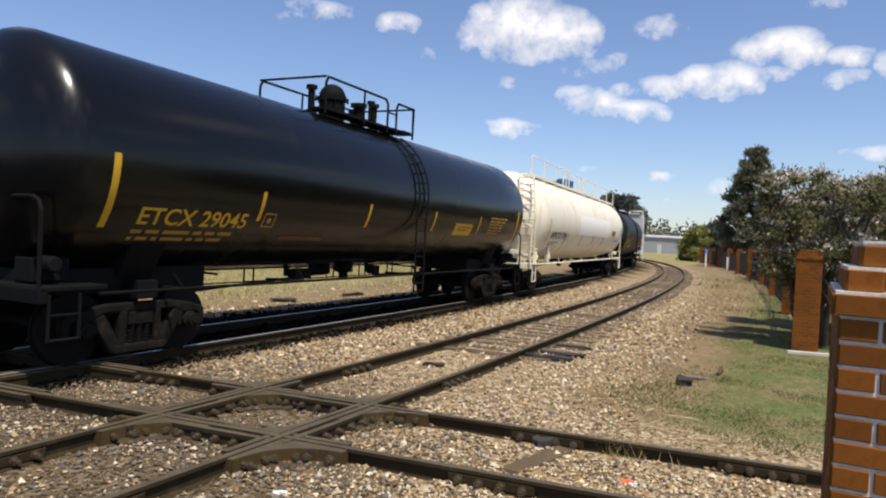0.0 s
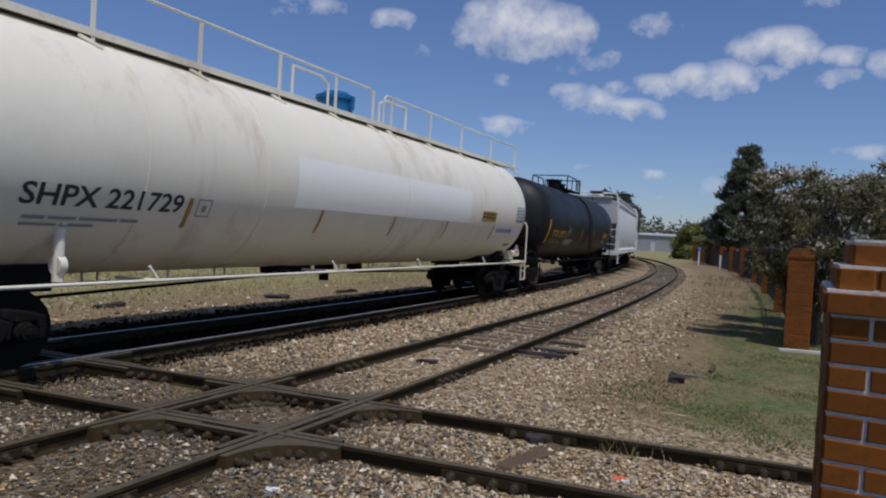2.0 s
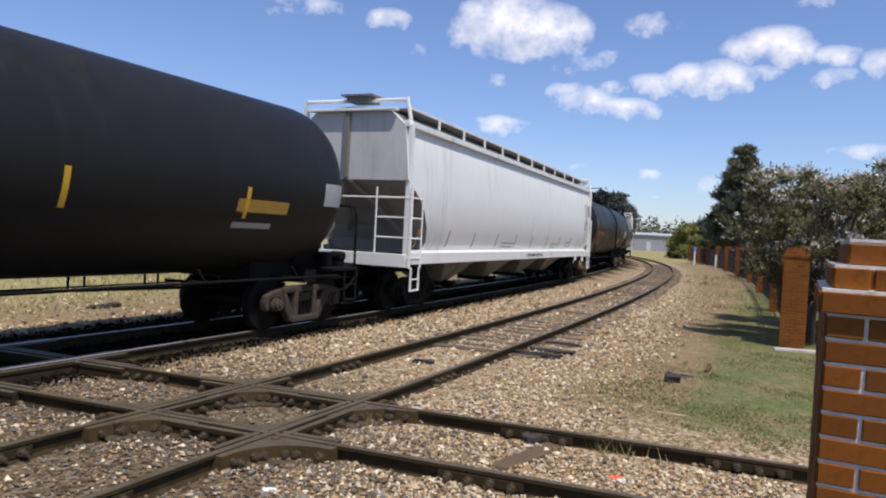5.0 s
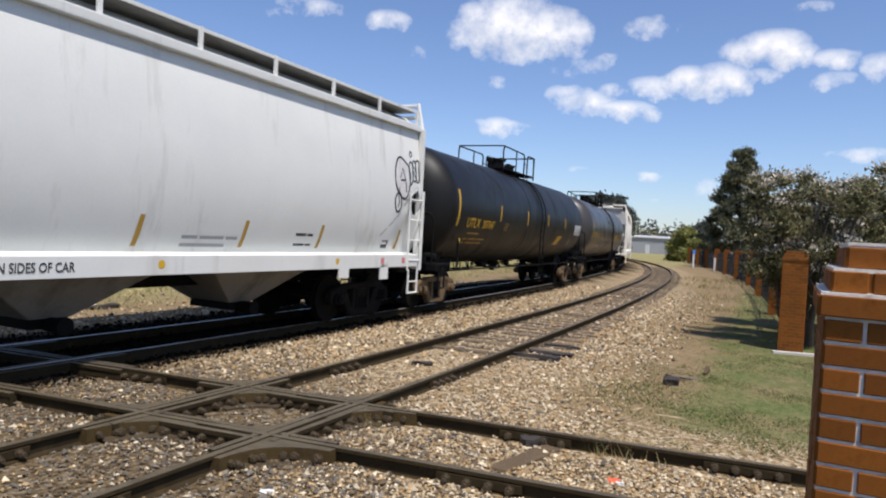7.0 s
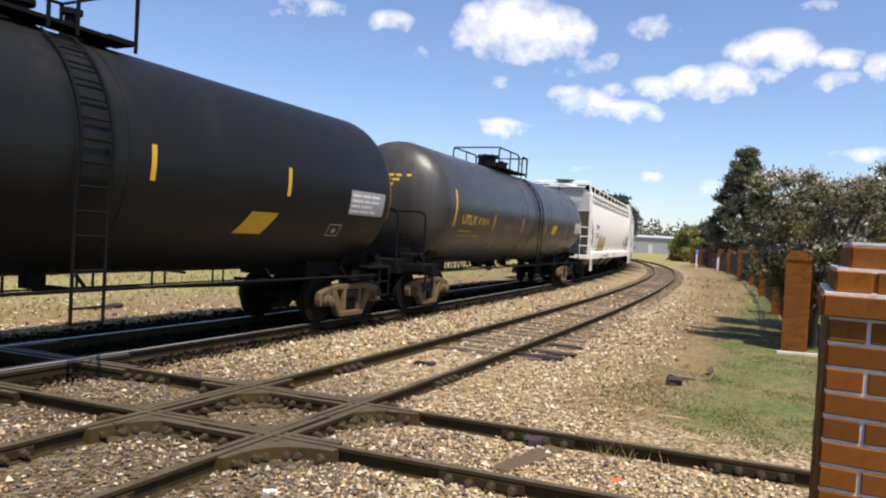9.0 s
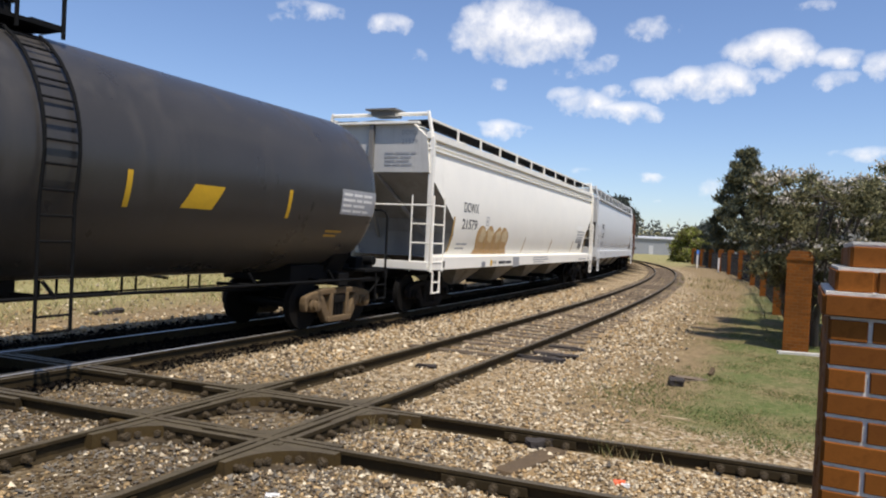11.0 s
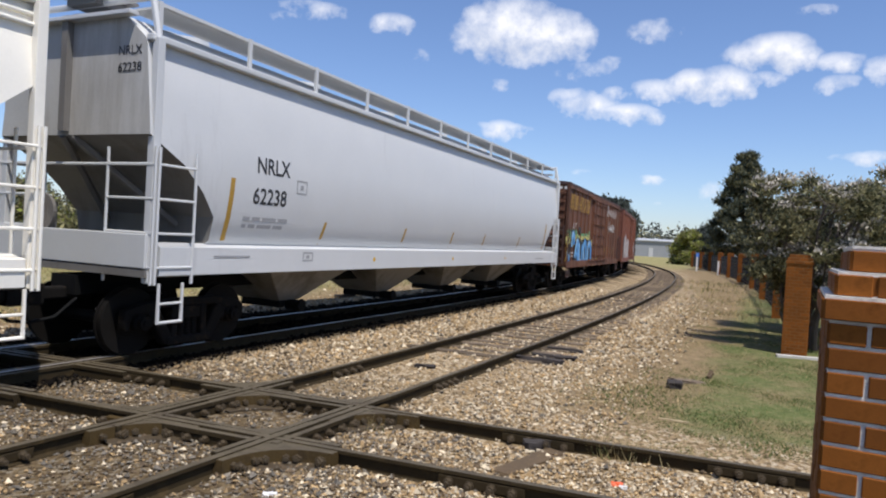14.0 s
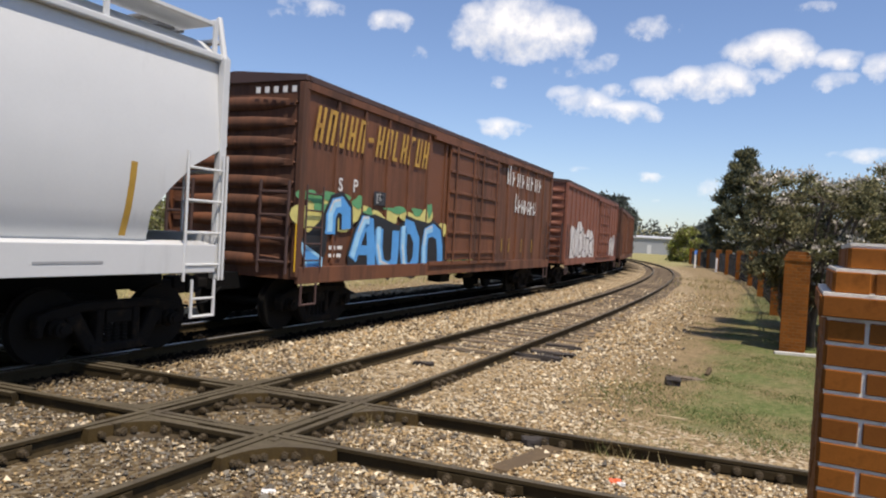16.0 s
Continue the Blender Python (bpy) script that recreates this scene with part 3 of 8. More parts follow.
    fg = math_node(n, l, "MULTIPLY_ADD", math_node(n, l, "ADD", at_g.outputs["Fac"], math_node(n, l, "MULTIPLY_ADD", patchy.outputs[0], 1.3, -0.72)), 2.4, -0.7, clamp=True)
    col = blend(fs, blend(fg, dirt, turf), gravel)
    at_m = n.new("ShaderNodeAttribute")
    at_m.attribute_name = "meadow"
    col = blend(at_m.outputs["Fac"], col, ramp(clump.outputs[0], [(0.3, (0.15, 0.14, 0.05)), (0.5, (0.27, 0.24, 0.10)), (0.7, (0.38, 0.32, 0.16))]))
    at_a = n.new("ShaderNodeAttribute")
    at_a.attribute_name = "dark_behind"
    col = blend(at_a.outputs["Fac"], col, ramp(clump.outputs[0], [(0.3, (0.040, 0.039, 0.037)), (0.7, (0.062, 0.060, 0.056))]))
    # near-black for the oil stain and the train's shade painted past it
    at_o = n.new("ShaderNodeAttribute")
    at_o.attribute_name = "oil_shade"
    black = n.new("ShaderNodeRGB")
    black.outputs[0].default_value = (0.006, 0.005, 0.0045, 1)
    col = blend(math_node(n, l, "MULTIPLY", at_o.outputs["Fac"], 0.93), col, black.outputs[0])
    l.new(col, b.inputs["Base Color"])
    l.new(math_node(n, l, "MULTIPLY_ADD", at_o.outputs["Fac"], -0.2, 0.2), b.inputs["Specular IOR Level"])
    bp = n.new("ShaderNodeBump")
    bp.inputs["Strength"].default_value, bp.inputs["Distance"].default_value = 0.8, 0.03
    l.new(cell.outputs["Distance"], bp.inputs["Height"])
    l.new(bp.outputs[0], b.inputs["Normal"])
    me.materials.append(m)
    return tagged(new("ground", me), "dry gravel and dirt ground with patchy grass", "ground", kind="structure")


make_ground()

# ---- rails ----
RAIL = [(-0.036, 0.0), (0.036, 0.0), (0.038, -0.03), (0.012, -0.045), (0.010, -0.135), (0.07, -0.150), (0.07, -0.165),
        (-0.07, -0.165), (-0.07, -0.150), (-0.010, -0.135), (-0.012, -0.045), (-0.038, -0.03)]


def sweep_rail(name, line, off, s0, s1, top, parent, tread, label="", step=0.5, profile=RAIL):
    bm = bmesh.new()
    rings = []
    for s in np.linspace(s0, s1, max(2, int((s1 - s0) / step) + 1)):
        c, a = line.at(float(s), off)
        rings.append([bm.verts.new((c.x + math.sin(a) * u, c.y - math.cos(a) * u, top + w)) for u, w in profile])
    k = len(profile)
    for r0, r1 in zip(rings, rings[1:]):
        for i in range(k):
            f = bm.faces.new((r0[i], r0[(i + 1) % k], r1[(i + 1) % k], r1[i]))
            f.material_index = 1 if i == 0 else 0
    bm.faces.new(rings[0])
    bm.faces.new(rings[-1][::-1])
    return part(name, bm, [M["rail"], tread], parent, label)


def track(name, line, s0, s1, top, tread, label):
    t = empty(name)
    tagged(t, label, "railway track", kind="structure")
    for side in (-1, 1):
        sweep_rail("rail", line, side * HALF, s0, s1, top, t, tread)
    return t


siding_track = track("railway_track", SIDING, -16, 110, 0.0, M["rail_top"], "rust-brown siding track on weathered sleepers in gravel")
main_track = track("railway_track", MAIN, -40, 125, 0.0, M["rail_bright"], "main track with polished rail tops under the train")
cross_track = track("railway_track", CROSS, -22, 16, -0.004, M["rail_top"], "rust-brown track crossing the others at a diamond")


def sleepers(line, s0, s1, parent, pitch=0.56, z=-0.165, length=2.6):
    bm = bmesh.new()
    box(bm, (0, 0, 0), (0.22, length, 0.16))
    bmesh.ops.bevel(bm, geom=bm.edges[:], offset=0.012, segments=1, affect="EDGES")
    me = None
    rnd = random.Random(5)
    for s in np.arange(s0, s1, pitch):
        c, a = line.at(float(s) + rnd.uniform(-0.05, 0.05), rnd.uniform(-0.06, 0.06), z - 0.075 + rnd.uniform(-0.012, 0.008))
        if me is None:
            ob = part("sleeper", bm, M["tie"], parent)
            me = ob.data
        else:
            ob = new("sleeper", me)
            ob.parent = parent
        ob.matrix_basis = pose(c.x, c.y, c.z, 0, 0, math.degrees(a) + rnd.uniform(-1.5, 1.5))


sleepers(SIDING, 1.5, 62, siding_track, z=-0.135)
sleepers(MAIN, -22, 40, main_track, z=-0.175)
sleepers(CROSS, 3.0, 9.0, cross_track, z=-0.185)


# ---- the diamond: guard rails, castings, bolts ----
def crossing_parts():
    d_s, d_c = -4.23, -1.97
    guard = [(-0.034, 0.0), (0.034, 0.0), (0.034, -0.04), (0.02, -0.05), (0.02, -0.15), (-0.02, -0.15), (-0.02, -0.05), (-0.034, -0.04)]
    for line, mid, parent, top in ((SIDING, d_s, siding_track, -0.008), (CROSS, d_c, cross_track, -0.012)):
        for side in (-1, 1):
            for inner, reach in ((-0.115, 1.3), (0.115, 0.8)):
                off = side * (HALF + inner)
                sweep_rail("guard_rail", line, off, mid - reach, mid + reach, top, parent, M["rail_top"], profile=guard, step=0.4)
            bm = bmesh.new()
            for a, b in ((mid - 1.3, mid - HALF - 0.16), (mid - HALF + 0.16, mid + HALF - 0.16), (mid + HALF + 0.16, mid + 1.3)):
                p, q = line.at(a, side * HALF)[0], line.at(b, side * HALF)[0]
                c, h = (p + q) / 2, math.atan2(q.y - p.y, q.x - p.x)
                box(bm, (c.x, c.y, -0.105), ((q - p).length, 0.16, 0.07), h)
            part("crossing_casting", bm, M["casting"], parent, "rust-brown crossing casting", bevel=0.01)
    # the same at the main track, mostly under the train
    for side in (-1, 1):
        for q in (-1, 1):
            sweep_rail("guard_rail", CROSS, side * (HALF + q * 0.115), -6.0 - 1.5, -6.0 + 1.5, -0.010, cross_track, M["rail_top"], profile=guard, step=0.5)
            sweep_rail("guard_rail", MAIN, side * HALF - q * 0.115, -13.8 - 1.5, -13.8 + 1.5, -0.006, main_track, M["rail_top"], profile=guard, step=0.5)


def bolts():
    bm = bmesh.new()
    drum(bm, (0, 0, 0.03), 0.034, 0.05, "z", 6)
    drum(bm, (0, 0, 0.06), 0.02, 0.05, "z", 8)
    drum(bm, (0, 0, 0.004), 0.042, 0.01, "z", 10)
    me = None
    rnd = random.Random(3)
    rows = []
    for line, mid, parent in ((SIDING, -4.23, siding_track), (CROSS, -1.97, cross_track)):
        for rail in (-1, 1):
            for face in (-1, 1):
                # on the outer faces of the guard rails, clear of the other track's rails
                for u in np.arange(-1.26, 1.27, 0.21):
                    if min(abs(u - HALF), abs(u + HALF)) < 0.2:
                        continue
                    rows.append((line, mid + float(u), rail * HALF + face * 0.138, face, parent))
    for line, rail, a, parent in ((CROSS, 1, 0.5, cross_track), (CROSS, -1, 0.35, cross_track), (CROSS, 1, 2.5, cross_track), (CROSS, -1, -5.3, cross_track), (CROSS, 1, -4.6, cross_track),
                                  (SIDING, 1, -1.9, siding_track), (SIDING, -1, -1.7, siding_track), (SIDING, -1, -7.2, siding_track), (SIDING, 1, -7.0, siding_track)):
        # joint bars with four bolts
        bm2 = bmesh.new()
        p, q = line.at(a, rail * HALF)[0], line.at(a + 0.75, rail * HALF)[0]
        c, h = (p + q) / 2, math.atan2(q.y - p.y, q.x - p.x)
        box(bm2, (c.x, c.y, -0.09), (0.75, 0.075, 0.085), h)
        part("joint_bar", bm2, M["rail"], parent, bevel=0.008)
        for u in (0.1, 0.28, 0.47, 0.65):
            rows.append((line, a + u, rail * HALF - 0.042, -1, parent))
    for line, s, off, face, parent in rows:
        c, a = line.at(s, off, -0.095 + rnd.uniform(-0.008, 0.008))
        if me is None:
            ob = part("bolt", bm, M["bolt"], parent)
            me = ob.data
        else:
            ob = new("bolt", me)
            ob.parent = parent
        n = Vector((-math.sin(a) * face, math.cos(a) * face, 0))
        ob.matrix_basis = Matrix.Translation(c) @ n.to_track_quat("Z", "Y").to_matrix().to_4x4()


def frog_corners():
    """Curved castings in the wide corners where rails cross, each with a row of bolts round its face."""
    nut = bmesh.new()
    drum(nut, (0, 0, 0.022), 0.034, 0.045, "z", 6)
    drum(nut, (0, 0, 0.052), 0.019, 0.03, "z", 8)
    first = None
    for ss in (-1, 1):
        for cs in (-1, 1):
            # where the two rails meet
            c0, ca = CROSS.at(0.0)
            best = min(((SIDING.at(float(s), ss * HALF)[0] - CROSS.at(float(k), cs * HALF)[0]).length, float(s), float(k)) for s in np.arange(-6.5, -2, 0.06) for k in np.arange(-4.5, 0.5, 0.06))
            p, a = SIDING.at(best[1], ss * HALF)
            b = CROSS.at(best[2])[1]
            da, db = Vector((math.cos(a), math.sin(a), 0)), Vector((math.cos(b), math.sin(b), 0))
            for sign in (-1, 1):
                u, v = da * sign, -db * sign
                q, reach = p + (u + v) * 0.10, 0.62
                arc = []
                for t in np.linspace(0, 1, 11):
                    arc.append(q + u * reach * (1 - t) ** 2 + v * reach * t ** 2)
                bm = bmesh.new()
                ring = [p] + [p + u * (reach + 0.1)] + arc + [p + v * (reach + 0.1)]
                hi = [bm.verts.new((w.x, w.y, -0.014)) for w in ring]
                lo = [bm.verts.new((w.x, w.y, -0.15)) for w in ring]
                for i in range(len(ring)):
                    j = (i + 1) % len(ring)
                    f = bm.faces.new((hi[i], hi[j], lo[j], lo[i]))
                f = bm.faces.new(hi)
                f.material_index = 1
                bm.faces.new(lo[::-1])
                part("frog_casting", bm, [M["casting"], M["rail_top"]], siding_track, "curved rust-brown frog casting")
                # the foot of the casting, a ledge just above the stones
                bm = bmesh.new()
                edge = []
                for i in range(1, 10):
                    d = (arc[i + 1] - arc[i - 1]).normalized()
                    n = Vector((d.y, -d.x, 0))
                    n = n if n.dot(u + v) > 0 else -n
                    edge.append([bm.verts.new((w.x, w.y, h)) for w, h in ((arc[i], -0.122), (arc[i] + n * 0.15, -0.130), (arc[i] + n * 0.15, -0.16))])
                for a0, a1 in zip(edge, edge[1:]):
                    for k in (0, 1):
                        bm.faces.new((a0[k], a1[k], a1[k + 1], a0[k + 1]))
                part("casting_foot", bm, M["bolt"], siding_track)
                for i in (1, 3, 4, 6, 7, 9):
                    d = (arc[i + 1] - arc[i - 1]).normalized()
                    n = Vector((d.y, -d.x, 0))
                    if n.dot(u + v) < 0:
                        n = -n
                    if first is None:
                        ob = part("bolt", nut, M["bolt"], siding_track)
                        first = ob.data
                    else:
                        ob = new("bolt", first)
                        ob.parent = siding_track
                    ob.matrix_basis = Matrix.Translation((arc[i].x, arc[i].y, -0.085)) @ n.to_track_quat("Z", "Y").to_matrix().to_4x4()


crossing_parts()
bolts()
frog_corners()


# ---- brick pillars and the iron fence ----
COURSE, BRICK_L, BRICK_W = 0.0690, 0.2035, 0.1
TURN = 27.5


def brick_mesh(lx, ly, lz):
    bm = bmesh.new()
    box(bm, (0, 0, 0), (lx, ly, lz))
    bmesh.ops.bevel(bm, geom=bm.edges[:], offset=0.003, segments=1, affect="EDGES")
    bmesh.ops.recalc_face_normals(bm, faces=bm.faces)
    me = bpy.data.meshes.new("brick")
    bm.to_mesh(me)
    bm.free()
    me.materials.append(M["brick"])
    return me


BRICKS = {}


def pillar(at, top, label, singly, size=0.6105, cap=True):
    """A square brick pillar: a mortar core and courses of bricks, with a stepped cap."""
    base = float(ground_height(np.array([at[0]]), np.array([at[1]]))[0][0]) - 0.05
    p = empty("brick_pillar", (at[0], at[1], 0), label=label, category="pillar", group="brick pillars of the fence")
    p.rotation_euler = (0, 0, radians(-TURN))
    n = int((top - base) / COURSE)
    rnd = random.Random(int(at[0] * 100))
    core = bmesh.new()
    joined = bmesh.new()
    for c in range(n):
        z1 = top - c * COURSE
        grow = (-0.046, -0.011, 0.017)[c] if cap and c < 3 else 0.0
        half = size / 2 + grow
        box(core, (0, 0, z1 - COURSE / 2), (2 * half - 0.012, 2 * half - 0.012, COURSE - (0.0 if c else 0.004)))
        for k in range(4):
            # each side starts at its own corner with a whole or a half brick, turn about
            start = -half
            lengths = [BRICK_L] * 3 if (c + k) % 2 == 0 else [BRICK_L / 2, BRICK_L, BRICK_L, BRICK_L / 2]
            scale = 2 * half / (3 * BRICK_L)
            for i, ln in enumerate(lengths):
                ln *= scale
                x = start + ln / 2
                start += ln
                lx, lz, ly = round(ln - 0.0108, 4), COURSE - 0.0100, (0.11 if cap and c < 3 else 0.05)
                key = (lx, ly)
                if key not in BRICKS:
                    BRICKS[key] = brick_mesh(lx, ly, lz)
                a = k * math.pi / 2
                out = half + 0.001 - ly / 2 + rnd.uniform(-0.0015, 0.0015)
                m = Matrix.Rotation(a, 4, "Z") @ Matrix.Translation((x, -out, z1 - COURSE / 2 - 0.004)) @ Matrix.Rotation(rnd.uniform(-0.006, 0.006), 4, "Y")
                if singly:
                    ob = new("brick", BRICKS[key])
                    ob.parent = p
                    ob.matrix_basis = m
                else:
                    bmesh.ops.create_cube(joined, size=1.0, matrix=m @ Matrix.Diagonal((lx, ly, lz, 1)))
    if cap:
        half = size / 2 - 0.05
        box(core, (0, 0, top + 0.001), (2 * half, 2 * half, 0.008))
    part("mortar_core", core, M["mortar" if cap and size > 0.6 else "mortar_brown"], p)
    if not singly:
        tagged(part("brickwork", joined, M["brick"], p), kind="stuff")
    else:
        joined.free()
    return p


POSTS = [(7.72, 14.9), (11.95, 24.2), (15.8, 33.6), (19.5, 43.0), (22.7, 52.3), (25.7, 61.6), (28.6, 71.0), (31.3, 80.5), (33.8, 90.0), (36.1, 99.5)]


def fence_panel(a, b):
    a, b = Vector((*a, 0)), Vector((*b, 0))
    way = (b - a).normalized()
    a, b = a + way * 0.42, b - way * 0.42
    p = empty("fence_panel", a, label="black iron picket fence panel between brick pillars", category="fence", group="iron fence panels")
    p.rotation_euler = (0, 0, math.atan2(way.y, way.x))
    length = (b - a).length
    z0 = float(ground_height(np.array([a.x]), np.array([a.y]))[0][0])
    for z in (z0 + 0.22, z0 + 1.35, z0 + 1.62):
        bm = bmesh.new()
        box(bm, (length / 2, 0, z), (length, 0.03, 0.04))
        part("fence_rail", bm, M["iron"], p)
    bm = bmesh.new()
    box(bm, (0, 0, z0 + 0.92), (0.022, 0.022, 1.72))
    bmesh.ops.create_cone(bm, cap_ends=True, segments=4, radius1=0.02, radius2=0.001, depth=0.12, matrix=Matrix.Translation((0, 0, z0 + 1.84)))
    me = None
    for x in np.arange(0.1, length, 0.16):
        if me is None:
            ob = part("picket", bm, M["iron"], p)
            me = ob.data
        else:
            ob = new("picket", me)
            ob.parent = p
        ob.location = (float(x), 0, 0)


def edging():
    bm = bmesh.new()
    box(bm, (0, 0, 0), (1.25, 0.12, 0.1))
    ob = finish("concrete_edging", bm, M["concrete"], None, bevel=0.01)
    ob.matrix_basis = pose(7.75, 14.36, -0.16, 0, 0, -12)
    tagged(ob, "pale concrete edging strip at the foot of a pillar", "edging")


# ---- foliage ----
def leaf_material(name, color, rough=0.6, through_=0.25):
    m = bpy.data.materials.new(name)
    m.use_nodes = True
    n, l = nodes_of(m.node_tree)
    b, out = n.new("ShaderNodeBsdfPrincipled"), n.new("ShaderNodeOutputMaterial")
    geo = n.new("ShaderNodeNewGeometry")
    col = n.new("ShaderNodeVectorMath")
    col.operation = "SCALE"
    col.inputs[0].default_value = color
    l.new(math_node(n, l, "MULTIPLY_ADD", geo.outputs["Random Per Island"], 1.0, 0.5), col.inputs["Scale"])
    l.new(col.outputs[0], b.inputs["Base Color"])
    b.inputs["Roughness"].default_value = rough
    b.inputs["Specular IOR Level"].default_value = 0.12
    tr = n.new("ShaderNodeBsdfTranslucent")
    l.new(col.outputs[0], tr.inputs[0])
    mix = n.new("ShaderNodeMixShader")
    mix.inputs[0].default_value = through_
    l.new(b.outputs[0], mix.inputs[1]), l.new(tr.outputs[0], mix.inputs[2])
    l.new(mix.outputs[0], out.inputs[0])
    return m


LEAF = {
    "dark": leaf_material("dark_green_leaf", (0.085, 0.09, 0.05), 0.55, 0.25),
    "mid": leaf_material("olive_green_leaf", (0.24, 0.22, 0.11), 0.6, 0.35),
    "tan": leaf_material("dry_flower_cluster", (0.60, 0.54, 0.45), 0.8),
    "lime": leaf_material("yellow_green_leaf", (0.24, 0.26, 0.06)),
    "grass": leaf_material("green_grass_blade", (0.088, 0.130, 0.036), 0.7, 0.4),
    "olive": leaf_material("olive_grass_blade", (0.135, 0.145, 0.052), 0.7, 0.4),
    "straw": leaf_material("straw_grass_blade", (0.36, 0.285, 0.14), 0.8),
    "pine": leaf_material("dark_pine_needle", (0.09, 0.105, 0.08), 0.65, 0.3),
    "pale": leaf_material("pale_field_grass_blade", (0.42, 0.39, 0.17), 0.8, 0.4),
    "far": leaf_material("hazy_far_leaf", (0.085, 0.095, 0.085), 0.8),
}


def crown(rng, clumps, per, spread, leaf, mats, shares, tip=None, rise=0.0, slim=0.45):
    """Leaves round clump centres, their axes pointing away from the clump and, by rise, upwards."""
    centres = np.repeat(clumps, per, 0)
    n = len(centres)
    d = rng.normal(size=(n, 3))
    c = centres + d * spread * np.array([0.62, 0.62, 0.48])
    u = rng.normal(size=(n, 3)) * 0.7 + d * 0.5 + np.array([0, 0, rise])
    u /= np.linalg.norm(u, axis=1)[:, None]
    w = np.cross(u, rng.normal(size=(n, 3)))
    w /= np.linalg.norm(w, axis=1)[:, None]
    s = leaf * rng.uniform(0.6, 1.4, (n, 1))
    v = np.stack([c - u * s, c + w * s * slim, c + u * s, c - w * s * slim], 1).reshape(-1, 3)
    f = np.arange(4 * n).reshape(n, 4)
    mi = rng.choice(len(mats), n, p=shares)
    if tip is not None:
        # flower heads sit in little bunches on the upper side of some clumps
        bunch = np.repeat(rng.uniform(size=len(clumps)) < tip, per)
        high = d[:, 2] + rng.normal(size=n) * 0.3 > 0.9
        mi = np.where(high & bunch, len(mats) - 1, np.where(mi == len(mats) - 1, 0, mi))
    return v, f, mi


def leafy(name, v, f, mi, mats, parent):
    me = bpy.data.meshes.new(name)
    me.from_pydata(v.tolist(), [], f.tolist())
    for m in mats:
        me.materials.append(LEAF[m])
    me.polygons.foreach_set("material_index", mi.astype(np.int32))
    ob = new(name, me)
    ob.parent = parent
    return ob


def tree(name, at, height, wide, trunk_h, shape, seed, label, clumps=60, per=500, leaf=0.06, spread=0.45, mats=("dark", "mid", "tan"), shares=(0.6, 0.3, 0.1), tip=None, stems=1, category="tree", inner=0.15, lobes=0, lobe=0.6, taper=0.0, rise=0.0, slim=0.45):
    rng = np.random.default_rng(seed)
    z0 = float(ground_height(np.array([at[0]]), np.array([at[1]]))[0][0]) - 0.05
    t = empty(name, (at[0], at[1], z0), label=label, category=category)
    pts = []
    # rounded masses of twigs with hollows between them
    for k in range(lobes):
        h = (k + rng.uniform(0.2, 0.8)) / lobes
        a = k * 2.4 + rng.uniform(-0.5, 0.5)
        q = shape(h) * wide * rng.uniform(0.45, 0.85)
        size = lobe * rng.uniform(0.7, 1.25) * (1 - taper * h)
        mid = np.array((q * math.cos(a), q * math.sin(a), trunk_h + h * (height - trunk_h) - size * 0.7))
        for _ in range(max(1, clumps // lobes)):
            d = rng.normal(size=3)
            d /= np.linalg.norm(d)
            d[2] = d[2] if d[2] > -0.4 else -d[2]
            pts.append(mid + d * size * rng.uniform(0.55, 1.05))
    while len(pts) < clumps:
        h = rng.uniform(0, 1)
        r = shape(h) * wide
        a = rng.uniform(0, 2 * math.pi)
        q = math.sqrt(rng.uniform(inner, 1)) * r * rng.uniform(0.75, 1.1)
        pts.append((q * math.cos(a), q * math.sin(a), trunk_h + h * (height - trunk_h)))
    pts = np.array(pts)
    bm = bmesh.new()
    for k in range(stems):
        a = 2 * math.pi * k / stems + 0.4
        foot = Vector((0.22 * (stems > 1) * math.cos(a), 0.22 * (stems > 1) * math.sin(a), 0))
        last, r = foot, 0.035 * wide + 0.03
        for i in range(1, 7):
            nxt = Vector((foot.x * (1 + 0.9 * i) + rng.normal() * 0.04 * wide, foot.y * (1 + 0.9 * i) + rng.normal() * 0.04 * wide, i / 6 * (trunk_h + 0.72 * (height - trunk_h))))
            d = nxt - last
            m = Matrix.Translation((last + nxt) / 2) @ d.to_track_quat("Z", "Y").to_matrix().to_4x4()
            bmesh.ops.create_cone(bm, cap_ends=True, segments=8, radius1=r, radius2=r * 0.8, depth=d.length * 1.04, matrix=m)
            for p in pts[rng.integers(0, len(pts), 3)]:
                e = Vector(p)
                if e.z > nxt.z - 0.3:
                    rod(bm, nxt, e, r * 0.28, 5)
            last, r = nxt, r * 0.8
    part("trunk", bm, M["bark"], t)
    v, f, mi = crown(rng, pts, per, spread, leaf, mats, shares, tip, rise, slim)
    leafy("crown", v, f, mi, mats, t)
    return t


def dome(h):
    return math.sqrt(max(0.0, 1 - (2 * h - 0.9) ** 2 / 1.3)) if h < 1 else 0.2


def pine(h):
    return 0.06 + 0.94 * (1 - h) ** 0.8 * min(1.0, 0.75 + 1.5 * h)


def bowl(h):
    return 0.45 + 0.75 * math.sin(min(1.0, h * 1.1) * math.pi * 0.75)


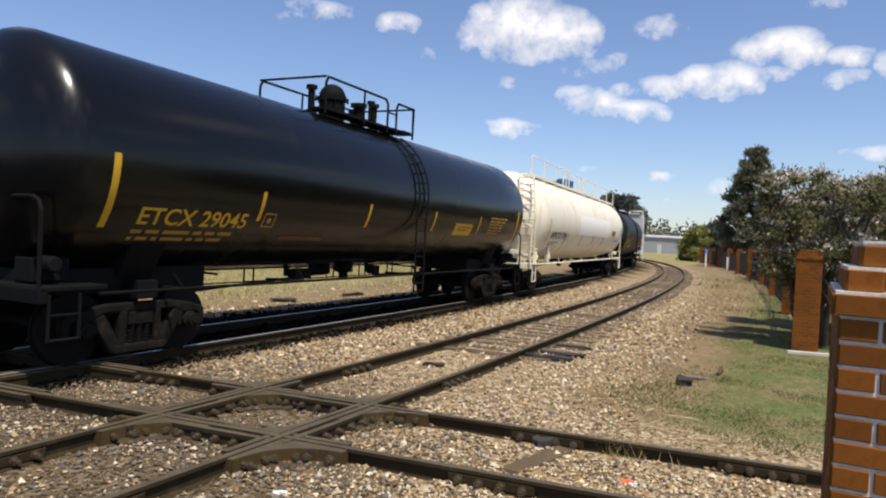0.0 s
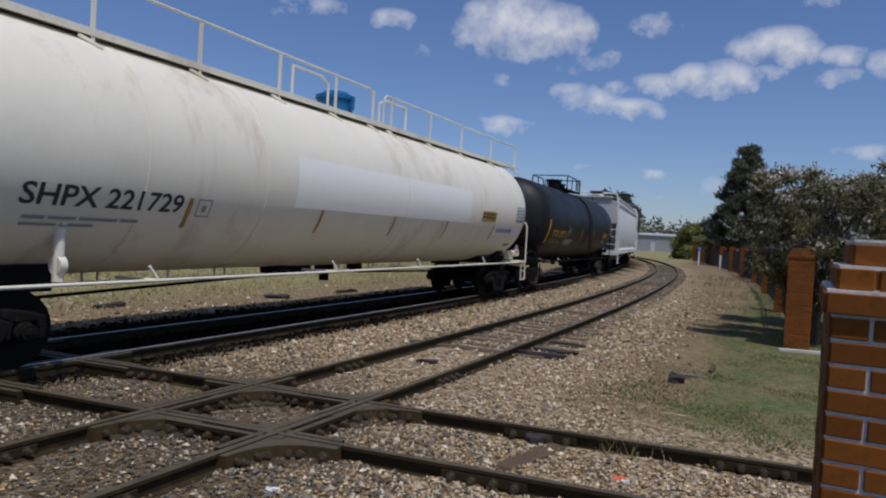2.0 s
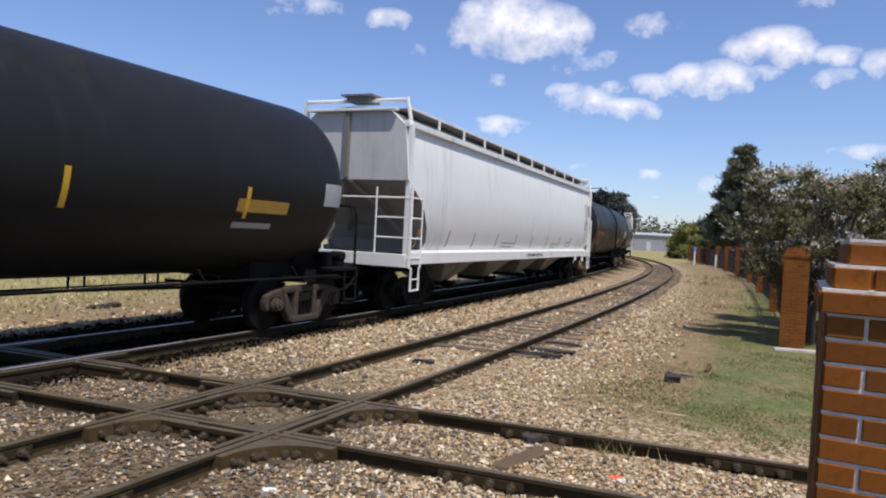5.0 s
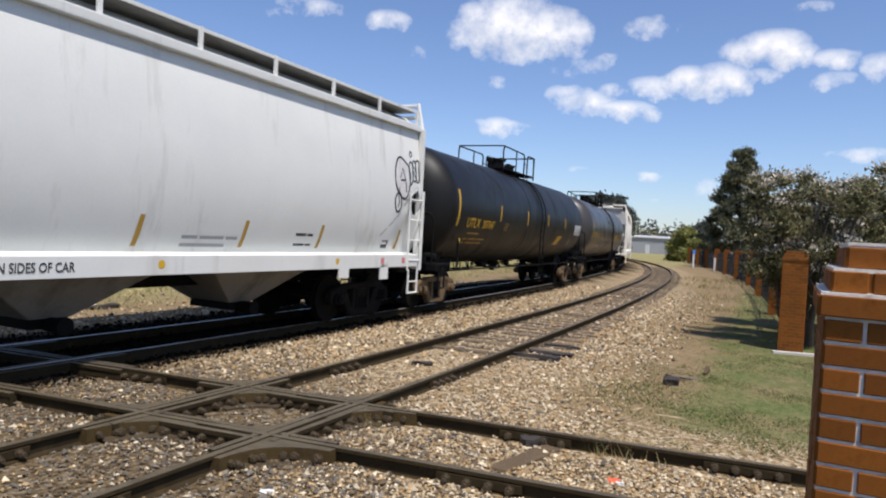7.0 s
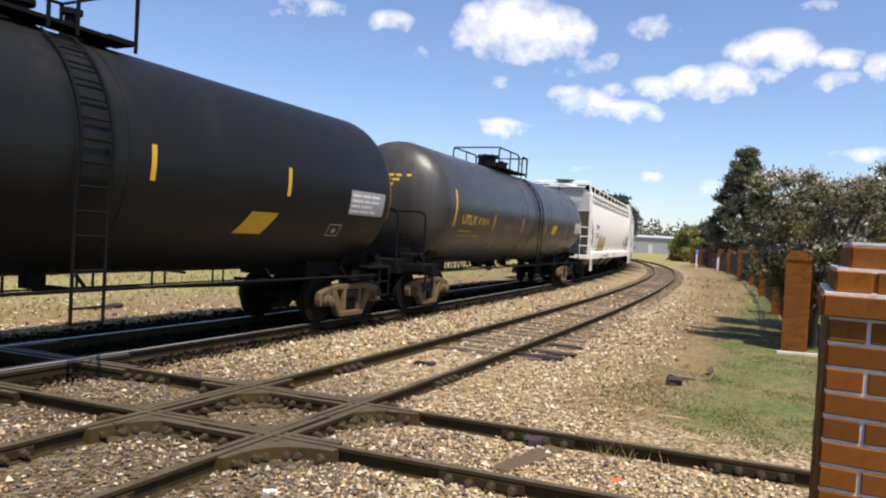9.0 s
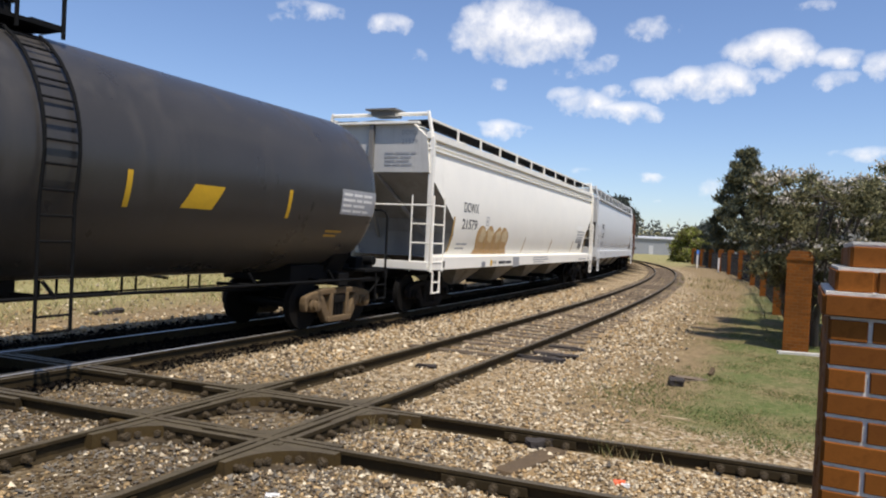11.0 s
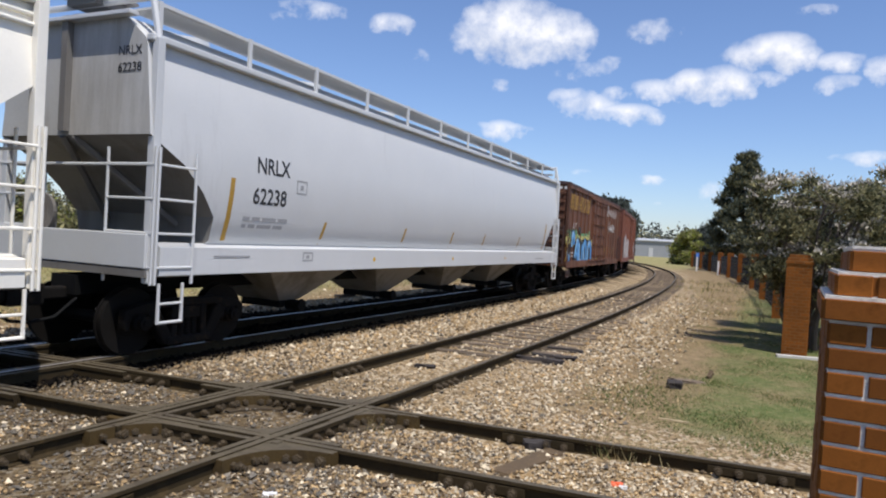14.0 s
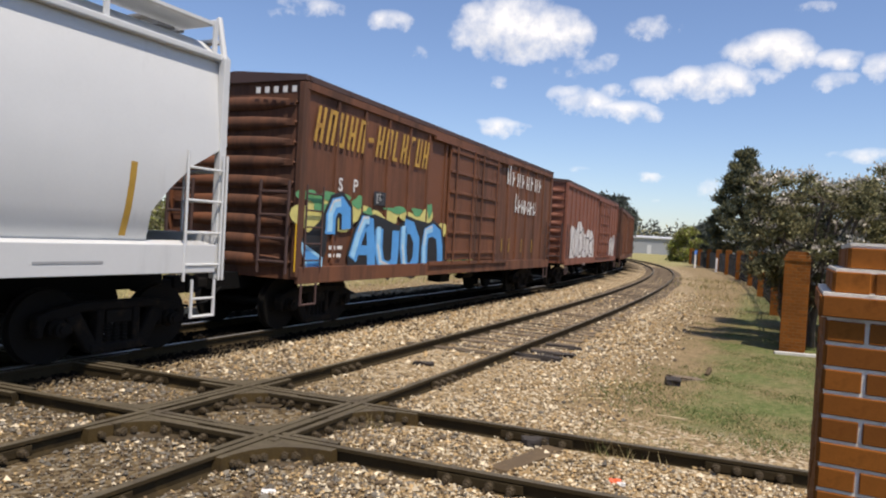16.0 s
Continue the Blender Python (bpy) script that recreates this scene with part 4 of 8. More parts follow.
def make_foliage():
    # flowering shrubs leaning over the fence
    flowering = dict(mats=("dark", "mid", "tan"), shares=(0.36, 0.62, 0.02), category="shrub", rise=0.35)
    tree("shrub", (8.75, 16.0), 4.05, 1.65, 1.5, bowl, 4, "dark-leaved shrub with pale dried flower heads over the fence", 170, 260, 0.046, 0.2, tip=0.5, lobes=19, lobe=0.5, stems=5, **flowering)
    tree("shrub", (12.4, 18.2), 3.9, 1.75, 0.8, bowl, 5, "dark-leaved shrub with pale dried flower heads over the fence", 170, 250, 0.05, 0.21, tip=0.45, lobes=18, lobe=0.55, stems=5, **flowering)
    tree("shrub", (10.7, 19.4), 4.3, 1.5, 0.8, bowl, 6, "broad dark-leaved shrub behind the iron fence", 170, 250, 0.05, 0.21, tip=0.45, lobes=17, lobe=0.55, stems=4, **flowering)
    tree("shrub", (11.9, 15.6), 3.2, 1.6, 0.3, bowl, 16, "dense dark-leaved shrub behind the brick pillar", 100, 280, 0.07, 0.4, tip=0.2, lobes=10, lobe=0.6, stems=4, **flowering)
    tree("shrub", (16.1, 25.0), 4.2, 1.5, 0.3, bowl, 7, "dense dark shrub along the iron fence", 90, 240, 0.09, 0.45, tip=0.2, lobes=9, lobe=0.7, stems=4, **flowering)
    tree("shrub", (20.6, 34.0), 4.2, 1.5, 0.3, bowl, 8, "dense dark shrub along the iron fence", 80, 220, 0.11, 0.5, tip=0.1, lobes=8, lobe=0.7, stems=4, **flowering)
    # the darker evergreen, with upswept tufts
    tree("evergreen_tree", (34.5, 80.0), 13.9, 5.5, 1.9, pine, 9, "dark evergreen tree behind the iron fence", 280, 150, 0.21, 0.42, ("pine", "dark", "mid"), (0.46, 0.26, 0.28), inner=0.5, rise=1.0, slim=0.28, lobes=40, lobe=1.6, taper=0.66)
    tree("evergreen_tree", (24.6, 47.0), 6.0, 2.4, 0.4, bowl, 19, "dark rounded evergreen behind the iron fence", 90, 180, 0.13, 0.42, ("pine", "dark", "mid"), (0.5, 0.3, 0.2), rise=0.6, lobes=10, lobe=0.9)
    # far ones
    tree("bush", (39.0, 110.0), 5.3, 2.7, 0.5, dome, 10, "yellow-green bush at the end of the fence", 90, 160, 0.24, 0.6, ("lime", "mid"), (0.6, 0.4), category="bush", lobes=9, lobe=0.9)
    tree("shade_tree", (33.5, 140.0), 12.2, 5.4, 2.5, dome, 11, "large dark round-headed tree behind the train", 140, 200, 0.36, 1.0, ("far", "pine"), (0.6, 0.4), lobes=14, lobe=1.7)
    tree("shade_tree", (26.5, 150.0), 10.4, 5.0, 2.5, dome, 12, "large dark round-headed tree behind the train", 110, 180, 0.36, 1.0, ("far", "pine"), (0.6, 0.4), lobes=12, lobe=1.6)
    tree("shade_tree", (62.0, 165.0), 8.0, 4.2, 1.0, dome, 13, "dark tree beyond the fence's end", 80, 180, 0.36, 1.0, ("far", "pine"), (0.6, 0.4), lobes=9, lobe=1.3)
    # the wooded skyline, far off
    rng = np.random.default_rng(2)
    pts = []
    for az in np.arange(-80, 80, 0.45):
        a = radians(az)
        for k in range(3):
            d = rng.uniform(300, 380)
            pts.append((d * math.sin(a), d * math.cos(a), rng.uniform(-1, 10.5) + 1.6 * math.sin(az * 0.9) + 1.2 * math.sin(az * 2.7)))
    v, f, mi = crown(rng, np.array(pts), 60, 3.6, 0.9, ("far", "mid"), (0.8, 0.2))
    tagged(leafy("far_woods", v, f, mi, ("far", "mid"), None), "hazy line of far woods on the skyline", "woods", kind="stuff")
    # low scrub behind the main track, seen between and under the cars
    for k, (x, y, h, w) in enumerate(((-14.5, 30.0, 2.6, 2.2), (-19.0, 28.0, 3.2, 2.8), (-22.0, 34.0, 3.8, 3.2), (-15.0, 42.0, 3.6, 3.0))):
        tree("bush", (x, y), h, w, 0.2, dome, 30 + k, "green scrub bush behind the main track", 50, 220, 0.13, 0.6, ("mid", "lime", "dark"), (0.5, 0.2, 0.3), category="bush")


def blades(rng, x, y, h, w, lean):
    n = len(x)
    z = ground_height(x, y)[0]
    a = rng.uniform(0, 2 * math.pi, n)
    b = rng.uniform(0, 2 * math.pi, n)
    p = np.stack([x, y, z - 0.01], 1)
    side = np.stack([np.cos(a), np.sin(a), np.zeros(n)], 1) * w[:, None]
    top = p + np.stack([np.cos(b) * lean * h, np.sin(b) * lean * h, h], 1)
    v = np.stack([p - side, p + side, top], 1).reshape(-1, 3)
    return v, np.arange(3 * n).reshape(n, 3)


def grass_patch(name, label, rng, x, y, h, w, lean, shares):
    v, f = blades(rng, x, y, h, w, lean)
    me = bpy.data.meshes.new(name)
    me.from_pydata(v.tolist(), [], f.tolist())
    for m in ("grass", "olive", "straw") if name != "field_grass" else ("grass", "pale", "straw"):
        me.materials.append(LEAF[m])
    me.polygons.foreach_set("material_index", rng.choice(3, len(x), p=shares).astype(np.int32))
    return tagged(new(name, me), label, "grass", kind="stuff")


def patchy(x, y, s=0.7):
    return np.sin(x * s * 2.3 + 1.7 * np.sin(y * s)) * np.sin(y * s * 1.9 + 1.3 * np.sin(x * s * 1.4)) + 0.4 * np.sin(x * s * 5.1 + y * s * 3.7)


def right_of_lawn(x, y):
    """How far to the right of the lawn's ragged edge a place lies, in metres."""
    return (x - 2.5) * 0.9 - (y - 9.6) * 0.43 + 0.25 * patchy(x, y, 1.3)


def make_grass():
    rng = np.random.default_rng(7)
    # the lawn beside the siding
    x, y = rng.uniform(1.8, 14, 300000), rng.uniform(7.0, 28, 300000)
    d = CROSS.off_of(x, y)
    inside = right_of_lawn(x, y)
    keep = (inside > 0) & (d > 0.95) & (rng.uniform(size=len(x)) < np.clip(0.12 + 0.7 * patchy(x, y) + inside * 0.22 + 0.45 * np.clip(9.3 - y, 0, 1), 0.04, 1)) & (rng.uniform(size=len(x)) < np.clip(14 / np.hypot(x, y) - 0.3, 0.15, 1))
    x, y = x[keep], y[keep]
    h = rng.uniform(0.018, 0.055, len(x)) * np.clip(1 + 0.5 * patchy(x + 3, y, 1.6), 0.6, 1.7)
    grass_patch("lawn", "short patchy green lawn beside the siding", rng, x, y, h, rng.uniform(0.004, 0.009, len(x)), 1.1, (0.50, 0.30, 0.20))
    # straw and weeds between the gravel and the lawn
    x, y = rng.uniform(0.5, 34, 90000), rng.uniform(7.5, 75, 90000)
    e = right_of_lawn(x, y)
    keep = (np.abs(e + 0.2) < 0.7 + 0.012 * y) & (SIDING.off_of(x, y) > 1.9) & (CROSS.off_of(x, y) > 0.95) & (rng.uniform(size=len(x)) < np.clip(0.08 + 0.4 * patchy(x + 5, y), 0.02, 1))
    x, y = x[keep], y[keep]
    far = np.clip(y / 14, 1, 4)
    grass_patch("dry_weeds", "dry straw-coloured weeds along the gravel's edge", rng, x, y, rng.uniform(0.03, 0.09, len(x)) * far ** 0.4, rng.uniform(0.003, 0.007, len(x)) * far, 0.9, (0.03, 0.12, 0.85))
    # tall dry tufts at the rail joint and under the fence
    x, y = [], []
    for cx, cy, r, k in ((1.62, 7.0, 0.10, 70), (1.95, 6.8, 0.14, 60), (2.25, 6.75, 0.10, 30), (-0.62, 7.25, 0.08, 40), (2.35, 9.3, 0.25, 80), (3.4, 10.6, 0.3, 60), (12.5, 30, 1.3, 350), (15, 38, 1.4, 350), (17.5, 45, 1.6, 350), (10.2, 24.0, 0.8, 250), (1.75, 6.85, 0.12, 90)):
        x.append(cx + rng.normal(size=k) * r)
        y.append(cy + rng.normal(size=k) * r)
    x, y = np.concatenate(x), np.concatenate(y)
    far = np.clip(np.hypot(x, y) / 12, 1, 4)
    grass_patch("tall_tufts", "tall dry grass tufts at the rail and the fence", rng, x, y, rng.uniform(0.06, 0.22, len(x)) * far ** 0.3, rng.uniform(0.003, 0.006, len(x)) * far, 0.5, (0.08, 0.17, 0.75))
    # low dark weeds on the bare dirt
    k = 1100
    x, y = 2.85 + rng.normal(size=k) * 0.42, 9.75 + rng.normal(size=k) * 0.55
    grass_patch("low_weeds", "low dark green weeds on bare dirt", rng, x, y, rng.uniform(0.03, 0.09, k), rng.uniform(0.005, 0.010, k), 1.2, (0.45, 0.25, 0.30))
    # the rough field behind the main track
    x, y = rng.uniform(-40, 6, 120000), rng.uniform(10, 70, 120000)
    side = (x + 0.0) * 0.91 - (y - 21.3) * 0.41
    keep = (side < -4.2) & (rng.uniform(size=len(x)) < np.clip(0.55 + 0.5 * patchy(x, y, 0.35) + (-side - 5) * 0.06, 0.05, 1)) & (MAIN.off_of(x, y) > 3.6)
    x, y = x[keep], y[keep]
    grass_patch("field_grass", "rough dry and green field grass behind the main track", rng, x, y, rng.uniform(0.06, 0.24, len(x)), rng.uniform(0.008, 0.02, len(x)), 0.7, (0.03, 0.60, 0.37))


def beyond_cross(x, y):
    """How far beyond the crossing track a place lies, negative on the camera's side."""
    return (y - 6.634) * 0.939 + x * 0.343


def make_stones():
    rng = np.random.default_rng(11)
    tone = [material("ballast_pale", (0.57, 0.475, 0.325), 0.85, vary=0.15, scale=9, grain=80, bump=0, jitter=0.3),
            material("ballast_tan", (0.361, 0.245, 0.116), 0.85, vary=0.15, scale=9, grain=80, bump=0, jitter=0.35),
            material("ballast_dark", (0.117, 0.080, 0.043), 0.85, vary=0.15, scale=9, grain=80, bump=0, jitter=0.35),
            material("sooty_ballast", (0.15, 0.13, 0.10), 0.85, vary=0.2, scale=9, grain=80, bump=0, jitter=0.4),
            material("oily_shaded_ballast", (0.008, 0.007, 0.006), 0.9, vary=0.3, scale=9, grain=80, bump=0, jitter=0.4, spec=0.02)]
    n = 170000
    r = np.exp(rng.uniform(math.log(4.2), math.log(34), n))
    a = rng.uniform(radians(-40), radians(38), n)
    x, y = r * np.sin(a), r * np.cos(a)
    lines = [L.off_of(x, y) for L in (SIDING, MAIN, CROSS)]
    d = np.minimum(np.minimum(lines[0], lines[1]), lines[2])
    rail = np.min([np.abs(q - HALF) for q in lines], 0)
    inside = (lines[0] < 1.5) & (lines[2] > 1.6)
    keep = (rail > 0.085) & (rng.uniform(size=n) < np.where(inside, 0.3, 0.75) * np.clip((3.6 - d) / 1.6, 0.14, 1)) & ((right_of_lawn(x, y) < 0.3) | (beyond_cross(x, y) < 0.9)) & ((lines[0] > HALF) | (lines[2] > HALF) | (rng.uniform(size=n) < 0.3))
    # oil-black stones, reaching farther behind the main track as painted shade
    x, y, r, d, oil_shade = x[keep], y[keep], r[keep], d[keep], lines[1][keep] < np.where(far_of_main(x[keep], y[keep]), 2.2, 1.3) + 0.3 * rng.uniform(size=keep.sum())
    n, sid = len(x), lines[0][keep]
    z = ground_height(x, y)[0]
    s = rng.uniform(0.006, 0.021, n) * np.clip(r / 9, 1, 1.8)
    big = rng.uniform(size=n) < 0.12
    s = np.where(big, s * rng.uniform(1.3, 2.2, n), s)
    octa = np.array([(1, 0, 0), (-1, 0, 0), (0, 1, 0), (0, -1, 0), (0, 0, 1), (0, 0, -1)], float)
    faces = np.array([(0, 2, 4), (2, 1, 4), (1, 3, 4), (3, 0, 4), (2, 0, 5), (1, 2, 5), (3, 1, 5), (0, 3, 5)])
    v = octa[None] * rng.uniform(0.55, 1.35, (n, 6, 1)) + rng.normal(size=(n, 6, 3)) * 0.22
    t = rng.uniform(0, 2 * math.pi, n)
    c, q = np.cos(t)[:, None], np.sin(t)[:, None]
    v = np.stack([v[..., 0] * c - v[..., 1] * q, v[..., 0] * q + v[..., 1] * c, v[..., 2] * 0.75], 2) * s[:, None, None]
    v += np.stack([x, y, z + s * 0.25 + rng.uniform(0, 0.02, n)], 1)[:, None]
    f = faces[None] + (np.arange(n) * 6)[:, None, None]
    me = bpy.data.meshes.new("ballast")
    me.from_pydata(v.reshape(-1, 3).tolist(), [], f.reshape(-1, 3).tolist())
    for m in tone:
        me.materials.append(m)
    me.polygons.foreach_set("material_index", np.repeat(np.where(oil_shade, 4, np.where((x < rng.normal(size=n) * 0.7 - 0.4) & (y < 10.5 + rng.normal(size=n)), rng.choice(4, n, p=(0.10, 0.14, 0.34, 0.42)), np.where((np.hypot(x - 0.1, y - 9.5) < 2.2) & (sid < 0.75), rng.choice(4, n, p=(0.62, 0.28, 0.05, 0.05)), rng.choice(4, n, p=(0.36, 0.40, 0.16, 0.08))))), 8).astype(np.int32))
    tagged(new("ballast", me), "loose pale and tan crushed ballast stones", "ballast", kind="stuff")


def scraps():
    rnd = random.Random(8)

    def piece(name, at, size, rz, mat, label, cat, tilt=0.0, flat=False):
        bm = bmesh.new()
        box(bm, (0, 0, 0), size)
        bmesh.ops.subdivide_edges(bm, edges=bm.edges[:], cuts=2, use_grid_fill=True)
        for vtx in bm.verts:
            vtx.co += Vector((rnd.uniform(-1, 1) * size[0] * 0.05, rnd.uniform(-1, 1) * size[1] * 0.18, rnd.uniform(-1, 1) * size[2] * 0.18)) * (0.25 if flat else 1.0)
        ob = finish(name, bm, M[mat], None, bevel=0.004)
        z = float(ground_height(np.array([at[0]]), np.array([at[1]]))[0][0])
        ob.matrix_basis = pose(at[0], at[1], z + size[2] * (-0.18 if flat else 0.45), 0, tilt, rz)
        tagged(ob, label, cat)

    piece("wood_scrap", (-0.2, 10.95), (0.34, 0.09, 0.06), -12, "dead", "dark weathered wood scrap lying on ballast", "wood scrap")
    piece("wood_scrap", (3.71, 10.67), (0.22, 0.16, 0.12), -10, "dead", "charred lump of wood on bare dirt", "wood scrap")
    piece("wood_scrap", (4.66, 11.7), (0.20, 0.06, 0.10), 50, "plank", "small brown stick on bare dirt", "wood scrap", -25)
    piece("wood_scrap", (4.1, 11.2), (0.62, 0.22, 0.04), 22, "tie", "weathered grey board lying on bare dirt", "wood scrap", 6)
    piece("wood_scrap", (1.75, 12.1), (0.9, 0.16, 0.09), -28, "dead", "broken sleeper end beside the siding", "wood scrap")
    piece("wood_scrap", (2.15, 12.6), (0.8, 0.14, 0.08), -22, "dead", "broken sleeper end beside the siding", "wood scrap")
    piece("wood_scrap", (2.5, 13.5), (0.7, 0.12, 0.07), -24, "dead", "broken sleeper end beside the siding", "wood scrap")
    piece("wood_scrap", (1.05, 6.95), (0.26, 0.12, 0.1), 25, "dead", "dark wood block at the rail joint", "wood scrap")
    piece("sleeper", (0.93, 6.5), (1.0, 0.2, 0.1), 50, "plank", "weathered brown sleeper showing between the rails", "sleeper", flat=True)
    piece("litter", (-1.25, 5.32), (0.11, 0.05, 0.03), 10, "white_ink", "crumpled white plastic scrap on the stones", "litter")
    piece("twig", (2.95, 8.45), (0.34, 0.022, 0.022), -22, "straw", "pale dry twig on the grass", "twig")
    piece("twig", (2.62, 8.75), (0.22, 0.02, 0.02), 48, "straw", "pale dry twig on the grass", "twig")
    piece("twig", (2.2, 9.3), (0.4, 0.018, 0.018), 8, "straw", "pale dry stalk on bare dirt", "twig")
    piece("litter", (1.63, 5.98), (0.10, 0.05, 0.035), -15, "orange", "orange and white plastic scrap on the stones", "litter")
    piece("litter", (1.67, 5.93), (0.07, 0.03, 0.03), -10, "white_ink", "white plastic scrap on the stones", "litter")
    piece("wood_scrap", (-4.7, 19.4), (0.7, 0.2, 0.1), 40, "dead", "dark broken sleeper behind the main track", "wood scrap")
    piece("wood_scrap", (-3.2, 22.6), (0.9, 0.2, 0.1), 62, "dead", "dark broken sleeper behind the main track", "wood scrap")
    piece("wood_scrap", (-7.6, 15.6), (0.8, 0.2, 0.1), 70, "dead", "dark broken sleeper behind the main track", "wood scrap")


def marker_post(at, h, label, blue):
    p = empty("marker_post", (*at, float(ground_height(np.array([at[0]]), np.array([at[1]]))[0][0])), label=label, category="marker post")
    bm = bmesh.new()
    box(bm, (0, 0, h / 2), (0.16, 0.1, h))
    part("post", bm, M["white_ink"], p, bevel=0.01)
    if blue:
        bm = bmesh.new()
        box(bm, (0, -0.06, h - 0.1), (0.28, 0.05, 0.45))
        part("sign", bm, M["sign_blue"], p, "faded blue sign board")


def far_shed():
    s = empty("warehouse", (66.0, 228.0, -0.6), label="long low grey sheet-metal warehouse with a pale roof edge", category="building")
    bm = bmesh.new()
    box(bm, (0, 6, 2.6), (70, 12, 5.2))
    for i in range(140):
        box(bm, (-34.8 + i * 0.5, -0.02, 2.6), (0.12, 0.08, 5.1))
    part("wall", bm, M["shed"], s)
    bm = bmesh.new()
    prism(bm, [(-0.6, 5.2), (12.6, 5.2), (12.6, 5.4), (6, 6.1), (-0.6, 5.5)], -35.6, 35.6, "x")
    part("roof", bm, M["shed_roof"], s)
    for x in (-20, -6, 2.5, 16):
        bm = bmesh.new()
        box(bm, (x, -0.1, 1.5), (1.4, 0.1, 3.0))
        part("door", bm, M["shed_roof"], s)


pillar((1.090 + 0.305 * (math.cos(radians(TURN)) + math.sin(radians(TURN))), 1.93 + 0.305 * (math.cos(radians(TURN)) - math.sin(radians(TURN))), 0)[:2], 1.990, "orange-brown brick gate pillar with a stepped cap", True)
pillar(POSTS[0], 2.02, "orange-brown brick fence pillar under a shrub", True, 0.5)
for at in POSTS[1:]:
    pillar(at, 2.02, "orange-brown brick fence pillar", False, 0.5)
for a, b in zip(POSTS, POSTS[1:]):
    fence_panel(a, b)
edging()
make_foliage()
make_grass()
make_stones()
scraps()
marker_post((28.2, 76.5), 1.9, "white marker post with a faded blue sign", True)
marker_post((27.2, 68.0), 1.4, "grey marker post beside the fence", False)
far_shed()

# ---- the train ----
WHEEL_R = 0.48


def truck(car, x, frame_mat):
    """A two-axle truck under a car, turning on its bolster."""
    bm = bmesh.new()
    box(bm, (0, 0, 0.58), (0.40, 2.14, 0.18))
    box(bm, (0, 0, 0.72), (0.5, 0.7, 0.12))
    bolster = part("truck", bm, M["truck"], car, bevel=0.015)
    bolster.location = (x, 0, 0)
    for side in (-1, 1):
        bm = bmesh.new()
        y0, y1 = side * 0.98 - 0.08, side * 0.98 + 0.08
        prism(bm, [(-1.18, 0.50), (-1.16, 0.66), (-0.95, 0.73), (-0.55, 0.80), (0.55, 0.80), (0.95, 0.73), (1.16, 0.66), (1.18, 0.50), (1.06, 0.50), (1.03, 0.59), (0.74, 0.59), (0.58, 0.67), (-0.58, 0.67), (-0.74, 0.59), (-1.03, 0.59), (-1.06, 0.50)], y0, y1)
        for q in (-1, 1):
            prism(bm, [(q * 0.58, 0.68), (q * 0.78, 0.60), (q * 0.72, 0.50), (q * 0.46, 0.12), (q * 0.30, 0.12), (q * 0.33, 0.26)], y0, y1)
            prism(bm, [(q * 0.22, 0.70), (q * 0.34, 0.70), (q * 0.36, 0.12), (q * 0.24, 0.12)], y0 - 0.01, y1 + 0.01)
            prism(bm, [(q * 1.06, 0.53), (q * 1.18, 0.53), (q * 1.15, 0.38), (q * 1.08, 0.36)], y0, y1)
            prism(bm, [(q * 0.70, 0.60), (q * 0.76, 0.60), (q * 0.73, 0.38), (q * 0.67, 0.40)], y0, y1)
            drum(bm, (q * 0.89, side * 0.98, 0.48), 0.13, 0.2, "y", 16)
        prism(bm, [(-0.44, 0.23), (0.44, 0.23), (0.42, 0.10), (-0.42, 0.10)], y0 - 0.02, y1 + 0.02)
        part("side_frame", bm, frame_mat, bolster, bevel=0.032)
        for q in (-0.16, 0, 0.16):
            bm = bmesh.new()
            drum(bm, (q * 0.8, side * 1.0, 0.36), 0.045, 0.26, "z", 8)
            for k in range(5):
                drum(bm, (q * 0.8, side * 1.0, 0.26 + k * 0.048), 0.06, 0.02, "z", 10)
            part("spring", bm, M["truck"], bolster)
        for q in (-1, 1):
            bm = bmesh.new()
            drum(bm, (q * 0.89, side * 1.13, 0.48), 0.105, 0.07, "y", 14)
            drum(bm, (q * 0.89, side * 1.17, 0.48), 0.06, 0.04, "y", 10)
            part("bearing_cap", bm, frame_mat, bolster, bevel=0.008)
    sets = []
    for q in (-1, 1):
        bm = bmesh.new()
        drum(bm, (0, 0, 0), 0.085, 2.1, "y", 12)
        for side in (-1, 1):
            drum(bm, (0, side * 0.775, 0), WHEEL_R, 0.10, "y", 36)
            drum(bm, (0, side * 0.715, 0), WHEEL_R + 0.025, 0.03, "y", 36)
            drum(bm, (0, side * 0.83, 0), 0.14, 0.06, "y", 16)
            for k in range(3):
                a = k * 2.094
                drum(bm, (0.27 * math.cos(a), side * 0.827, 0.27 * math.sin(a)), 0.035, 0.012, "y", 8)
        w = part("wheelset", bm, M["wheel"], bolster, smooth=True)
        w.location = (q * 0.89, 0, WHEEL_R)
        sets.append(w)
    return bolster, sets


def coupler(car, x, way):
    bm = bmesh.new()
    box(bm, (x - way * 0.5, 0, 0.86), (0.9, 0.16, 0.18))
    box(bm, (x - way * 0.12, 0.02, 0.86), (0.26, 0.3, 0.3))
    part("coupler", bm, M["truck"], car, bevel=0.03)
    bm = bmesh.new()
    pipe(bm, [(x - way * 0.6, -0.3, 0.8), (x - way * 0.3, -0.26, 0.55), (x, -0.2, 0.5)], 0.025)
    part("brake_hose", bm, M["under"], car)


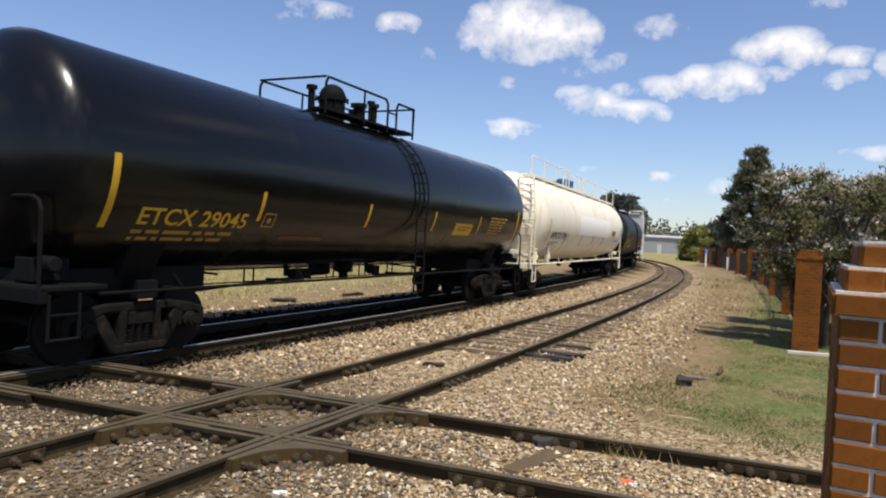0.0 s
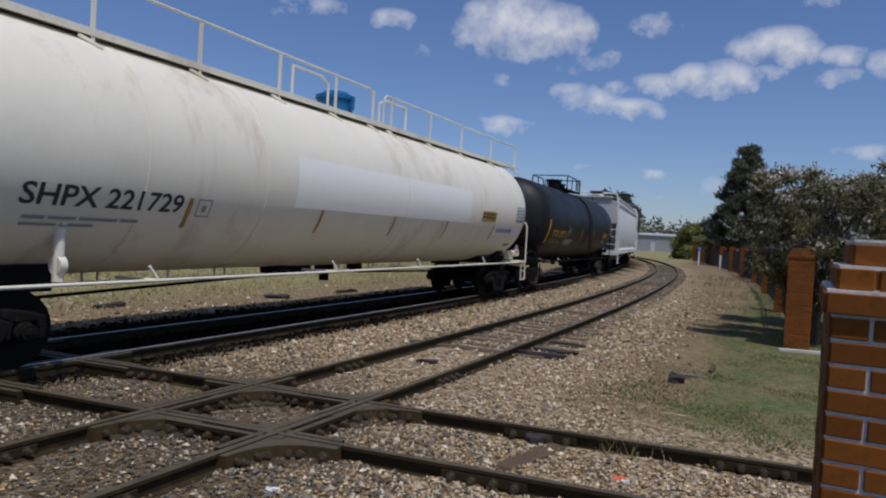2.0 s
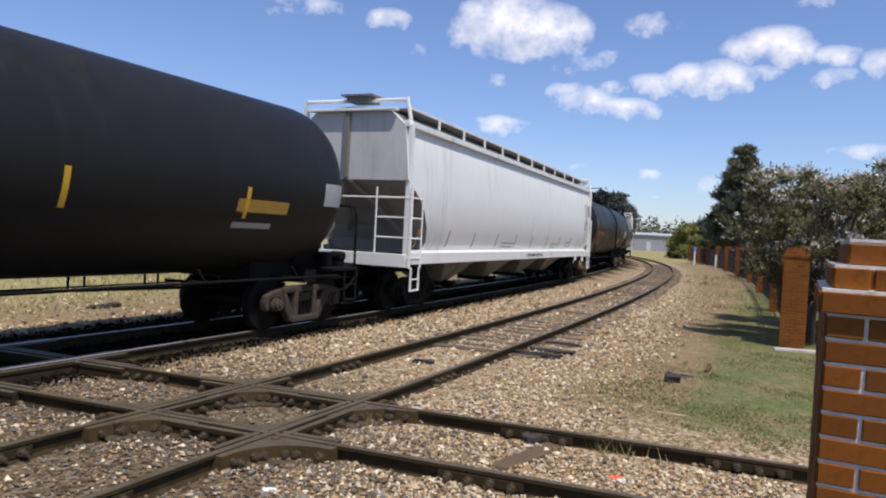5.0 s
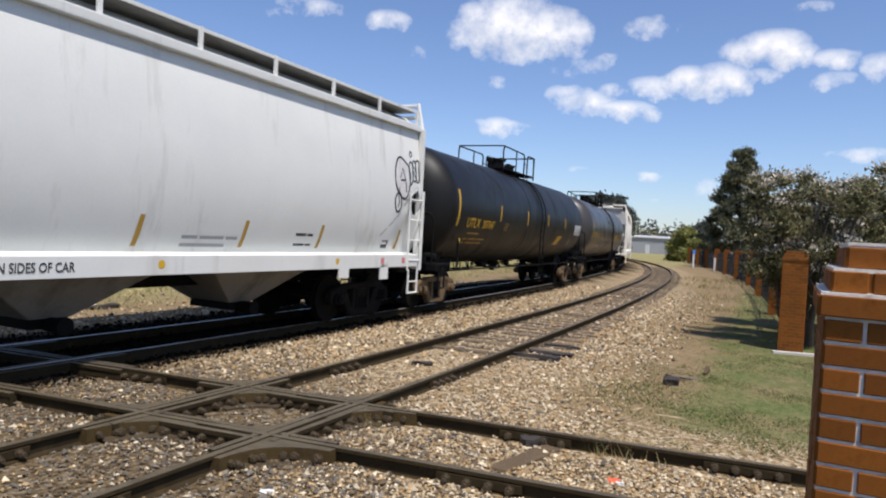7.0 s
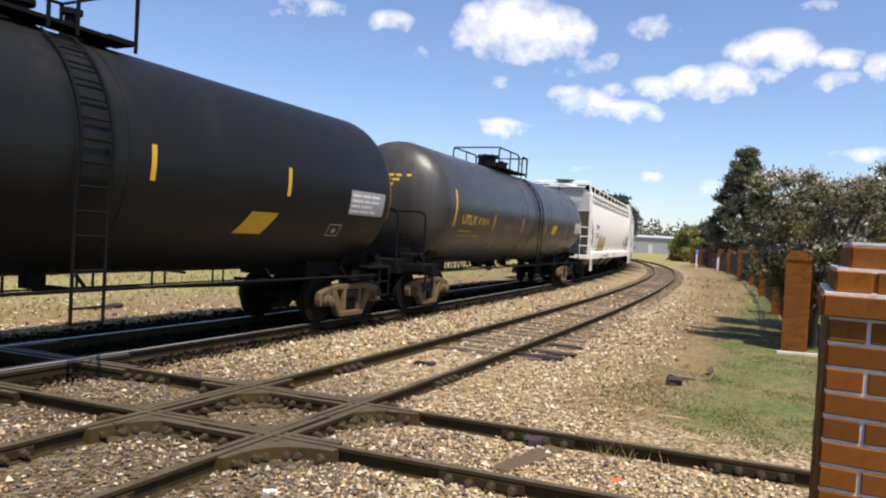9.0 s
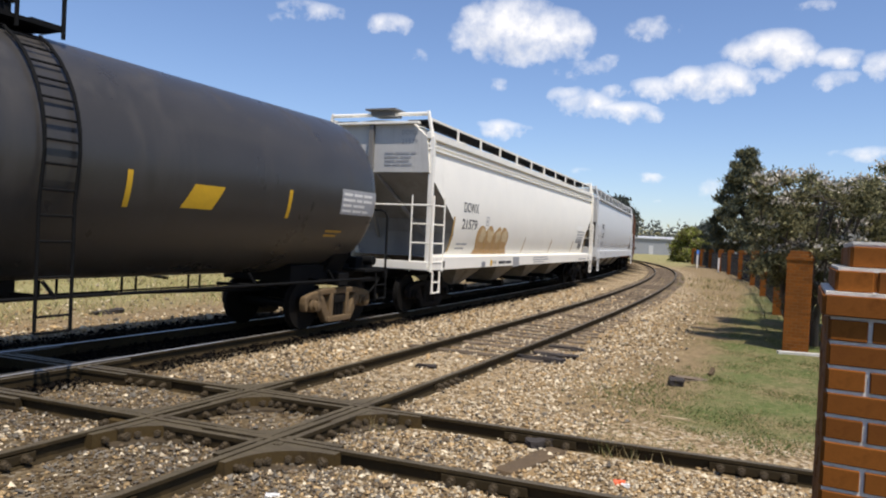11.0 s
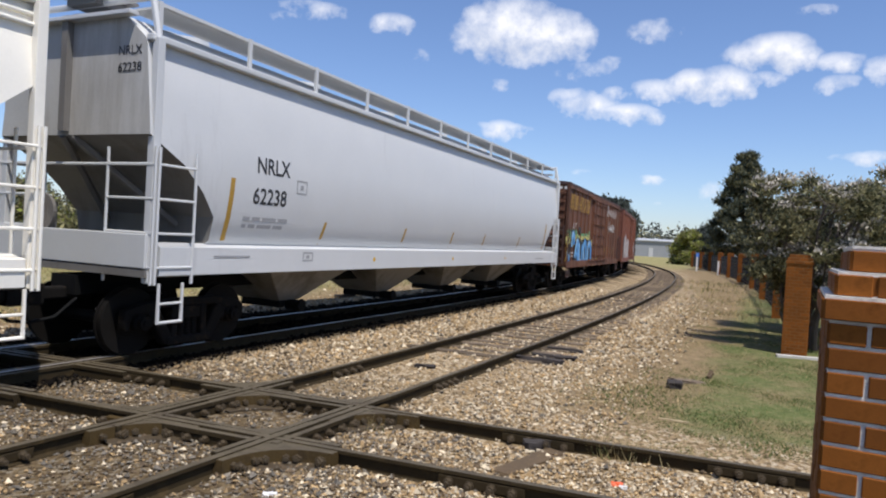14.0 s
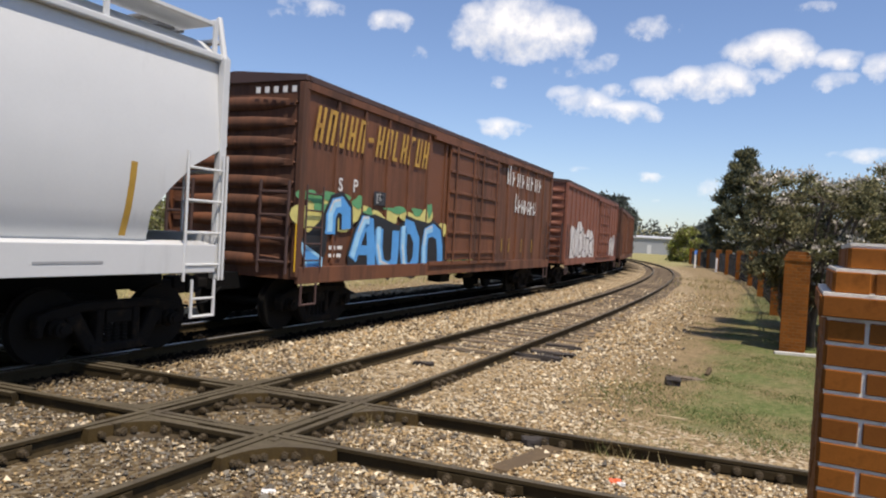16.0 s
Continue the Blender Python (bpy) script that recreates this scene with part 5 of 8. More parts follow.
def tank_shell(bm, half, r, zc, head=0.72, seg=56):
    """The tank as one turned body with bulged heads."""
    prof = [(-half - head * math.cos(a), r * math.sin(a)) for a in np.linspace(0, math.pi / 2, 12)]
    xs = np.linspace(-half, half, 10)[1:-1]
    prof += [(float(x), r) for x in xs]
    prof += [(half + head * math.sin(a), r * math.cos(a)) for a in np.linspace(0, math.pi / 2, 12)]
    rings = []
    for x, q in prof:
        if q < 1e-4:
            rings.append([bm.verts.new((x, 0, zc))])
        else:
            rings.append([bm.verts.new((x, q * math.cos(t), zc + q * math.sin(t))) for t in np.linspace(0, 2 * math.pi, seg, endpoint=False)])
    for a, b in zip(rings, rings[1:]):
        for i in range(seg):
            j = (i + 1) % seg
            if len(a) == 1:
                bm.faces.new((a[0], b[j], b[i]))
            elif len(b) == 1:
                bm.faces.new((a[i], a[j], b[0]))
            else:
                bm.faces.new((a[i], a[j], b[j], b[i]))


class Tank:
    """The cylinder on which paint lies: x along, v metres up round the near side from the height mid."""

    def __init__(self, spec, lift=0.006, k=1.0, shift=0.0, mid=2.88):
        self.r, self.zc, self.lift, self.k, self.shift, self.mid = spec["r"], spec["zc"], lift, k, shift, mid
        self.bulge = spec.get("bulge", 0.72)
        self.straight = spec["tank_half"] - self.bulge

    def on(self, x, v, lift=0.0):
        x = x * self.k + self.shift
        over = min(0.95, max(0.0, abs(x) - self.straight) / self.bulge)
        x = math.copysign(min(abs(x), self.straight + 0.95 * self.bulge), x)
        r = self.r * math.sqrt(1 - over * over)
        a = math.asin(max(-1.0, min(1.0, (self.mid + 1.5 * math.sin(v / 1.5) - self.zc) / r)))
        q = r + (self.lift + lift) * (1 + 2 * over)
        return (x, -q * math.cos(a), self.zc + q * math.sin(a))


class Flat:
    """A plane side on which paint lies: v is the height itself."""

    def __init__(self, y, shift=0.0, k=1.0):
        self.y, self.shift, self.k = y, shift, k

    def on(self, x, v, lift=0.0):
        return (x * self.k + self.shift, self.y - lift, v)


class Side:
    """The bowed near side of a hopper; v is the height itself."""

    def __init__(self, base, eave, w=1.56, lift=0.004, shift=0.0, k=1.0):
        self.z = (base, 1.7, 2.05, 2.4, 2.75, 3.1, 3.5, eave - 0.1)
        self.y = (w - 0.25, w - 0.13, w - 0.05, w - 0.01, w, w - 0.012, w - 0.055, w - 0.14)
        self.lift, self.shift, self.k = lift, shift, k

    def on(self, x, v, lift=0.0):
        return (x * self.k + self.shift, -float(np.interp(v, self.z, self.y)) - self.lift - lift * 0.5, v)


class Head:
    """The front bulged head of a tank; u runs to the right as one looks at it, v up from mid height."""

    def __init__(self, r, zc, tank_half, head=0.72):
        self.r, self.zc, self.x, self.d = r, zc, tank_half - head, head

    def on(self, u, v, lift=0.0):
        z = 2.88 + v
        q = max(0.0, 1 - (u * u + (z - self.zc) ** 2) / self.r ** 2)
        return (-self.x - self.d * math.sqrt(q) - 0.004 - lift, -u, z)


class End:
    """The front end of a car, seen from ahead; u runs to the right as one looks at it."""

    def __init__(self, x):
        self.x = x

    def on(self, u, v, lift=0.0):
        return (self.x - lift, -u, v)


def paint_rect(name, on, x0, x1, v0, v1, mat, car, lean=0.0, label="", lift=0.0):
    bm = bmesh.new()
    k = max(1, int(abs(v1 - v0) / 0.12))
    n = max(1, min(12, int(abs(x1 - x0) / 0.15)))
    rows = []
    for i in range(k + 1):
        v = v0 + (v1 - v0) * i / k
        d = lean * i / k
        rows.append([bm.verts.new(on.on(x0 + (x1 - x0) * j / n + d, v, lift)) for j in range(n + 1)])
    for a, b in zip(rows, rows[1:]):
        for j in range(n):
            bm.faces.new((a[j], a[j + 1], b[j + 1], b[j]))
    return part(name, bm, mat, car, label, smooth=True)


def paint_text(text, on, x0, v0, size, mat, car, squeeze=1.0, lift=0.002, label=""):
    pts, faces, width = lettering(text, size, squeeze)
    me = bpy.data.meshes.new("lettering")
    me.from_pydata([on.on(x0 + x, v0 + y, lift) for x, y in pts], [], faces)
    me.materials.append(mat)
    ob = new("lettering", me)
    ob.parent = car
    if label:
        tagged(ob, label)
    return ob


def paint_bars(on, x0, v0, widths, h, gap, mat, car, name="lettering"):
    """Rows of small unreadable writing as plain bars: a list of rows of widths."""
    bm = bmesh.new()
    v = v0
    for row in widths:
        x = x0
        for w in row:
            q = [bm.verts.new(on.on(*p, 0.002)) for p in ((x, v), (x + w, v), (x + w, v + h), (x, v + h))]
            bm.faces.new(q)
            x += w + h * 0.9
        v -= h + gap
    return part(name, bm, mat, car)


def ladder_part(name, a, b, width_vec, n, r, mat, car):
    """A ladder whose stiles are one part and whose rungs are its sub-parts."""
    a, b, w = Vector(a), Vector(b), Vector(width_vec)
    bm = bmesh.new()
    rod(bm, a, b, r)
    rod(bm, a + w, b + w, r)
    ob = part(name, bm, mat, car)
    for i in range(n):
        p = a.lerp(b, (i + 0.5) / n)
        bm = bmesh.new()
        rod(bm, p, p + w, r * 0.85)
        part("rung", bm, mat, ob)
    return ob


def end_platform(car, x, way, mat, rail_mat, wide=1.42, z=1.12, rail_h=1.05, rail_x=None):
    """The deck over the coupler with its corner rails and steps. way is +1 at the rear, -1 in front."""
    bm = bmesh.new()
    box(bm, (x - way * 0.55, 0, z - 0.04), (0.9, 2 * wide, 0.06))
    box(bm, (x - way * 0.14, 0, z - 0.12), (0.12, 2 * wide, 0.18))
    part("end_platform", bm, mat, car, bevel=0.01)
    rx = way * rail_x if rail_x else x - way * 0.1
    top = z + rail_h
    bm = bmesh.new()
    y = wide - 0.03
    pipe(bm, [(rx, -y, z - 0.05), (rx, -y, top - 0.16), (rx, -y + 0.05, top - 0.05), (rx, -y + 0.16, top), (rx, y - 0.16, top), (rx, y - 0.05, top - 0.05), (rx, y, top - 0.16), (rx, y, z - 0.05)], 0.026, 8)
    part("end_handrail", bm, rail_mat, car)
    for side in (-1, 1):
        bm = bmesh.new()
        y = side * (wide + 0.02)
        pipe(bm, [(x - way * 0.2, y, z - 0.1), (x - way * 0.2, y, z - 0.65), (x - way * 0.6, y, z - 0.65), (x - way * 0.6, y, z - 0.1)], 0.02, 8)
        rod(bm, (x - way * 0.2, y, z - 0.35), (x - way * 0.6, y, z - 0.35), 0.016)
        part("step", bm, rail_mat, car)


def tank_car(spec):
    """A tank car: shell, sills, saddles, trucks, platforms, side rails, top fittings, ladders, lettering."""
    pivot, half_len, r, zc = spec["pivot"], spec["half"], spec["r"], spec["zc"]
    car = empty("tank_car", label=spec["label"], category="tank car", group="freight cars of the train")
    body, dark = M[spec["body"]], M[spec.get("dark", "under")]
    bulge = spec.get("bulge", 0.72)
    th = spec["tank_half"] - bulge
    bm = bmesh.new()
    tank_shell(bm, th, r, zc, bulge)
    part("tank", bm, body, car, smooth=True)
    for x in spec.get("seams", ()):
        bm = bmesh.new()
        drum(bm, (x, 0, zc), r + 0.007, 0.05, "x", 64)
        part("weld_band", bm, body, car, smooth=True)
    sets, trucks = [], []
    for q in (-1, 1):
        b, w = truck(car, q * pivot, M[spec.get("frames", "truck")])
        trucks.append(b)
        sets += w
        bm = bmesh.new()
        box(bm, (q * (pivot + half_len) / 2, 0, 0.93), (half_len - pivot + 1.9, 0.5, 0.3))
        box(bm, (q * pivot, 0, 0.98), (0.35, 2.3, 0.26))
        prism(bm, [(-0.85, 1.1), (0.85, 1.1), (1.15, zc - 1.12), (0, zc - r + 0.04), (-1.15, zc - 1.12)], q * pivot - 0.3, q * pivot + 0.3, "x")
        box(bm, (q * (pivot + 0.1), 0, 1.1), (2.9, 1.7, 0.34))
        part("saddle", bm, M["under"], car, bevel=0.012)
        coupler(car, q * half_len, q)
        end_platform(car, q * (half_len - 0.55), q, dark, M[spec.get("rails", "under")], z=spec.get("deck", 1.12), rail_h=spec.get("deck_rail", 1.05), rail_x=spec.get("rail_x"))
    # brake gear under the belly
    bm = bmesh.new()
    drum(bm, (-2.1, -0.35, 1.02), 0.11, 0.5, "x", 14)
    drum(bm, (-0.6, 0.3, 1.02), 0.13, 0.4, "x", 14)
    box(bm, (1.0, -0.2, 1.02), (0.26, 0.2, 0.2))
    rod(bm, (-2.1, -0.35, 0.95), (-pivot + 1.2, -0.1, 0.75), 0.025)
    rod(bm, (1.0, -0.2, 0.9), (pivot - 1.2, -0.1, 0.75), 0.025)
    for x in (-2.1, -0.6, 1.0):
        rod(bm, (x, 0, 0.95), (x, 0, zc - r + 0.05), 0.05)
    part("brake_gear", bm, M["under"], car)
    bm = bmesh.new()
    drum(bm, (0.0, 0, zc - r - 0.06), 0.22, 0.24, "z", 16)
    drum(bm, (0.0, 0, zc - r - 0.26), 0.11, 0.2, "z", 12)
    part("outlet_valve", bm, M["under"], car)
    # side safety rails: a tube held by slanting props, on the far side with posts and a lower tube
    low = spec.get("side_rail", 1.0)
    railing = M[spec.get("rails", "under")]
    for side in (-1, 1):
        y = side * 1.46
        bm = bmesh.new()
        rod(bm, (-half_len + 1.4, y, low), (half_len - 1.4, y, low), 0.024, 8)
        part("side_handrail", bm, railing, car)
        for x in spec.get("props", (-6.2, -3.4, 0.9, 4.4, 6.6)):
            bm = bmesh.new()
            rod(bm, (x, y, low), (x - 0.14, side * 1.42, low + 0.2), 0.024)
            rod(bm, (x, y, low), (x, side * 0.6, low - 0.02), 0.024)
            part("rail_prop", bm, railing, car)
        if side > 0:
            bm = bmesh.new()
            rod(bm, (-half_len + 2.2, y, low - 0.3), (half_len - 2.2, y, low - 0.3), 0.016, 8)
            part("side_handrail", bm, railing, car)
            for x in np.arange(-half_len + 2.6, half_len - 2.4, 1.55):
                for d in (0.0, 0.3):
                    bm = bmesh.new()
                    rod(bm, (float(x) + d, y, low + 0.1), (float(x) + d, y, low - 0.32), 0.022)
                    part("rail_post", bm, railing, car)
    spec["fittings"](car, spec)
    for q in (-1, 1):
        bm = bmesh.new()
        drum(bm, (q * (half_len - 0.8), 0.55, 1.75), 0.26, 0.04, "x", 20)
        drum(bm, (q * (half_len - 0.8), 0.55, 1.75), 0.06, 0.1, "x", 12)
        rod(bm, (q * (half_len - 0.8), 0.55, 1.1), (q * (half_len - 0.8), 0.55, 1.75), 0.03)
        part("hand_brake", bm, dark, car)
        bm = bmesh.new()
        box(bm, (q * (half_len - 1.05), -0.85, 1.28), (0.5, 0.34, 0.3))
        drum(bm, (q * (half_len - 0.95), -1.1, 1.36), 0.1, 0.3, "y", 12)
        box(bm, (q * (half_len - 1.2), -0.6, 1.45), (0.2, 0.3, 0.2))
        part("brake_valve", bm, dark, car, bevel=0.02)
    return car, trucks, sets


def dome_top(car, spec):
    """Manway, valves and the railed platform on top, with ladders down the sides."""
    r, zc = spec["r"], spec["zc"]
    top, x0 = zc + r, spec.get("dome_x", 0.0)
    rail = M[spec.get("rails", "under")]
    mat = M[spec.get("dome", "under")]
    w0, w1 = x0 - spec.get("deck_l", 1.9), x0 + spec.get("deck_r", 1.3)
    bm = bmesh.new()
    box(bm, ((w0 + w1) / 2, -0.62, top + 0.0), (w1 - w0, 0.42, 0.05))
    box(bm, ((w0 + w1) / 2, 0.62, top + 0.0), (w1 - w0, 0.42, 0.05))
    box(bm, (w1 - 0.2, 0, top + 0.03), (0.4, 1.6, 0.05))
    part("top_platform", bm, mat, car)
    bm = bmesh.new()
    mx = x0 + spec.get("man_x", -0.7)
    drum(bm, (mx, 0, top + 0.2), 0.29, 0.52, "z", 24)
    drum(bm, (mx, 0, top + 0.46), 0.33, 0.07, "z", 24)
    if spec.get("round_lid"):
        bmesh.ops.create_uvsphere(bm, u_segments=20, v_segments=10, radius=0.3, matrix=Matrix.Translation((mx, 0, top + 0.5)))
    for k in range(8):
        a = k * math.pi / 4
        rod(bm, (mx + 0.35 * math.cos(a), 0.35 * math.sin(a), top + 0.4), (mx + 0.35 * math.cos(a), 0.35 * math.sin(a), top + 0.52), 0.025)
    part("manway", bm, mat, car, smooth=True)
    for k, (dx, q, h) in enumerate(((0.15, 0.16, 0.34), (0.5, 0.12, 0.3), (0.9, 0.1, 0.42), (1.15, 0.085, 0.5), (-1.45, 0.1, 0.4))):
        bm = bmesh.new()
        h *= spec.get("tall", 1.15)
        y = (-0.15, 0.2, -0.1, 0.15, 0.0)[k]
        drum(bm, (x0 + dx, y, top + h / 2 - 0.08), q * 0.75, h, "z", 14)
        drum(bm, (x0 + dx, y, top + h - 0.1), q * 1.2, 0.08, "z", 14)
        drum(bm, (x0 + dx, y, top + 0.05), q * 1.3, 0.08, "z", 14)
        part("valve", bm, mat, car, smooth=True)
    hr = spec.get("rail_h", 0.62)
    for side in (-1, 1):
        y = side * 0.84
        bm = bmesh.new()
        xm = (w0 + w1) / 2
        pipe(bm, [(w0, y, top - 0.12), (w0, y, top + hr * 0.8), (w0 + 0.08, y, top + hr), (xm + 0.5, y, top + hr), (xm + 0.6, y, top + hr - 0.1), (xm + 0.6, y, top - 0.12)], 0.026, 8)
        rod(bm, (xm - 0.4, y, top - 0.12), (xm - 0.4, y, top + hr), 0.024)
        part("platform_railing", bm, rail, car)
        bm = bmesh.new()
        pipe(bm, [(xm + 1.0, y, top - 0.12), (xm + 1.0, y, top + hr - 0.12), (xm + 1.08, y, top + hr), (w1, y, top + hr), (w1, y, top - 0.12)], 0.026, 8)
        rod(bm, (xm + 0.6, y, top + hr * 0.55), (xm + 1.0, y, top + hr * 0.55), 0.02)
        part("platform_railing", bm, rail, car)
        # ladder hugging the shell down to a stirrup below the side rail
        lx = x0 + spec.get("ladder_x", 0.55)
        bm = bmesh.new()
        pts = [Vector((lx, side * (r + 0.06) * math.cos(a), zc + (r + 0.06) * math.sin(a))) for a in np.linspace(1.05, 0.0, 8)]
        pts += [Vector((lx - 0.02, side * (r + 0.02), z)) for z in (zc - 0.6, zc - 1.2, 1.0, 0.62)]
        wv = Vector((0.44, 0, 0))
        pipe(bm, pts, 0.022)
        pipe(bm, [p + wv for p in pts], 0.022)
        rod(bm, pts[-1], pts[-1] + wv, 0.016)
        climb = part("side_ladder", bm, rail, car)
        for a, b in zip(pts, pts[1:]):
            k = max(1, int((b - a).length / 0.28))
            for i in range(k):
                p = a.lerp(b, (i + 0.5) / k)
                bm = bmesh.new()
                rod(bm, p, p + wv, 0.015)
                part("rung", bm, rail, climb)
    for x in (w0, w1):
        bm = bmesh.new()
        rod(bm, (x, -0.84, top + hr), (x, 0.84, top + hr), 0.024)
        part("platform_railing", bm, rail, car)


def long_walkway(car, spec):
    """The white tank's full-length top walkway with its railing, ladders at the front head and a blue dome."""
    r, zc, th = spec["r"], spec["zc"], spec["tank_half"]
    top = zc + r
    x0, x1 = -8.6, 10.05
    white = M["white_tank"]
    yw = -0.72
    zt = 4.30
    bm = bmesh.new()
    box(bm, ((x0 + x1) / 2, yw + 0.06, zt + 0.08), (x1 - x0, 0.36, 0.04))
    box(bm, ((x0 + x1) / 2, yw - 0.10, zt + 0.06), (x1 - x0, 0.05, 0.1))
    part("top_walkway", bm, white, car)
    bm = bmesh.new()
    box(bm, (x0 - 0.25, -0.35, zt - 0.02), (0.5, 1.1, 0.05))
    part("ladder_landing", bm, white, car)
    for x in (-8.55, -6.7, -4.8, -2.85, -1.05, 0.43, 1.28, 3.35, 5.4, 7.75, 10.0):
        bm = bmesh.new()
        box(bm, (x, yw - 0.1, zt + 0.36), (0.06, 0.03, 0.82))
        rod(bm, (x - 0.2, yw - 0.08, zt - 0.02), (x + 0.05, yw - 0.25, zt - 0.16), 0.03)
        part("railing_post", bm, white, car)
    for a, b in ((x0, 0.43), (0.9, x1)):
        bm = bmesh.new()
        y = yw - 0.1
        pipe(bm, [(a, y, zt), (a, y, zt + 0.66), (a + 0.06, y, zt + 0.74), (a + 0.16, y, zt + 0.78), (b - 0.16, y, zt + 0.78), (b - 0.06, y, zt + 0.74), (b, y, zt + 0.66), (b, y, zt)], 0.022, 8)
        part("top_railing", bm, white, car)
    bm = bmesh.new()
    dx = spec["dome_x"]
    drum(bm, (dx, 0, top + 0.20), 0.40, 0.56, "z", 28)
    drum(bm, (dx, 0, top + 0.42), 0.45, 0.08, "z", 28)
    drum(bm, (dx, 0, top + 0.51), 0.38, 0.10, "z", 28, 0.28)
    box(bm, (dx, -0.45, top + 0.3), (0.1, 0.08, 0.3))
    part("valve_dome", bm, M["blue_cover"], car, "blue steel valve housing", smooth=True)
    for k, q in enumerate((-1.0, 1.1)):
        bm = bmesh.new()
        pipe(bm, [(dx + q, -0.5, top - 0.1), (dx + q, -0.5, top + 0.5), (dx + q * 1.25, -0.5, top + 0.62), (dx + q * 2.2, -0.5, top + 0.62), (dx + q * 2.2, -0.5, top - 0.1)], 0.025, 8)
        part("dome_guard", bm, white, car)
    # ladder up the front head
    bm = bmesh.new()
    foot, bend, head = Vector((-10.02, -0.92, 1.08)), Vector((-10.02, -0.92, 2.8)), Vector((-9.42, -0.62, zt))
    bm.free()
    ladder_part("end_ladder", foot, bend, (0.03, -0.54, 0), 6, 0.03, M["dull_cream"], car)
    ladder_part("end_ladder", bend, head, (0.03, -0.54, 0), 6, 0.03, M["dull_cream"], car)
    # heater and valve gear on the front deck
    for k in (0, 2):
        bm = bmesh.new()
        x = -spec["half"] + 1.5 + k * 0.9
        rod(bm, (x, -1.3, 1.1), (x, -1.3, 1.55 + 0.1 * k), 0.07, 10)
        drum(bm, (x, -1.3, 1.3), 0.12, 0.1, "x", 12)
        drum(bm, (x, -1.3, 1.62 + 0.1 * k), 0.1, 0.05, "z", 12)
        part("steam_valve", bm, white, car, smooth=True)


def hopper_car(spec):
    """A covered hopper with bowed sides, sloped ends, side sills, outlets and a roof walkway."""
    pivot, half = spec["pivot"], spec["half"]
    body_half, top, white = spec["body_half"], spec["top"], M[spec["body"]]
    car = empty("covered_hopper_car", label=spec["label"], category="hopper car", group="freight cars of the train")
    sets, trucks = [], []
    w = spec.get("wide", 1.56)
    eave = top - 0.42
    # cross-section of half the body from sill to roof ridge: y, z
    sec = [(w - 0.25, spec.get("sill", (1.10, 1.50))[1] - 0.06), (w - 0.13, 1.7), (w - 0.05, 2.05), (w - 0.01, 2.4), (w, 2.75), (w - 0.012, 3.1), (w - 0.055, 3.5), (w - 0.14, eave - 0.1), (w - 0.18, eave), (w - 0.55, top - 0.12), (0.45, top - 0.03), (0.0, top)]
    full = [(-y, z) for y, z in sec] + [(y, z) for y, z in sec[-2::-1]]
    kn = spec.get("knee", 5)
    # how far the sloped end stands back at each height
    slope_z, slope_in = zip(*spec["slope"])
    knee = sec[kn][1]
    s0, s1 = spec.get("sill", (1.10, 1.50))
    base = s1 - 0.06

    def end_x(z):
        return body_half - float(np.interp(z, slope_z, slope_in))

    def sheet_x(z):
        # the slope sheet itself never turns back outwards below
        return min(end_x(float(k)) for k in np.linspace(z, top, 30))

    bm = bmesh.new()
    rows = []
    for q in np.linspace(-1, 1, 14):
        rows.append([bm.verts.new((float(q) * end_x(z), y, z)) for y, z in full])
    for a, b in zip(rows, rows[1:]):
        for i in range(len(full) - 1):
            bm.faces.new((a[i], a[i + 1], b[i + 1], b[i]))
        bm.faces.new((a[-1], a[0], b[0], b[-1]))
    part("hopper_body", bm, white, car, smooth=True)
    # each end: an upright sheet above and a slope sheet below, greyed as shade
    for q in (-1, 1):
        for name, lo, hi, mat in (("end_sheet", kn, len(sec) - 1, M["end_grime_shade"]), ("slope_sheet", 0, kn, M["slope"])):
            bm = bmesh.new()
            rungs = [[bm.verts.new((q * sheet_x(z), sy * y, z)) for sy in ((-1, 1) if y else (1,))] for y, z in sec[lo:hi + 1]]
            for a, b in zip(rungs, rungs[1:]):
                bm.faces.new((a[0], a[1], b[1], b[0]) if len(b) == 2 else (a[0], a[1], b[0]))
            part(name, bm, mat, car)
    for side in (-1, 1):
        bm = bmesh.new()
        y = side * (w + 0.02)
        prism(bm, [(y - side * 0.28, s1 + 0.03), (y + side * 0.04, s1 - 0.02), (y + side * 0.04, s0), (y - side * 0.16, s0 - 0.02), (y - side * 0.16, s1)], -body_half + 0.2, body_half - 0.2, "x")
        part("side_sill", bm, white, car, bevel=0.008)
        for k, (zo, dz) in enumerate(spec.get("bands", ((0.0, 0.10),))):
            bm = bmesh.new()
            box(bm, (0, side * (w - (0.16 - 0.03 * k if k else 0.11)), eave - zo), (2 * body_half, 0.09 if k else 0.13, dz))
            part("roof_rail", bm, white, car, bevel=0.02)
        # roof walkway edge: a mesh strip on posts
        yo, zo = side * (w - 0.26), top - 0.28 + spec.get("walk_up", 0.1)
        bm = bmesh.new()
        box(bm, (0, yo - side * 0.25, zo + 0.26), (2 * body_half - 0.5, 0.62, 0.03), 0)
        part("roof_walkway", bm, M[spec.get("walk", "under")], car)
        bm = bmesh.new()
        box(bm, (0, yo + side * 0.08, zo + 0.28), (2 * body_half - 0.3, 0.03, 0.05))
        part("walkway_edge", bm, white, car)
        n = spec.get("posts", 9)
        for i in range(n):
            x = (-1 + 2 * i / (n - 1)) * (body_half - 0.2)
            bm = bmesh.new()
            box(bm, (x, yo + side * 0.10, zo + 0.05), (0.07, 0.04, 0.52))
            part("walkway_post", bm, white, car)
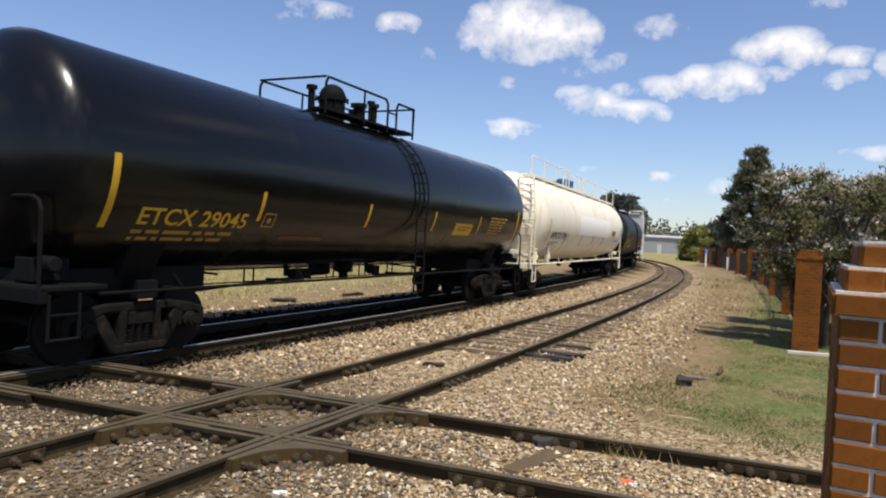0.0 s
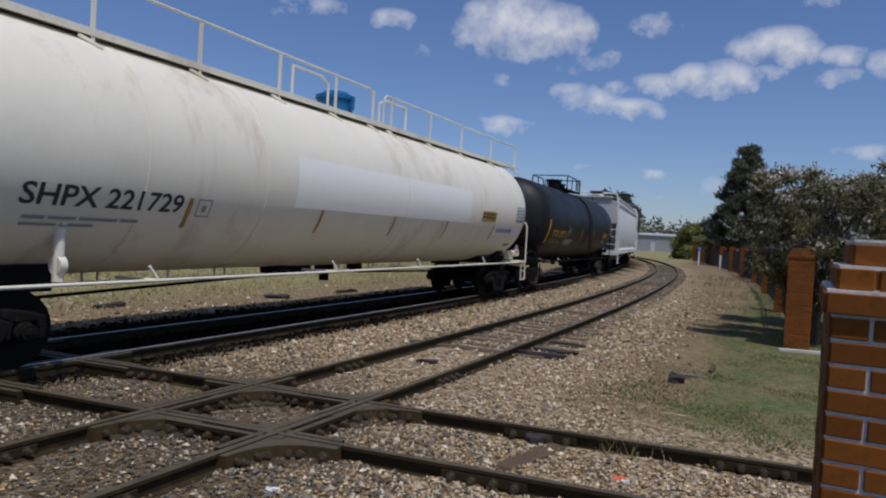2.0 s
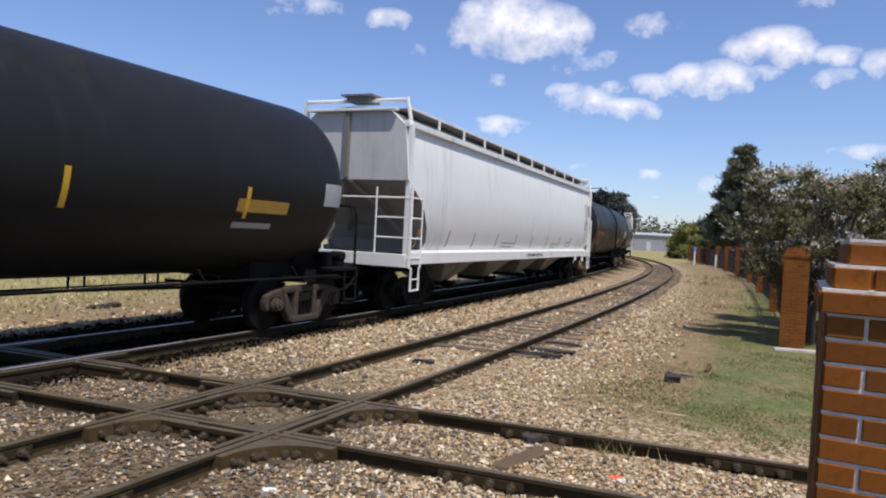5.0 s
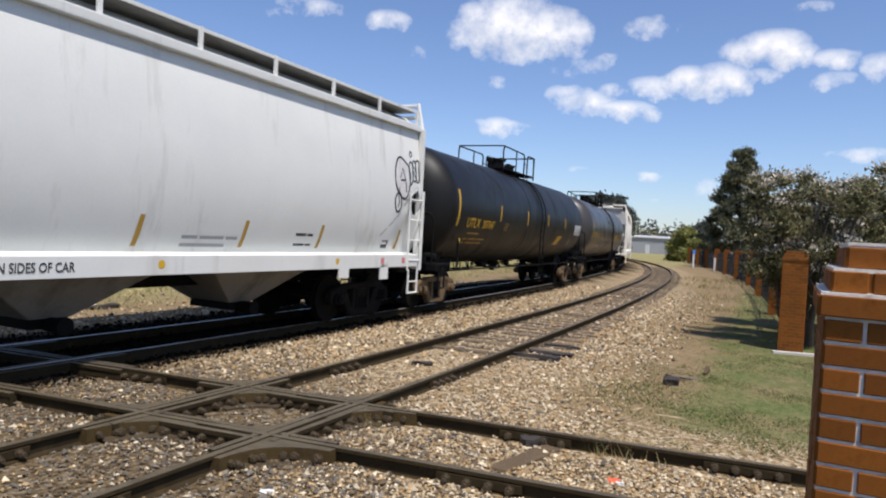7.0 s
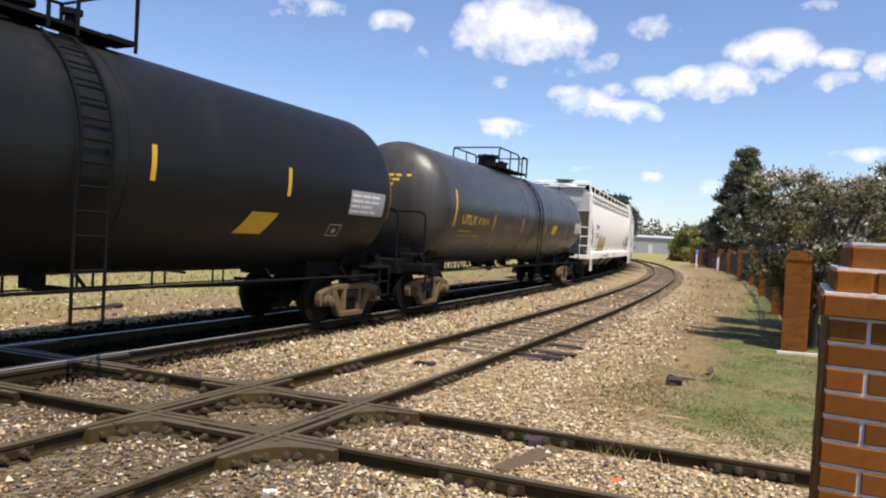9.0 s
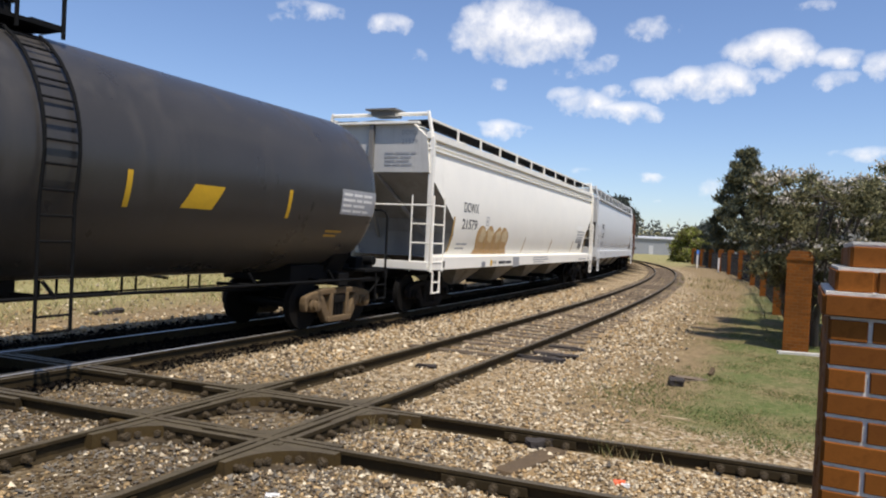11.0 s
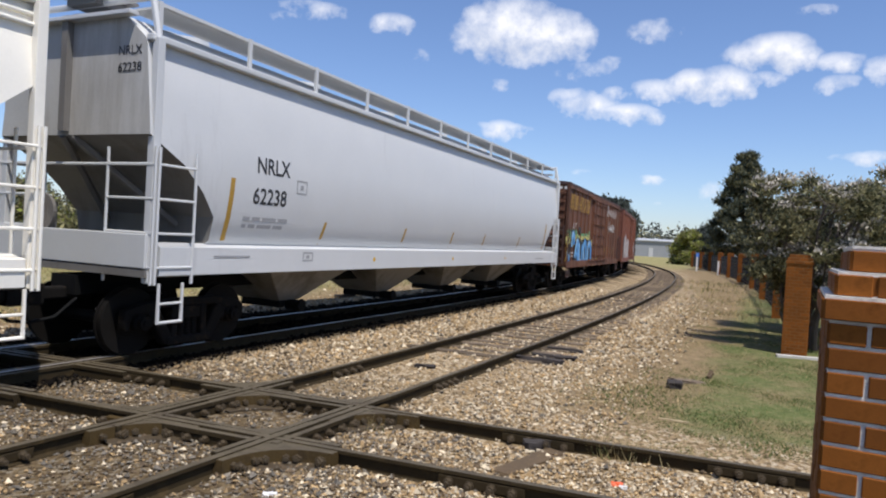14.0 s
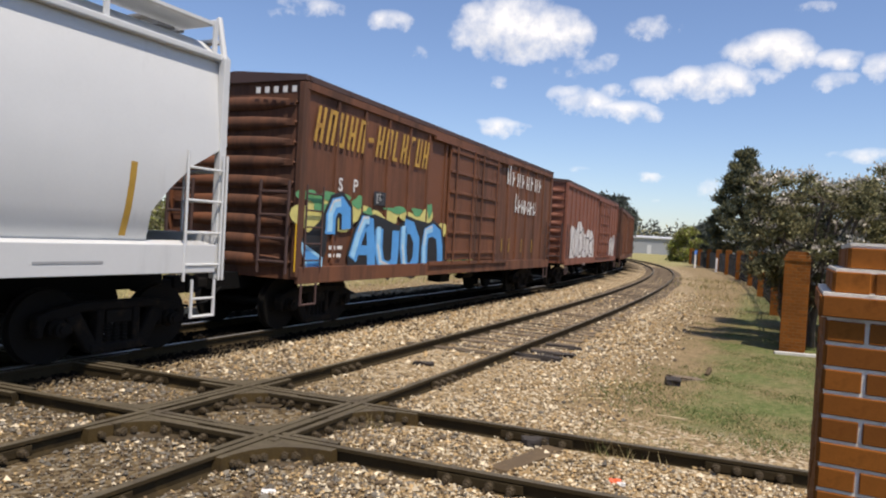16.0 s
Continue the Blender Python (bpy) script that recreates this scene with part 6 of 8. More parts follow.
    # roof hatches along the ridge
    for i in range(6):
        bm = bmesh.new()
        x = (-1 + 2 * (i + 0.5) / 6) * (body_half - 0.4)
        drum(bm, (x, 0, top + 0.08), 0.38, 0.2, "z", 20)
        box(bm, (x, 0, top + 0.2), (0.9, 0.1, 0.05))
        part("roof_hatch", bm, white, car)
    # outlets
    m = spec.get("bays", 4)
    for i in range(m):
        x = (-1 + 2 * (i + 0.5) / m) * (pivot - 1.3)
        bm = bmesh.new()
        a, b = (pivot - 1.3) / m * 0.92, 0.30
        lo = [bm.verts.new((x + sx * b, sy * 0.5, 0.52)) for sx, sy in ((-1, -1), (1, -1), (1, 1), (-1, 1))]
        hi = [bm.verts.new((x + sx * a, sy * 1.28, 1.42)) for sx, sy in ((-1, -1), (1, -1), (1, 1), (-1, 1))]
        for k in range(4):
            bm.faces.new((lo[k], lo[(k + 1) % 4], hi[(k + 1) % 4], hi[k]))
        bm.faces.new(lo), bm.faces.new(hi)
        # bay colour carries grime and the shade beneath the car
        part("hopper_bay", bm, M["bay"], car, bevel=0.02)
        bm = bmesh.new()
        box(bm, (x, 0, 0.45), (0.56, 0.95, 0.14))
        drum(bm, (x, -0.62, 0.44), 0.10, 0.35, "y", 14)
        drum(bm, (x, -0.8, 0.44), 0.13, 0.05, "y", 14)
        part("outlet_gate", bm, M["under"], car, bevel=0.012)
    bm = bmesh.new()
    box(bm, (0, 0, 0.98), (2 * half - 1.2, 0.5, 0.28))
    part("centre_sill", bm, M["under"], car)
    for q in (-1, 1):
        b, ws = truck(car, q * pivot, M[spec.get("frames", "truck")])
        trucks.append(b)
        sets += ws
        coupler(car, q * half, q)
        xe = q * (body_half - 0.1)
        # end frame: posts, cross beams, slope sheet stays
        bm = bmesh.new()
        for side in (-1, 1):
            box(bm, (xe, side * (w - 0.04), (1.1 + eave) / 2), (0.12, 0.12, eave - 1.1))
            rod(bm, (xe, side * (w - 0.04), eave - 0.05), (xe, side * (w - 0.2), top + 0.2), 0.05)
        rod(bm, (xe, -w + 0.2, top + 0.14), (xe, w - 0.2, top + 0.14), 0.05)
        part("end_frame", bm, white, car, bevel=0.01)
        # stiffeners: one down the upright sheet, two splayed down the slope sheet
        bm = bmesh.new()
        box(bm, (q * (body_half + 0.05), 0.1, (knee + top) / 2), (0.1, 0.12, top - knee - 0.1))
        for side in (-1, 1):
            foot = q * (end_x(1.9) - 0.02)
            rod(bm, (q * (body_half - 0.02), 0.1 + side * 0.1, knee), (foot, side * 0.75, 1.9), 0.06)
        part("end_stiffener", bm, M["slope"], car)
        bm = bmesh.new()
        box(bm, (q * (body_half + 0.06), 0, top - 0.1), (0.16, 2 * w - 0.7, 0.06))
        part("roof_lip", bm, white, car, bevel=0.01)
        # the bent plate of the landing over the roof's end
        bm = bmesh.new()
        box(bm, (xe - q * 0.1, -0.15, top + 0.24), (0.7, 0.85, 0.04))
        box(bm, (xe - q * 0.1, -0.15, top + 0.16), (0.5, 0.6, 0.12))
        part("roof_landing", bm, M["slope"], car)
        z0, z1 = spec["end_panel"]
        bm = bmesh.new()
        box(bm, (xe - q * 0.35, 0, s0 + 0.03), (0.9, 2 * w, 0.1))
        box(bm, (xe - q * 0.95, 0, s0 + 0.10), (1.5, 2 * w - 0.5, 0.06))
        # deck in the slope's grey, the end's shade put into its colour
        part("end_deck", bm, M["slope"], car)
        bm = bmesh.new()
        box(bm, (xe + q * 0.06, 0, (z0 + z1) / 2), (0.1, 2 * w, z1 - z0))
        part("end_sill", bm, white, car, bevel=0.01)
        bm = bmesh.new()
        rod(bm, (xe + q * 0.05, -w, 2.7), (xe + q * 0.05, w, 2.7), 0.02)
        part("end_grab_bar", bm, white, car)
        bm = bmesh.new()
        drum(bm, (xe - q * 0.05, 0.75, 2.0), 0.28, 0.05, "x", 20)
        box(bm, (xe - q * 0.1, 0.75, 1.9), (0.16, 0.3, 0.5))
        part("hand_brake", bm, M["slope"], car)
        for side in (-1, 1):
            bm = bmesh.new()
            y = side * (w + 0.06)
            bm.free()
            ladder_part("corner_ladder", (xe - q * 0.02, y, 1.08), (xe - q * 0.02, y, 2.94), (-q * spec.get("ladder", 0.66), 0, 0), 4, 0.022, white, car)
            ladder_part("end_ladder", (xe + q * 0.05, y, 1.08), (xe + q * 0.05, y, 2.94), (0, -side * spec.get("end_ladder", 0.9), 0), 4, 0.022, white, car)
            bm = bmesh.new()
            pipe(bm, [(xe - q * 0.1, y, 1.1), (xe - q * 0.1, y, 0.56), (xe - q * 0.52, y, 0.56), (xe - q * 0.52, y, 1.1)], 0.022)
            rod(bm, (xe - q * 0.1, y, 0.82), (xe - q * 0.52, y, 0.82), 0.018)
            part("step", bm, white, car)
    return car, trucks, sets


def side_wing(car, on, x_end, slope, hole, white):
    """The plates that carry the side sheet to the rear end past the slope, with an oval opening."""
    cx, cz, rx, rz = hole
    zs, back = zip(*slope)
    for side in (-1, 1):
        bm = bmesh.new()
        rings = []
        for i in range(48):
            a = 2 * math.pi * i / 48
            dx, dz = math.cos(a), math.sin(a)
            k = 0.0
            while True:
                # outwards until the end post, the sill or the slope's edge
                x, z = cx + dx * k, cz + dz * k
                if x > x_end or z < zs[0] or z > zs[-1] + 0.05 or x < x_end - float(np.interp(z, zs, back)) - 0.05:
                    break
                k += 0.02
            a0, a1 = (cx + dx * rx, cz + dz * rz), (x, z)
            rings.append([bm.verts.new((on.on(u, v, d)[0], on.on(u, v, d)[1] * -side, v)) for (u, v), d in ((a0, 0.0), (a1, 0.0), (a0, -0.04))])
        for p, q in zip(rings, rings[1:] + rings[:1]):
            bm.faces.new((p[0], q[0], q[1], p[1]))
            bm.faces.new((p[0], p[2], q[2], q[0]))
        part("side_wing", bm, white, car, smooth=True)


def box_car(spec):
    """A boxcar: ribbed sides, a wide door with bars, corrugated ends, a roof with cross ribs."""
    pivot, half, bh = spec["pivot"], spec["half"], spec["body_half"]
    top, w = spec["top"], 1.52
    paint = M[spec["body"]]
    car = empty("box_car", label=spec["label"], category="boxcar", group="freight cars of the train")
    bm = bmesh.new()
    box(bm, (0, 0, (1.0 + top - 0.16) / 2), (2 * bh, 2 * w, top - 1.16))
    part("car_body", bm, paint, car)
    bm = bmesh.new()
    prism(bm, [(-w - 0.06, top - 0.22), (w + 0.06, top - 0.22), (w + 0.06, top - 0.12), (0, top), (-w - 0.06, top - 0.12)], -bh - 0.06, bh + 0.06, "x")
    for i in range(13):
        x = (-1 + 2 * i / 12) * (bh - 0.1)
        prism(bm, [(-w - 0.075, top - 0.13), (0, top + 0.03), (w + 0.075, top - 0.13), (w + 0.075, top - 0.2), (-w - 0.075, top - 0.2)], x - 0.04, x + 0.04, "x")
    part("roof", bm, M["roof_rust"], car)
    d0, d1 = spec["door"]
    for side in (-1, 1):
        y = side * w
        for i in range(17):
            x = (-1 + 2 * i / 16) * (bh - 0.08)
            if d0 - 0.1 < x < d1 + 0.1:
                continue
            bm = bmesh.new()
            box(bm, (x, y + side * 0.02, (1.25 + top - 0.3) / 2), (0.07, 0.06, top - 1.6))
            part("side_rib", bm, paint, car, bevel=0.01)
        bm = bmesh.new()
        box(bm, (0, y + side * 0.03, 1.08), (2 * bh, 0.08, 0.3))
        box(bm, (0, y + side * 0.03, top - 0.30), (2 * bh, 0.07, 0.14))
        part("side_sill", bm, paint, car, bevel=0.01)
        for a, b in ((d0, (d0 + d1) / 2), ((d0 + d1) / 2, d1)):
            bm = bmesh.new()
            box(bm, ((a + b) / 2, y + side * 0.05, (1.25 + top - 0.4) / 2), (b - a - 0.06, 0.06, top - 1.75))
            door = part("door", bm, paint, car, bevel=0.012)
            for k in range(6):
                bm = bmesh.new()
                box(bm, ((a + b) / 2, y + side * 0.1, 1.5 + k * (top - 2.1) / 5), (b - a - 0.12, 0.05, 0.08))
                part("door_rib", bm, paint, door, bevel=0.012)
            for x in (a + 0.35, b - 0.35):
                bm = bmesh.new()
                rod(bm, (x, y + side * 0.14, 1.2), (x, y + side * 0.14, top - 0.45), 0.025, 8)
                part("lock_bar", bm, paint, door)
        bm = bmesh.new()
        box(bm, ((d0 + d1) / 2, y + side * 0.09, 1.22), (d1 - d0 + 2.0, 0.06, 0.09))
        box(bm, ((d0 + d1) / 2, y + side * 0.09, top - 0.42), (d1 - d0 + 2.0, 0.06, 0.09))
        part("door_track", bm, paint, car)
    sets, trucks = [], []
    for q in (-1, 1):
        b, ws = truck(car, q * pivot, M["truck"])
        trucks.append(b)
        sets += ws
        coupler(car, q * half, q)
        bm = bmesh.new()
        for k in range(9):
            z = 1.3 + k * (top - 1.9) / 8
            m = Matrix.Translation((q * bh, 0, z)) @ Matrix.Diagonal((0.09, w - 0.06, 0.13, 1))
            bmesh.ops.create_uvsphere(bm, u_segments=24, v_segments=8, radius=1.0, matrix=m)
            box(bm, (q * bh, 0, z), (0.09, 2 * w - 0.3, 0.1))
        part("end_corrugation", bm, paint, car, smooth=True)
        for side in (-1, 1):
            bm = bmesh.new()
            box(bm, (q * bh, side * w, (1.0 + top - 0.2) / 2), (0.14, 0.12, top - 1.3))
            part("corner_post", bm, paint, car, bevel=0.015)
            bm = bmesh.new()
            x = q * (bh - 0.12)
            ladder_part("corner_ladder", (x, side * (w + 0.09), 1.2), (x, side * (w + 0.09), 2.7), (-q * 0.5, 0, 0), 5, 0.018, M["roof_rust"], car)
            ladder_part("end_ladder", (q * (bh + 0.16), side * (w - 0.1), 1.1), (q * (bh + 0.16), side * (w - 0.1), 2.75), (0, -side * 0.62, 0), 4, 0.03, M["roof_rust"], car)
            pipe(bm, [(x, side * (w + 0.05), 1.0), (x, side * (w + 0.05), 0.55), (x - q * 0.45, side * (w + 0.05), 0.55), (x - q * 0.45, side * (w + 0.05), 1.0)], 0.02)
            part("step", bm, M["roof_rust"], car)
    bm = bmesh.new()
    box(bm, (0, 0, 0.9), (2 * half - 1.0, 0.5, 0.3))
    for x in (-3.2, -1.0, 1.0, 3.2):
        box(bm, (x, 0, 0.95), (0.2, 2.8, 0.16))
    drum(bm, (1.9, -0.6, 0.8), 0.18, 0.8, "x", 14)
    box(bm, (-0.4, -0.8, 0.78), (0.6, 0.4, 0.3))
    part("underframe", bm, M["under"], car)
    return car, trucks, sets


def paint_shape(name, on, pts, mat, car, lift=0.0):
    """A flat patch of paint with any outline of (x, v)."""
    bm = bmesh.new()
    bm.faces.new([bm.verts.new((x, v, 0)) for x, v in pts])
    bmesh.ops.triangulate(bm, faces=bm.faces[:])
    if max(v for _, v in pts) - min(v for _, v in pts) > 0.3:
        bmesh.ops.subdivide_edges(bm, edges=bm.edges[:], cuts=3, use_grid_fill=True)
    for vt in bm.verts:
        vt.co = on.on(vt.co.x, vt.co.y, lift)
    return part(name, bm, mat, car)


def blob(cx, cy, rx, ry, seed=0, wob=0.12, n=28, turn=0.0):
    rnd = random.Random(seed)
    k = [(rnd.uniform(0, 6.28), rnd.uniform(0.3, 1) * wob) for _ in range(3)]
    out = []
    for i in range(n):
        a = 2 * math.pi * i / n
        q = 1 + sum(w * math.sin((j + 2) * a + p) for j, (p, w) in enumerate(k))
        x, y = rx * q * math.cos(a), ry * q * math.sin(a)
        out.append((cx + x * math.cos(turn) - y * math.sin(turn), cy + x * math.sin(turn) + y * math.cos(turn)))
    return out


def stroke(on, pts, width, mat, car, lift=0.004, name="graffiti"):
    """A sprayed line along points of (x, v)."""
    bm = bmesh.new()
    edge = []
    for i, (x, v) in enumerate(pts):
        (xa, va), (xb, vb) = pts[max(0, i - 1)], pts[min(len(pts) - 1, i + 1)]
        d = math.hypot(xb - xa, vb - va) or 1e-6
        nx, nv = -(vb - va) / d * width / 2, (xb - xa) / d * width / 2
        edge.append((bm.verts.new(on.on(x + nx, v + nv, lift)), bm.verts.new(on.on(x - nx, v - nv, lift))))
    for a, b in zip(edge, edge[1:]):
        bm.faces.new((a[0], a[1], b[1], b[0]))
    return part(name, bm, mat, car)


def placard(on, x, v, car, size=0.16):
    paint_shape("placard", on, [(x - size, v), (x, v - size), (x + size, v), (x, v + size)], M["white_ink"], car, 0.02)
    paint_shape("placard", on, [(x - size * 0.8, v), (x, v - size * 0.8), (x + size * 0.8, v), (x, v + size * 0.8)], M["red"], car, 0.023)
    paint_shape("placard", on, [(x - size * 0.7, v - 0.03), (x + size * 0.7, v - 0.03), (x + size * 0.7, v + 0.03), (x - size * 0.7, v + 0.03)], M["white_ink"], car, 0.026)


def frame_mark(on, x0, x1, v0, v1, mat, car):
    """A small square outline with a bar in it."""
    w = 0.025
    for a in ((x0, x1, v0, v0 + w), (x0, x1, v1 - w, v1), (x0, x0 + w, v0, v1), (x1 - w, x1, v0, v1), ((x0 * 0.65 + x1 * 0.35), (x0 * 0.35 + x1 * 0.65), v0 * 0.7 + v1 * 0.3, v0 * 0.35 + v1 * 0.65)):
        paint_rect("stencil", on, *a, mat, car)


# each car: where its middle stands along the main track at the start, and its build
TRAIN = []


def place_car(mid, made, pivot):
    TRAIN.append((mid, *made, pivot))
    return made[0]


def stripes(on, xs, v0, v1, car, mat="yellow", width=0.085, lean=0.0):
    for x in xs:
        paint_rect("stripe", on, x - width / 2, x + width / 2, v0, v1, M[mat], car, lean)


def fit_text(text, on, x0, x1, v0, size, mat, car):
    """Lettering stretched to run from x0 to x1."""
    return paint_text(text, on, x0, v0, size, mat, car, (x1 - x0) / lettering(text, size)[2])


def first_tank():
    spec = dict(pivot=6.54, half=8.95, r=1.61, zc=2.77, tank_half=8.5, body="gloss_tank", fittings=dome_top, dome_x=-0.05, deck_l=2.1, deck_r=1.55, tall=1.7, round_lid=True, frames="truck",
                label="glossy black tank car with yellow stripes and lettering")
    car = place_car(-5.82, tank_car(spec), spec["pivot"])
    on = Tank(spec, k=0.968, shift=-0.07)
    stripes(on, (-7.65, 7.72), -1.15, -0.1, car, width=0.11)
    stripes(on, (-4.75, -1.4, 1.7, 4.6), -0.9, -0.38, car)
    fit_text("ETCX 29045", on, -7.15, -5.0, -1.06, 0.29, M["yellow"], car)
    paint_bars(on, -7.15, -1.24, [[0.18, 0.24, 0.5, 0.18, 0.2, 0.3], [0.08, 0.2, 0.1, 0.42, 0.12, 0.16, 0.3]], 0.075, 0.075, M["dull_yellow"], car)
    frame_mark(on, -4.62, -4.32, -1.02, -0.74, M["dull_yellow"], car)
    paint_rect("orange_smear", on, -4.0, -2.7, -1.3, -1.2, M["box_brown"], car)
    paint_rect("notice_panel", on, 3.0, 4.15, -0.98, -0.62, M["yellow"], car)
    paint_bars(on, 3.2, -0.74, [[0.3, 0.5], [0.2, 0.4]], 0.03, 0.05, M["ink"], car)
    paint_bars(on, 5.35, -0.4, [[0.2, 0.3, 0.15, 0.3, 0.25], [0.3, 0.1, 0.4, 0.3], [0.2, 0.3, 0.15, 0.3], [0.4, 0.3, 0.3], [0.25, 0.2, 0.15, 0.4], [0.5, 0.3]], 0.05, 0.045, M["dull_yellow"], car)


def second_tank():
    spec = dict(pivot=8.5, half=10.7, r=1.68, zc=2.76, tank_half=9.85, bulge=0.95, rail_x=10.12, deck_rail=1.35, body="white_tank", dark="white_tank", rails="white_tank", fittings=long_walkway, dome_x=0.12,
                side_rail=1.07, props=(-6.0, -1.6, 2.0, 6.2), label="long white tank car with top walkway railing and rust stains", seams=(-6.4, -4.0, 0.8, 5.5))
    car = place_car(13.72, tank_car(spec), spec["pivot"])
    on = Tank(spec, k=0.915, shift=-0.1, mid=2.85)
    stripes(on, (-9.2, 10.7), -1.08, -0.1, car, width=0.11)
    stripes(on, (-6.0, -2.5, 0.5, 3.5, 7.1), -1.14, -0.62, car, "dull_yellow")
    fit_text("SHPX 221729", on, -8.72, -6.15, -0.86, 0.29, M["ink"], car)
    paint_bars(on, -8.6, -1.08, [[0.3, 0.4, 0.6, 0.3], [0.5, 0.5]], 0.05, 0.06, M["grey_ink"], car)
    frame_mark(on, -5.85, -5.55, -0.92, -0.62, M["grey_ink"], car)
    paint_rect("blanked_panel", on, -3.45, 4.95, -0.62, 0.29, M["patch"], car)
    paint_rect("notice_panel", on, 5.9, 7.1, -0.52, -0.22, M["dull_yellow"], car)
    paint_bars(on, 5.95, -0.32, [[0.5, 0.5], [0.3, 0.7]], 0.05, 0.05, M["ink"], car)
    paint_rect("data_plate", on, 9.05, 10.3, -0.46, 0.04, M["plate"], car)
    paint_bars(on, 9.1, -0.04, [[0.4, 0.3, 0.3], [0.3, 0.2, 0.3, 0.2], [0.3, 0.3, 0.3], [0.5, 0.3]], 0.045, 0.06, M["white_ink"], car)
    paint_rect("name_panel", on, 7.15, 9.7, -0.95, -0.63, M["panel_white"], car, lift=0.01)
    fit_text("BUTADIENE STABILIZED", on, 7.4, 8.85, -0.86, 0.15, M["ink"], car).location.y = -0.011
    paint_rect("stain", on, 8.9, 9.5, -1.45, -1.3, M["plate"], car)
    placard(Flat(-1.5), 8.75, 1.5, car, 0.2)
    head = Head(spec["r"], spec["zc"], spec["tank_half"], 0.95)
    fit_text("SHPX 221729", head, -0.3, 0.6, 0.22, 0.11, M["ink"], car)
    paint_bars(head, -0.15, 0.08, [[0.2, 0.3], [0.15, 0.2]], 0.045, 0.06, M["grey_ink"], car)
    paint_bars(head, 0.25, -0.45, [[0.4], [0.3, 0.1], [0.45], [0.3], [0.4]], 0.035, 0.04, M["grey_ink"], car)
    placard(head, 0.45, -1.1, car, 0.17)


def third_tank():
    spec = dict(pivot=7.37, half=9.25, r=1.63, zc=2.66, tank_half=8.30, bulge=0.9, rail_x=8.5, deck=1.15, deck_rail=1.25, ladder_x=0.3, body="grey_tank", fittings=dome_top, dome_x=0.1, deck_l=1.6, frames="truck_grey",
                label="matte black tank car with yellow lettering and scrawled graffiti")
    car = place_car(33.69, tank_car(spec), spec["pivot"])
    on = Tank(spec, k=1.017, shift=-0.2, mid=2.86)
    stripes(on, (-7.15, 8.2), -1.2, -0.2, car, width=0.11)
    stripes(on, (-3.62, -0.85, 2.15, 5.2), -0.9, -0.35, car)
    fit_text("ETCX", on, -6.45, -5.5, -0.87, 0.29, M["yellow"], car)
    fit_text("29512", on, -5.28, -4.3, -0.87, 0.29, M["yellow"], car)
    frame_mark(on, -4.12, -3.78, -0.92, -0.62, M["grey_ink"], car)
    paint_bars(on, -6.55, -1.08, [[0.16, 0.2, 0.1, 0.35, 0.12, 0.3, 0.25], [0.1, 0.16, 0.3, 0.35, 0.12, 0.3, 0.4]], 0.045, 0.09, M["dull_yellow"], car)
    rnd = random.Random(4)
    x = -4.0
    for k in range(10):
        # a grey scrawl of slanting strokes
        stroke(on, [(x, -1.35), (x + 0.12, -0.95 - 0.1 * (k % 2)), (x + 0.2, -1.3), (x + 0.3, -1.0)], 0.04, M["white_ink"], car)
        x += 0.15
    stroke(on, [(-3.62, -0.72), (-3.5, -0.48), (-3.4, -0.7), (-3.22, -0.45), (-3.15, -0.7)], 0.045, M["white_ink"], car)
    paint_rect("notice_panel", on, 5.0, 6.2, -0.78, -0.55, M["dull_yellow"], car)
    paint_rect("notice_panel", on, 5.0, 5.9, -1.1, -0.98, M["grey_ink"], car)
    paint_rect("data_plate", on, 7.15, 8.1, -0.55, -0.12, M["grey_ink"], car)
    head = Head(spec["r"], spec["zc"], spec["tank_half"], 0.9)
    fit_text("ETCX", head, -0.75, -0.45, 0.28, 0.12, M["dull_yellow"], car)
    fit_text("29512", head, -0.02, 0.5, 0.28, 0.12, M["dull_yellow"], car)
    paint_bars(head, -0.6, 0.08, [[0.2, 0.25, 0.2], [0.2, 0.3, 0.2]], 0.05, 0.05, M["dull_yellow"], car)
    paint_bars(head, -0.6, -0.6, [[0.5, 0.3], [0.7], [0.4, 0.2], [0.3]], 0.035, 0.04, M["rust_yellow"], car)
    placard(head, -0.4, -1.15, car, 0.18)


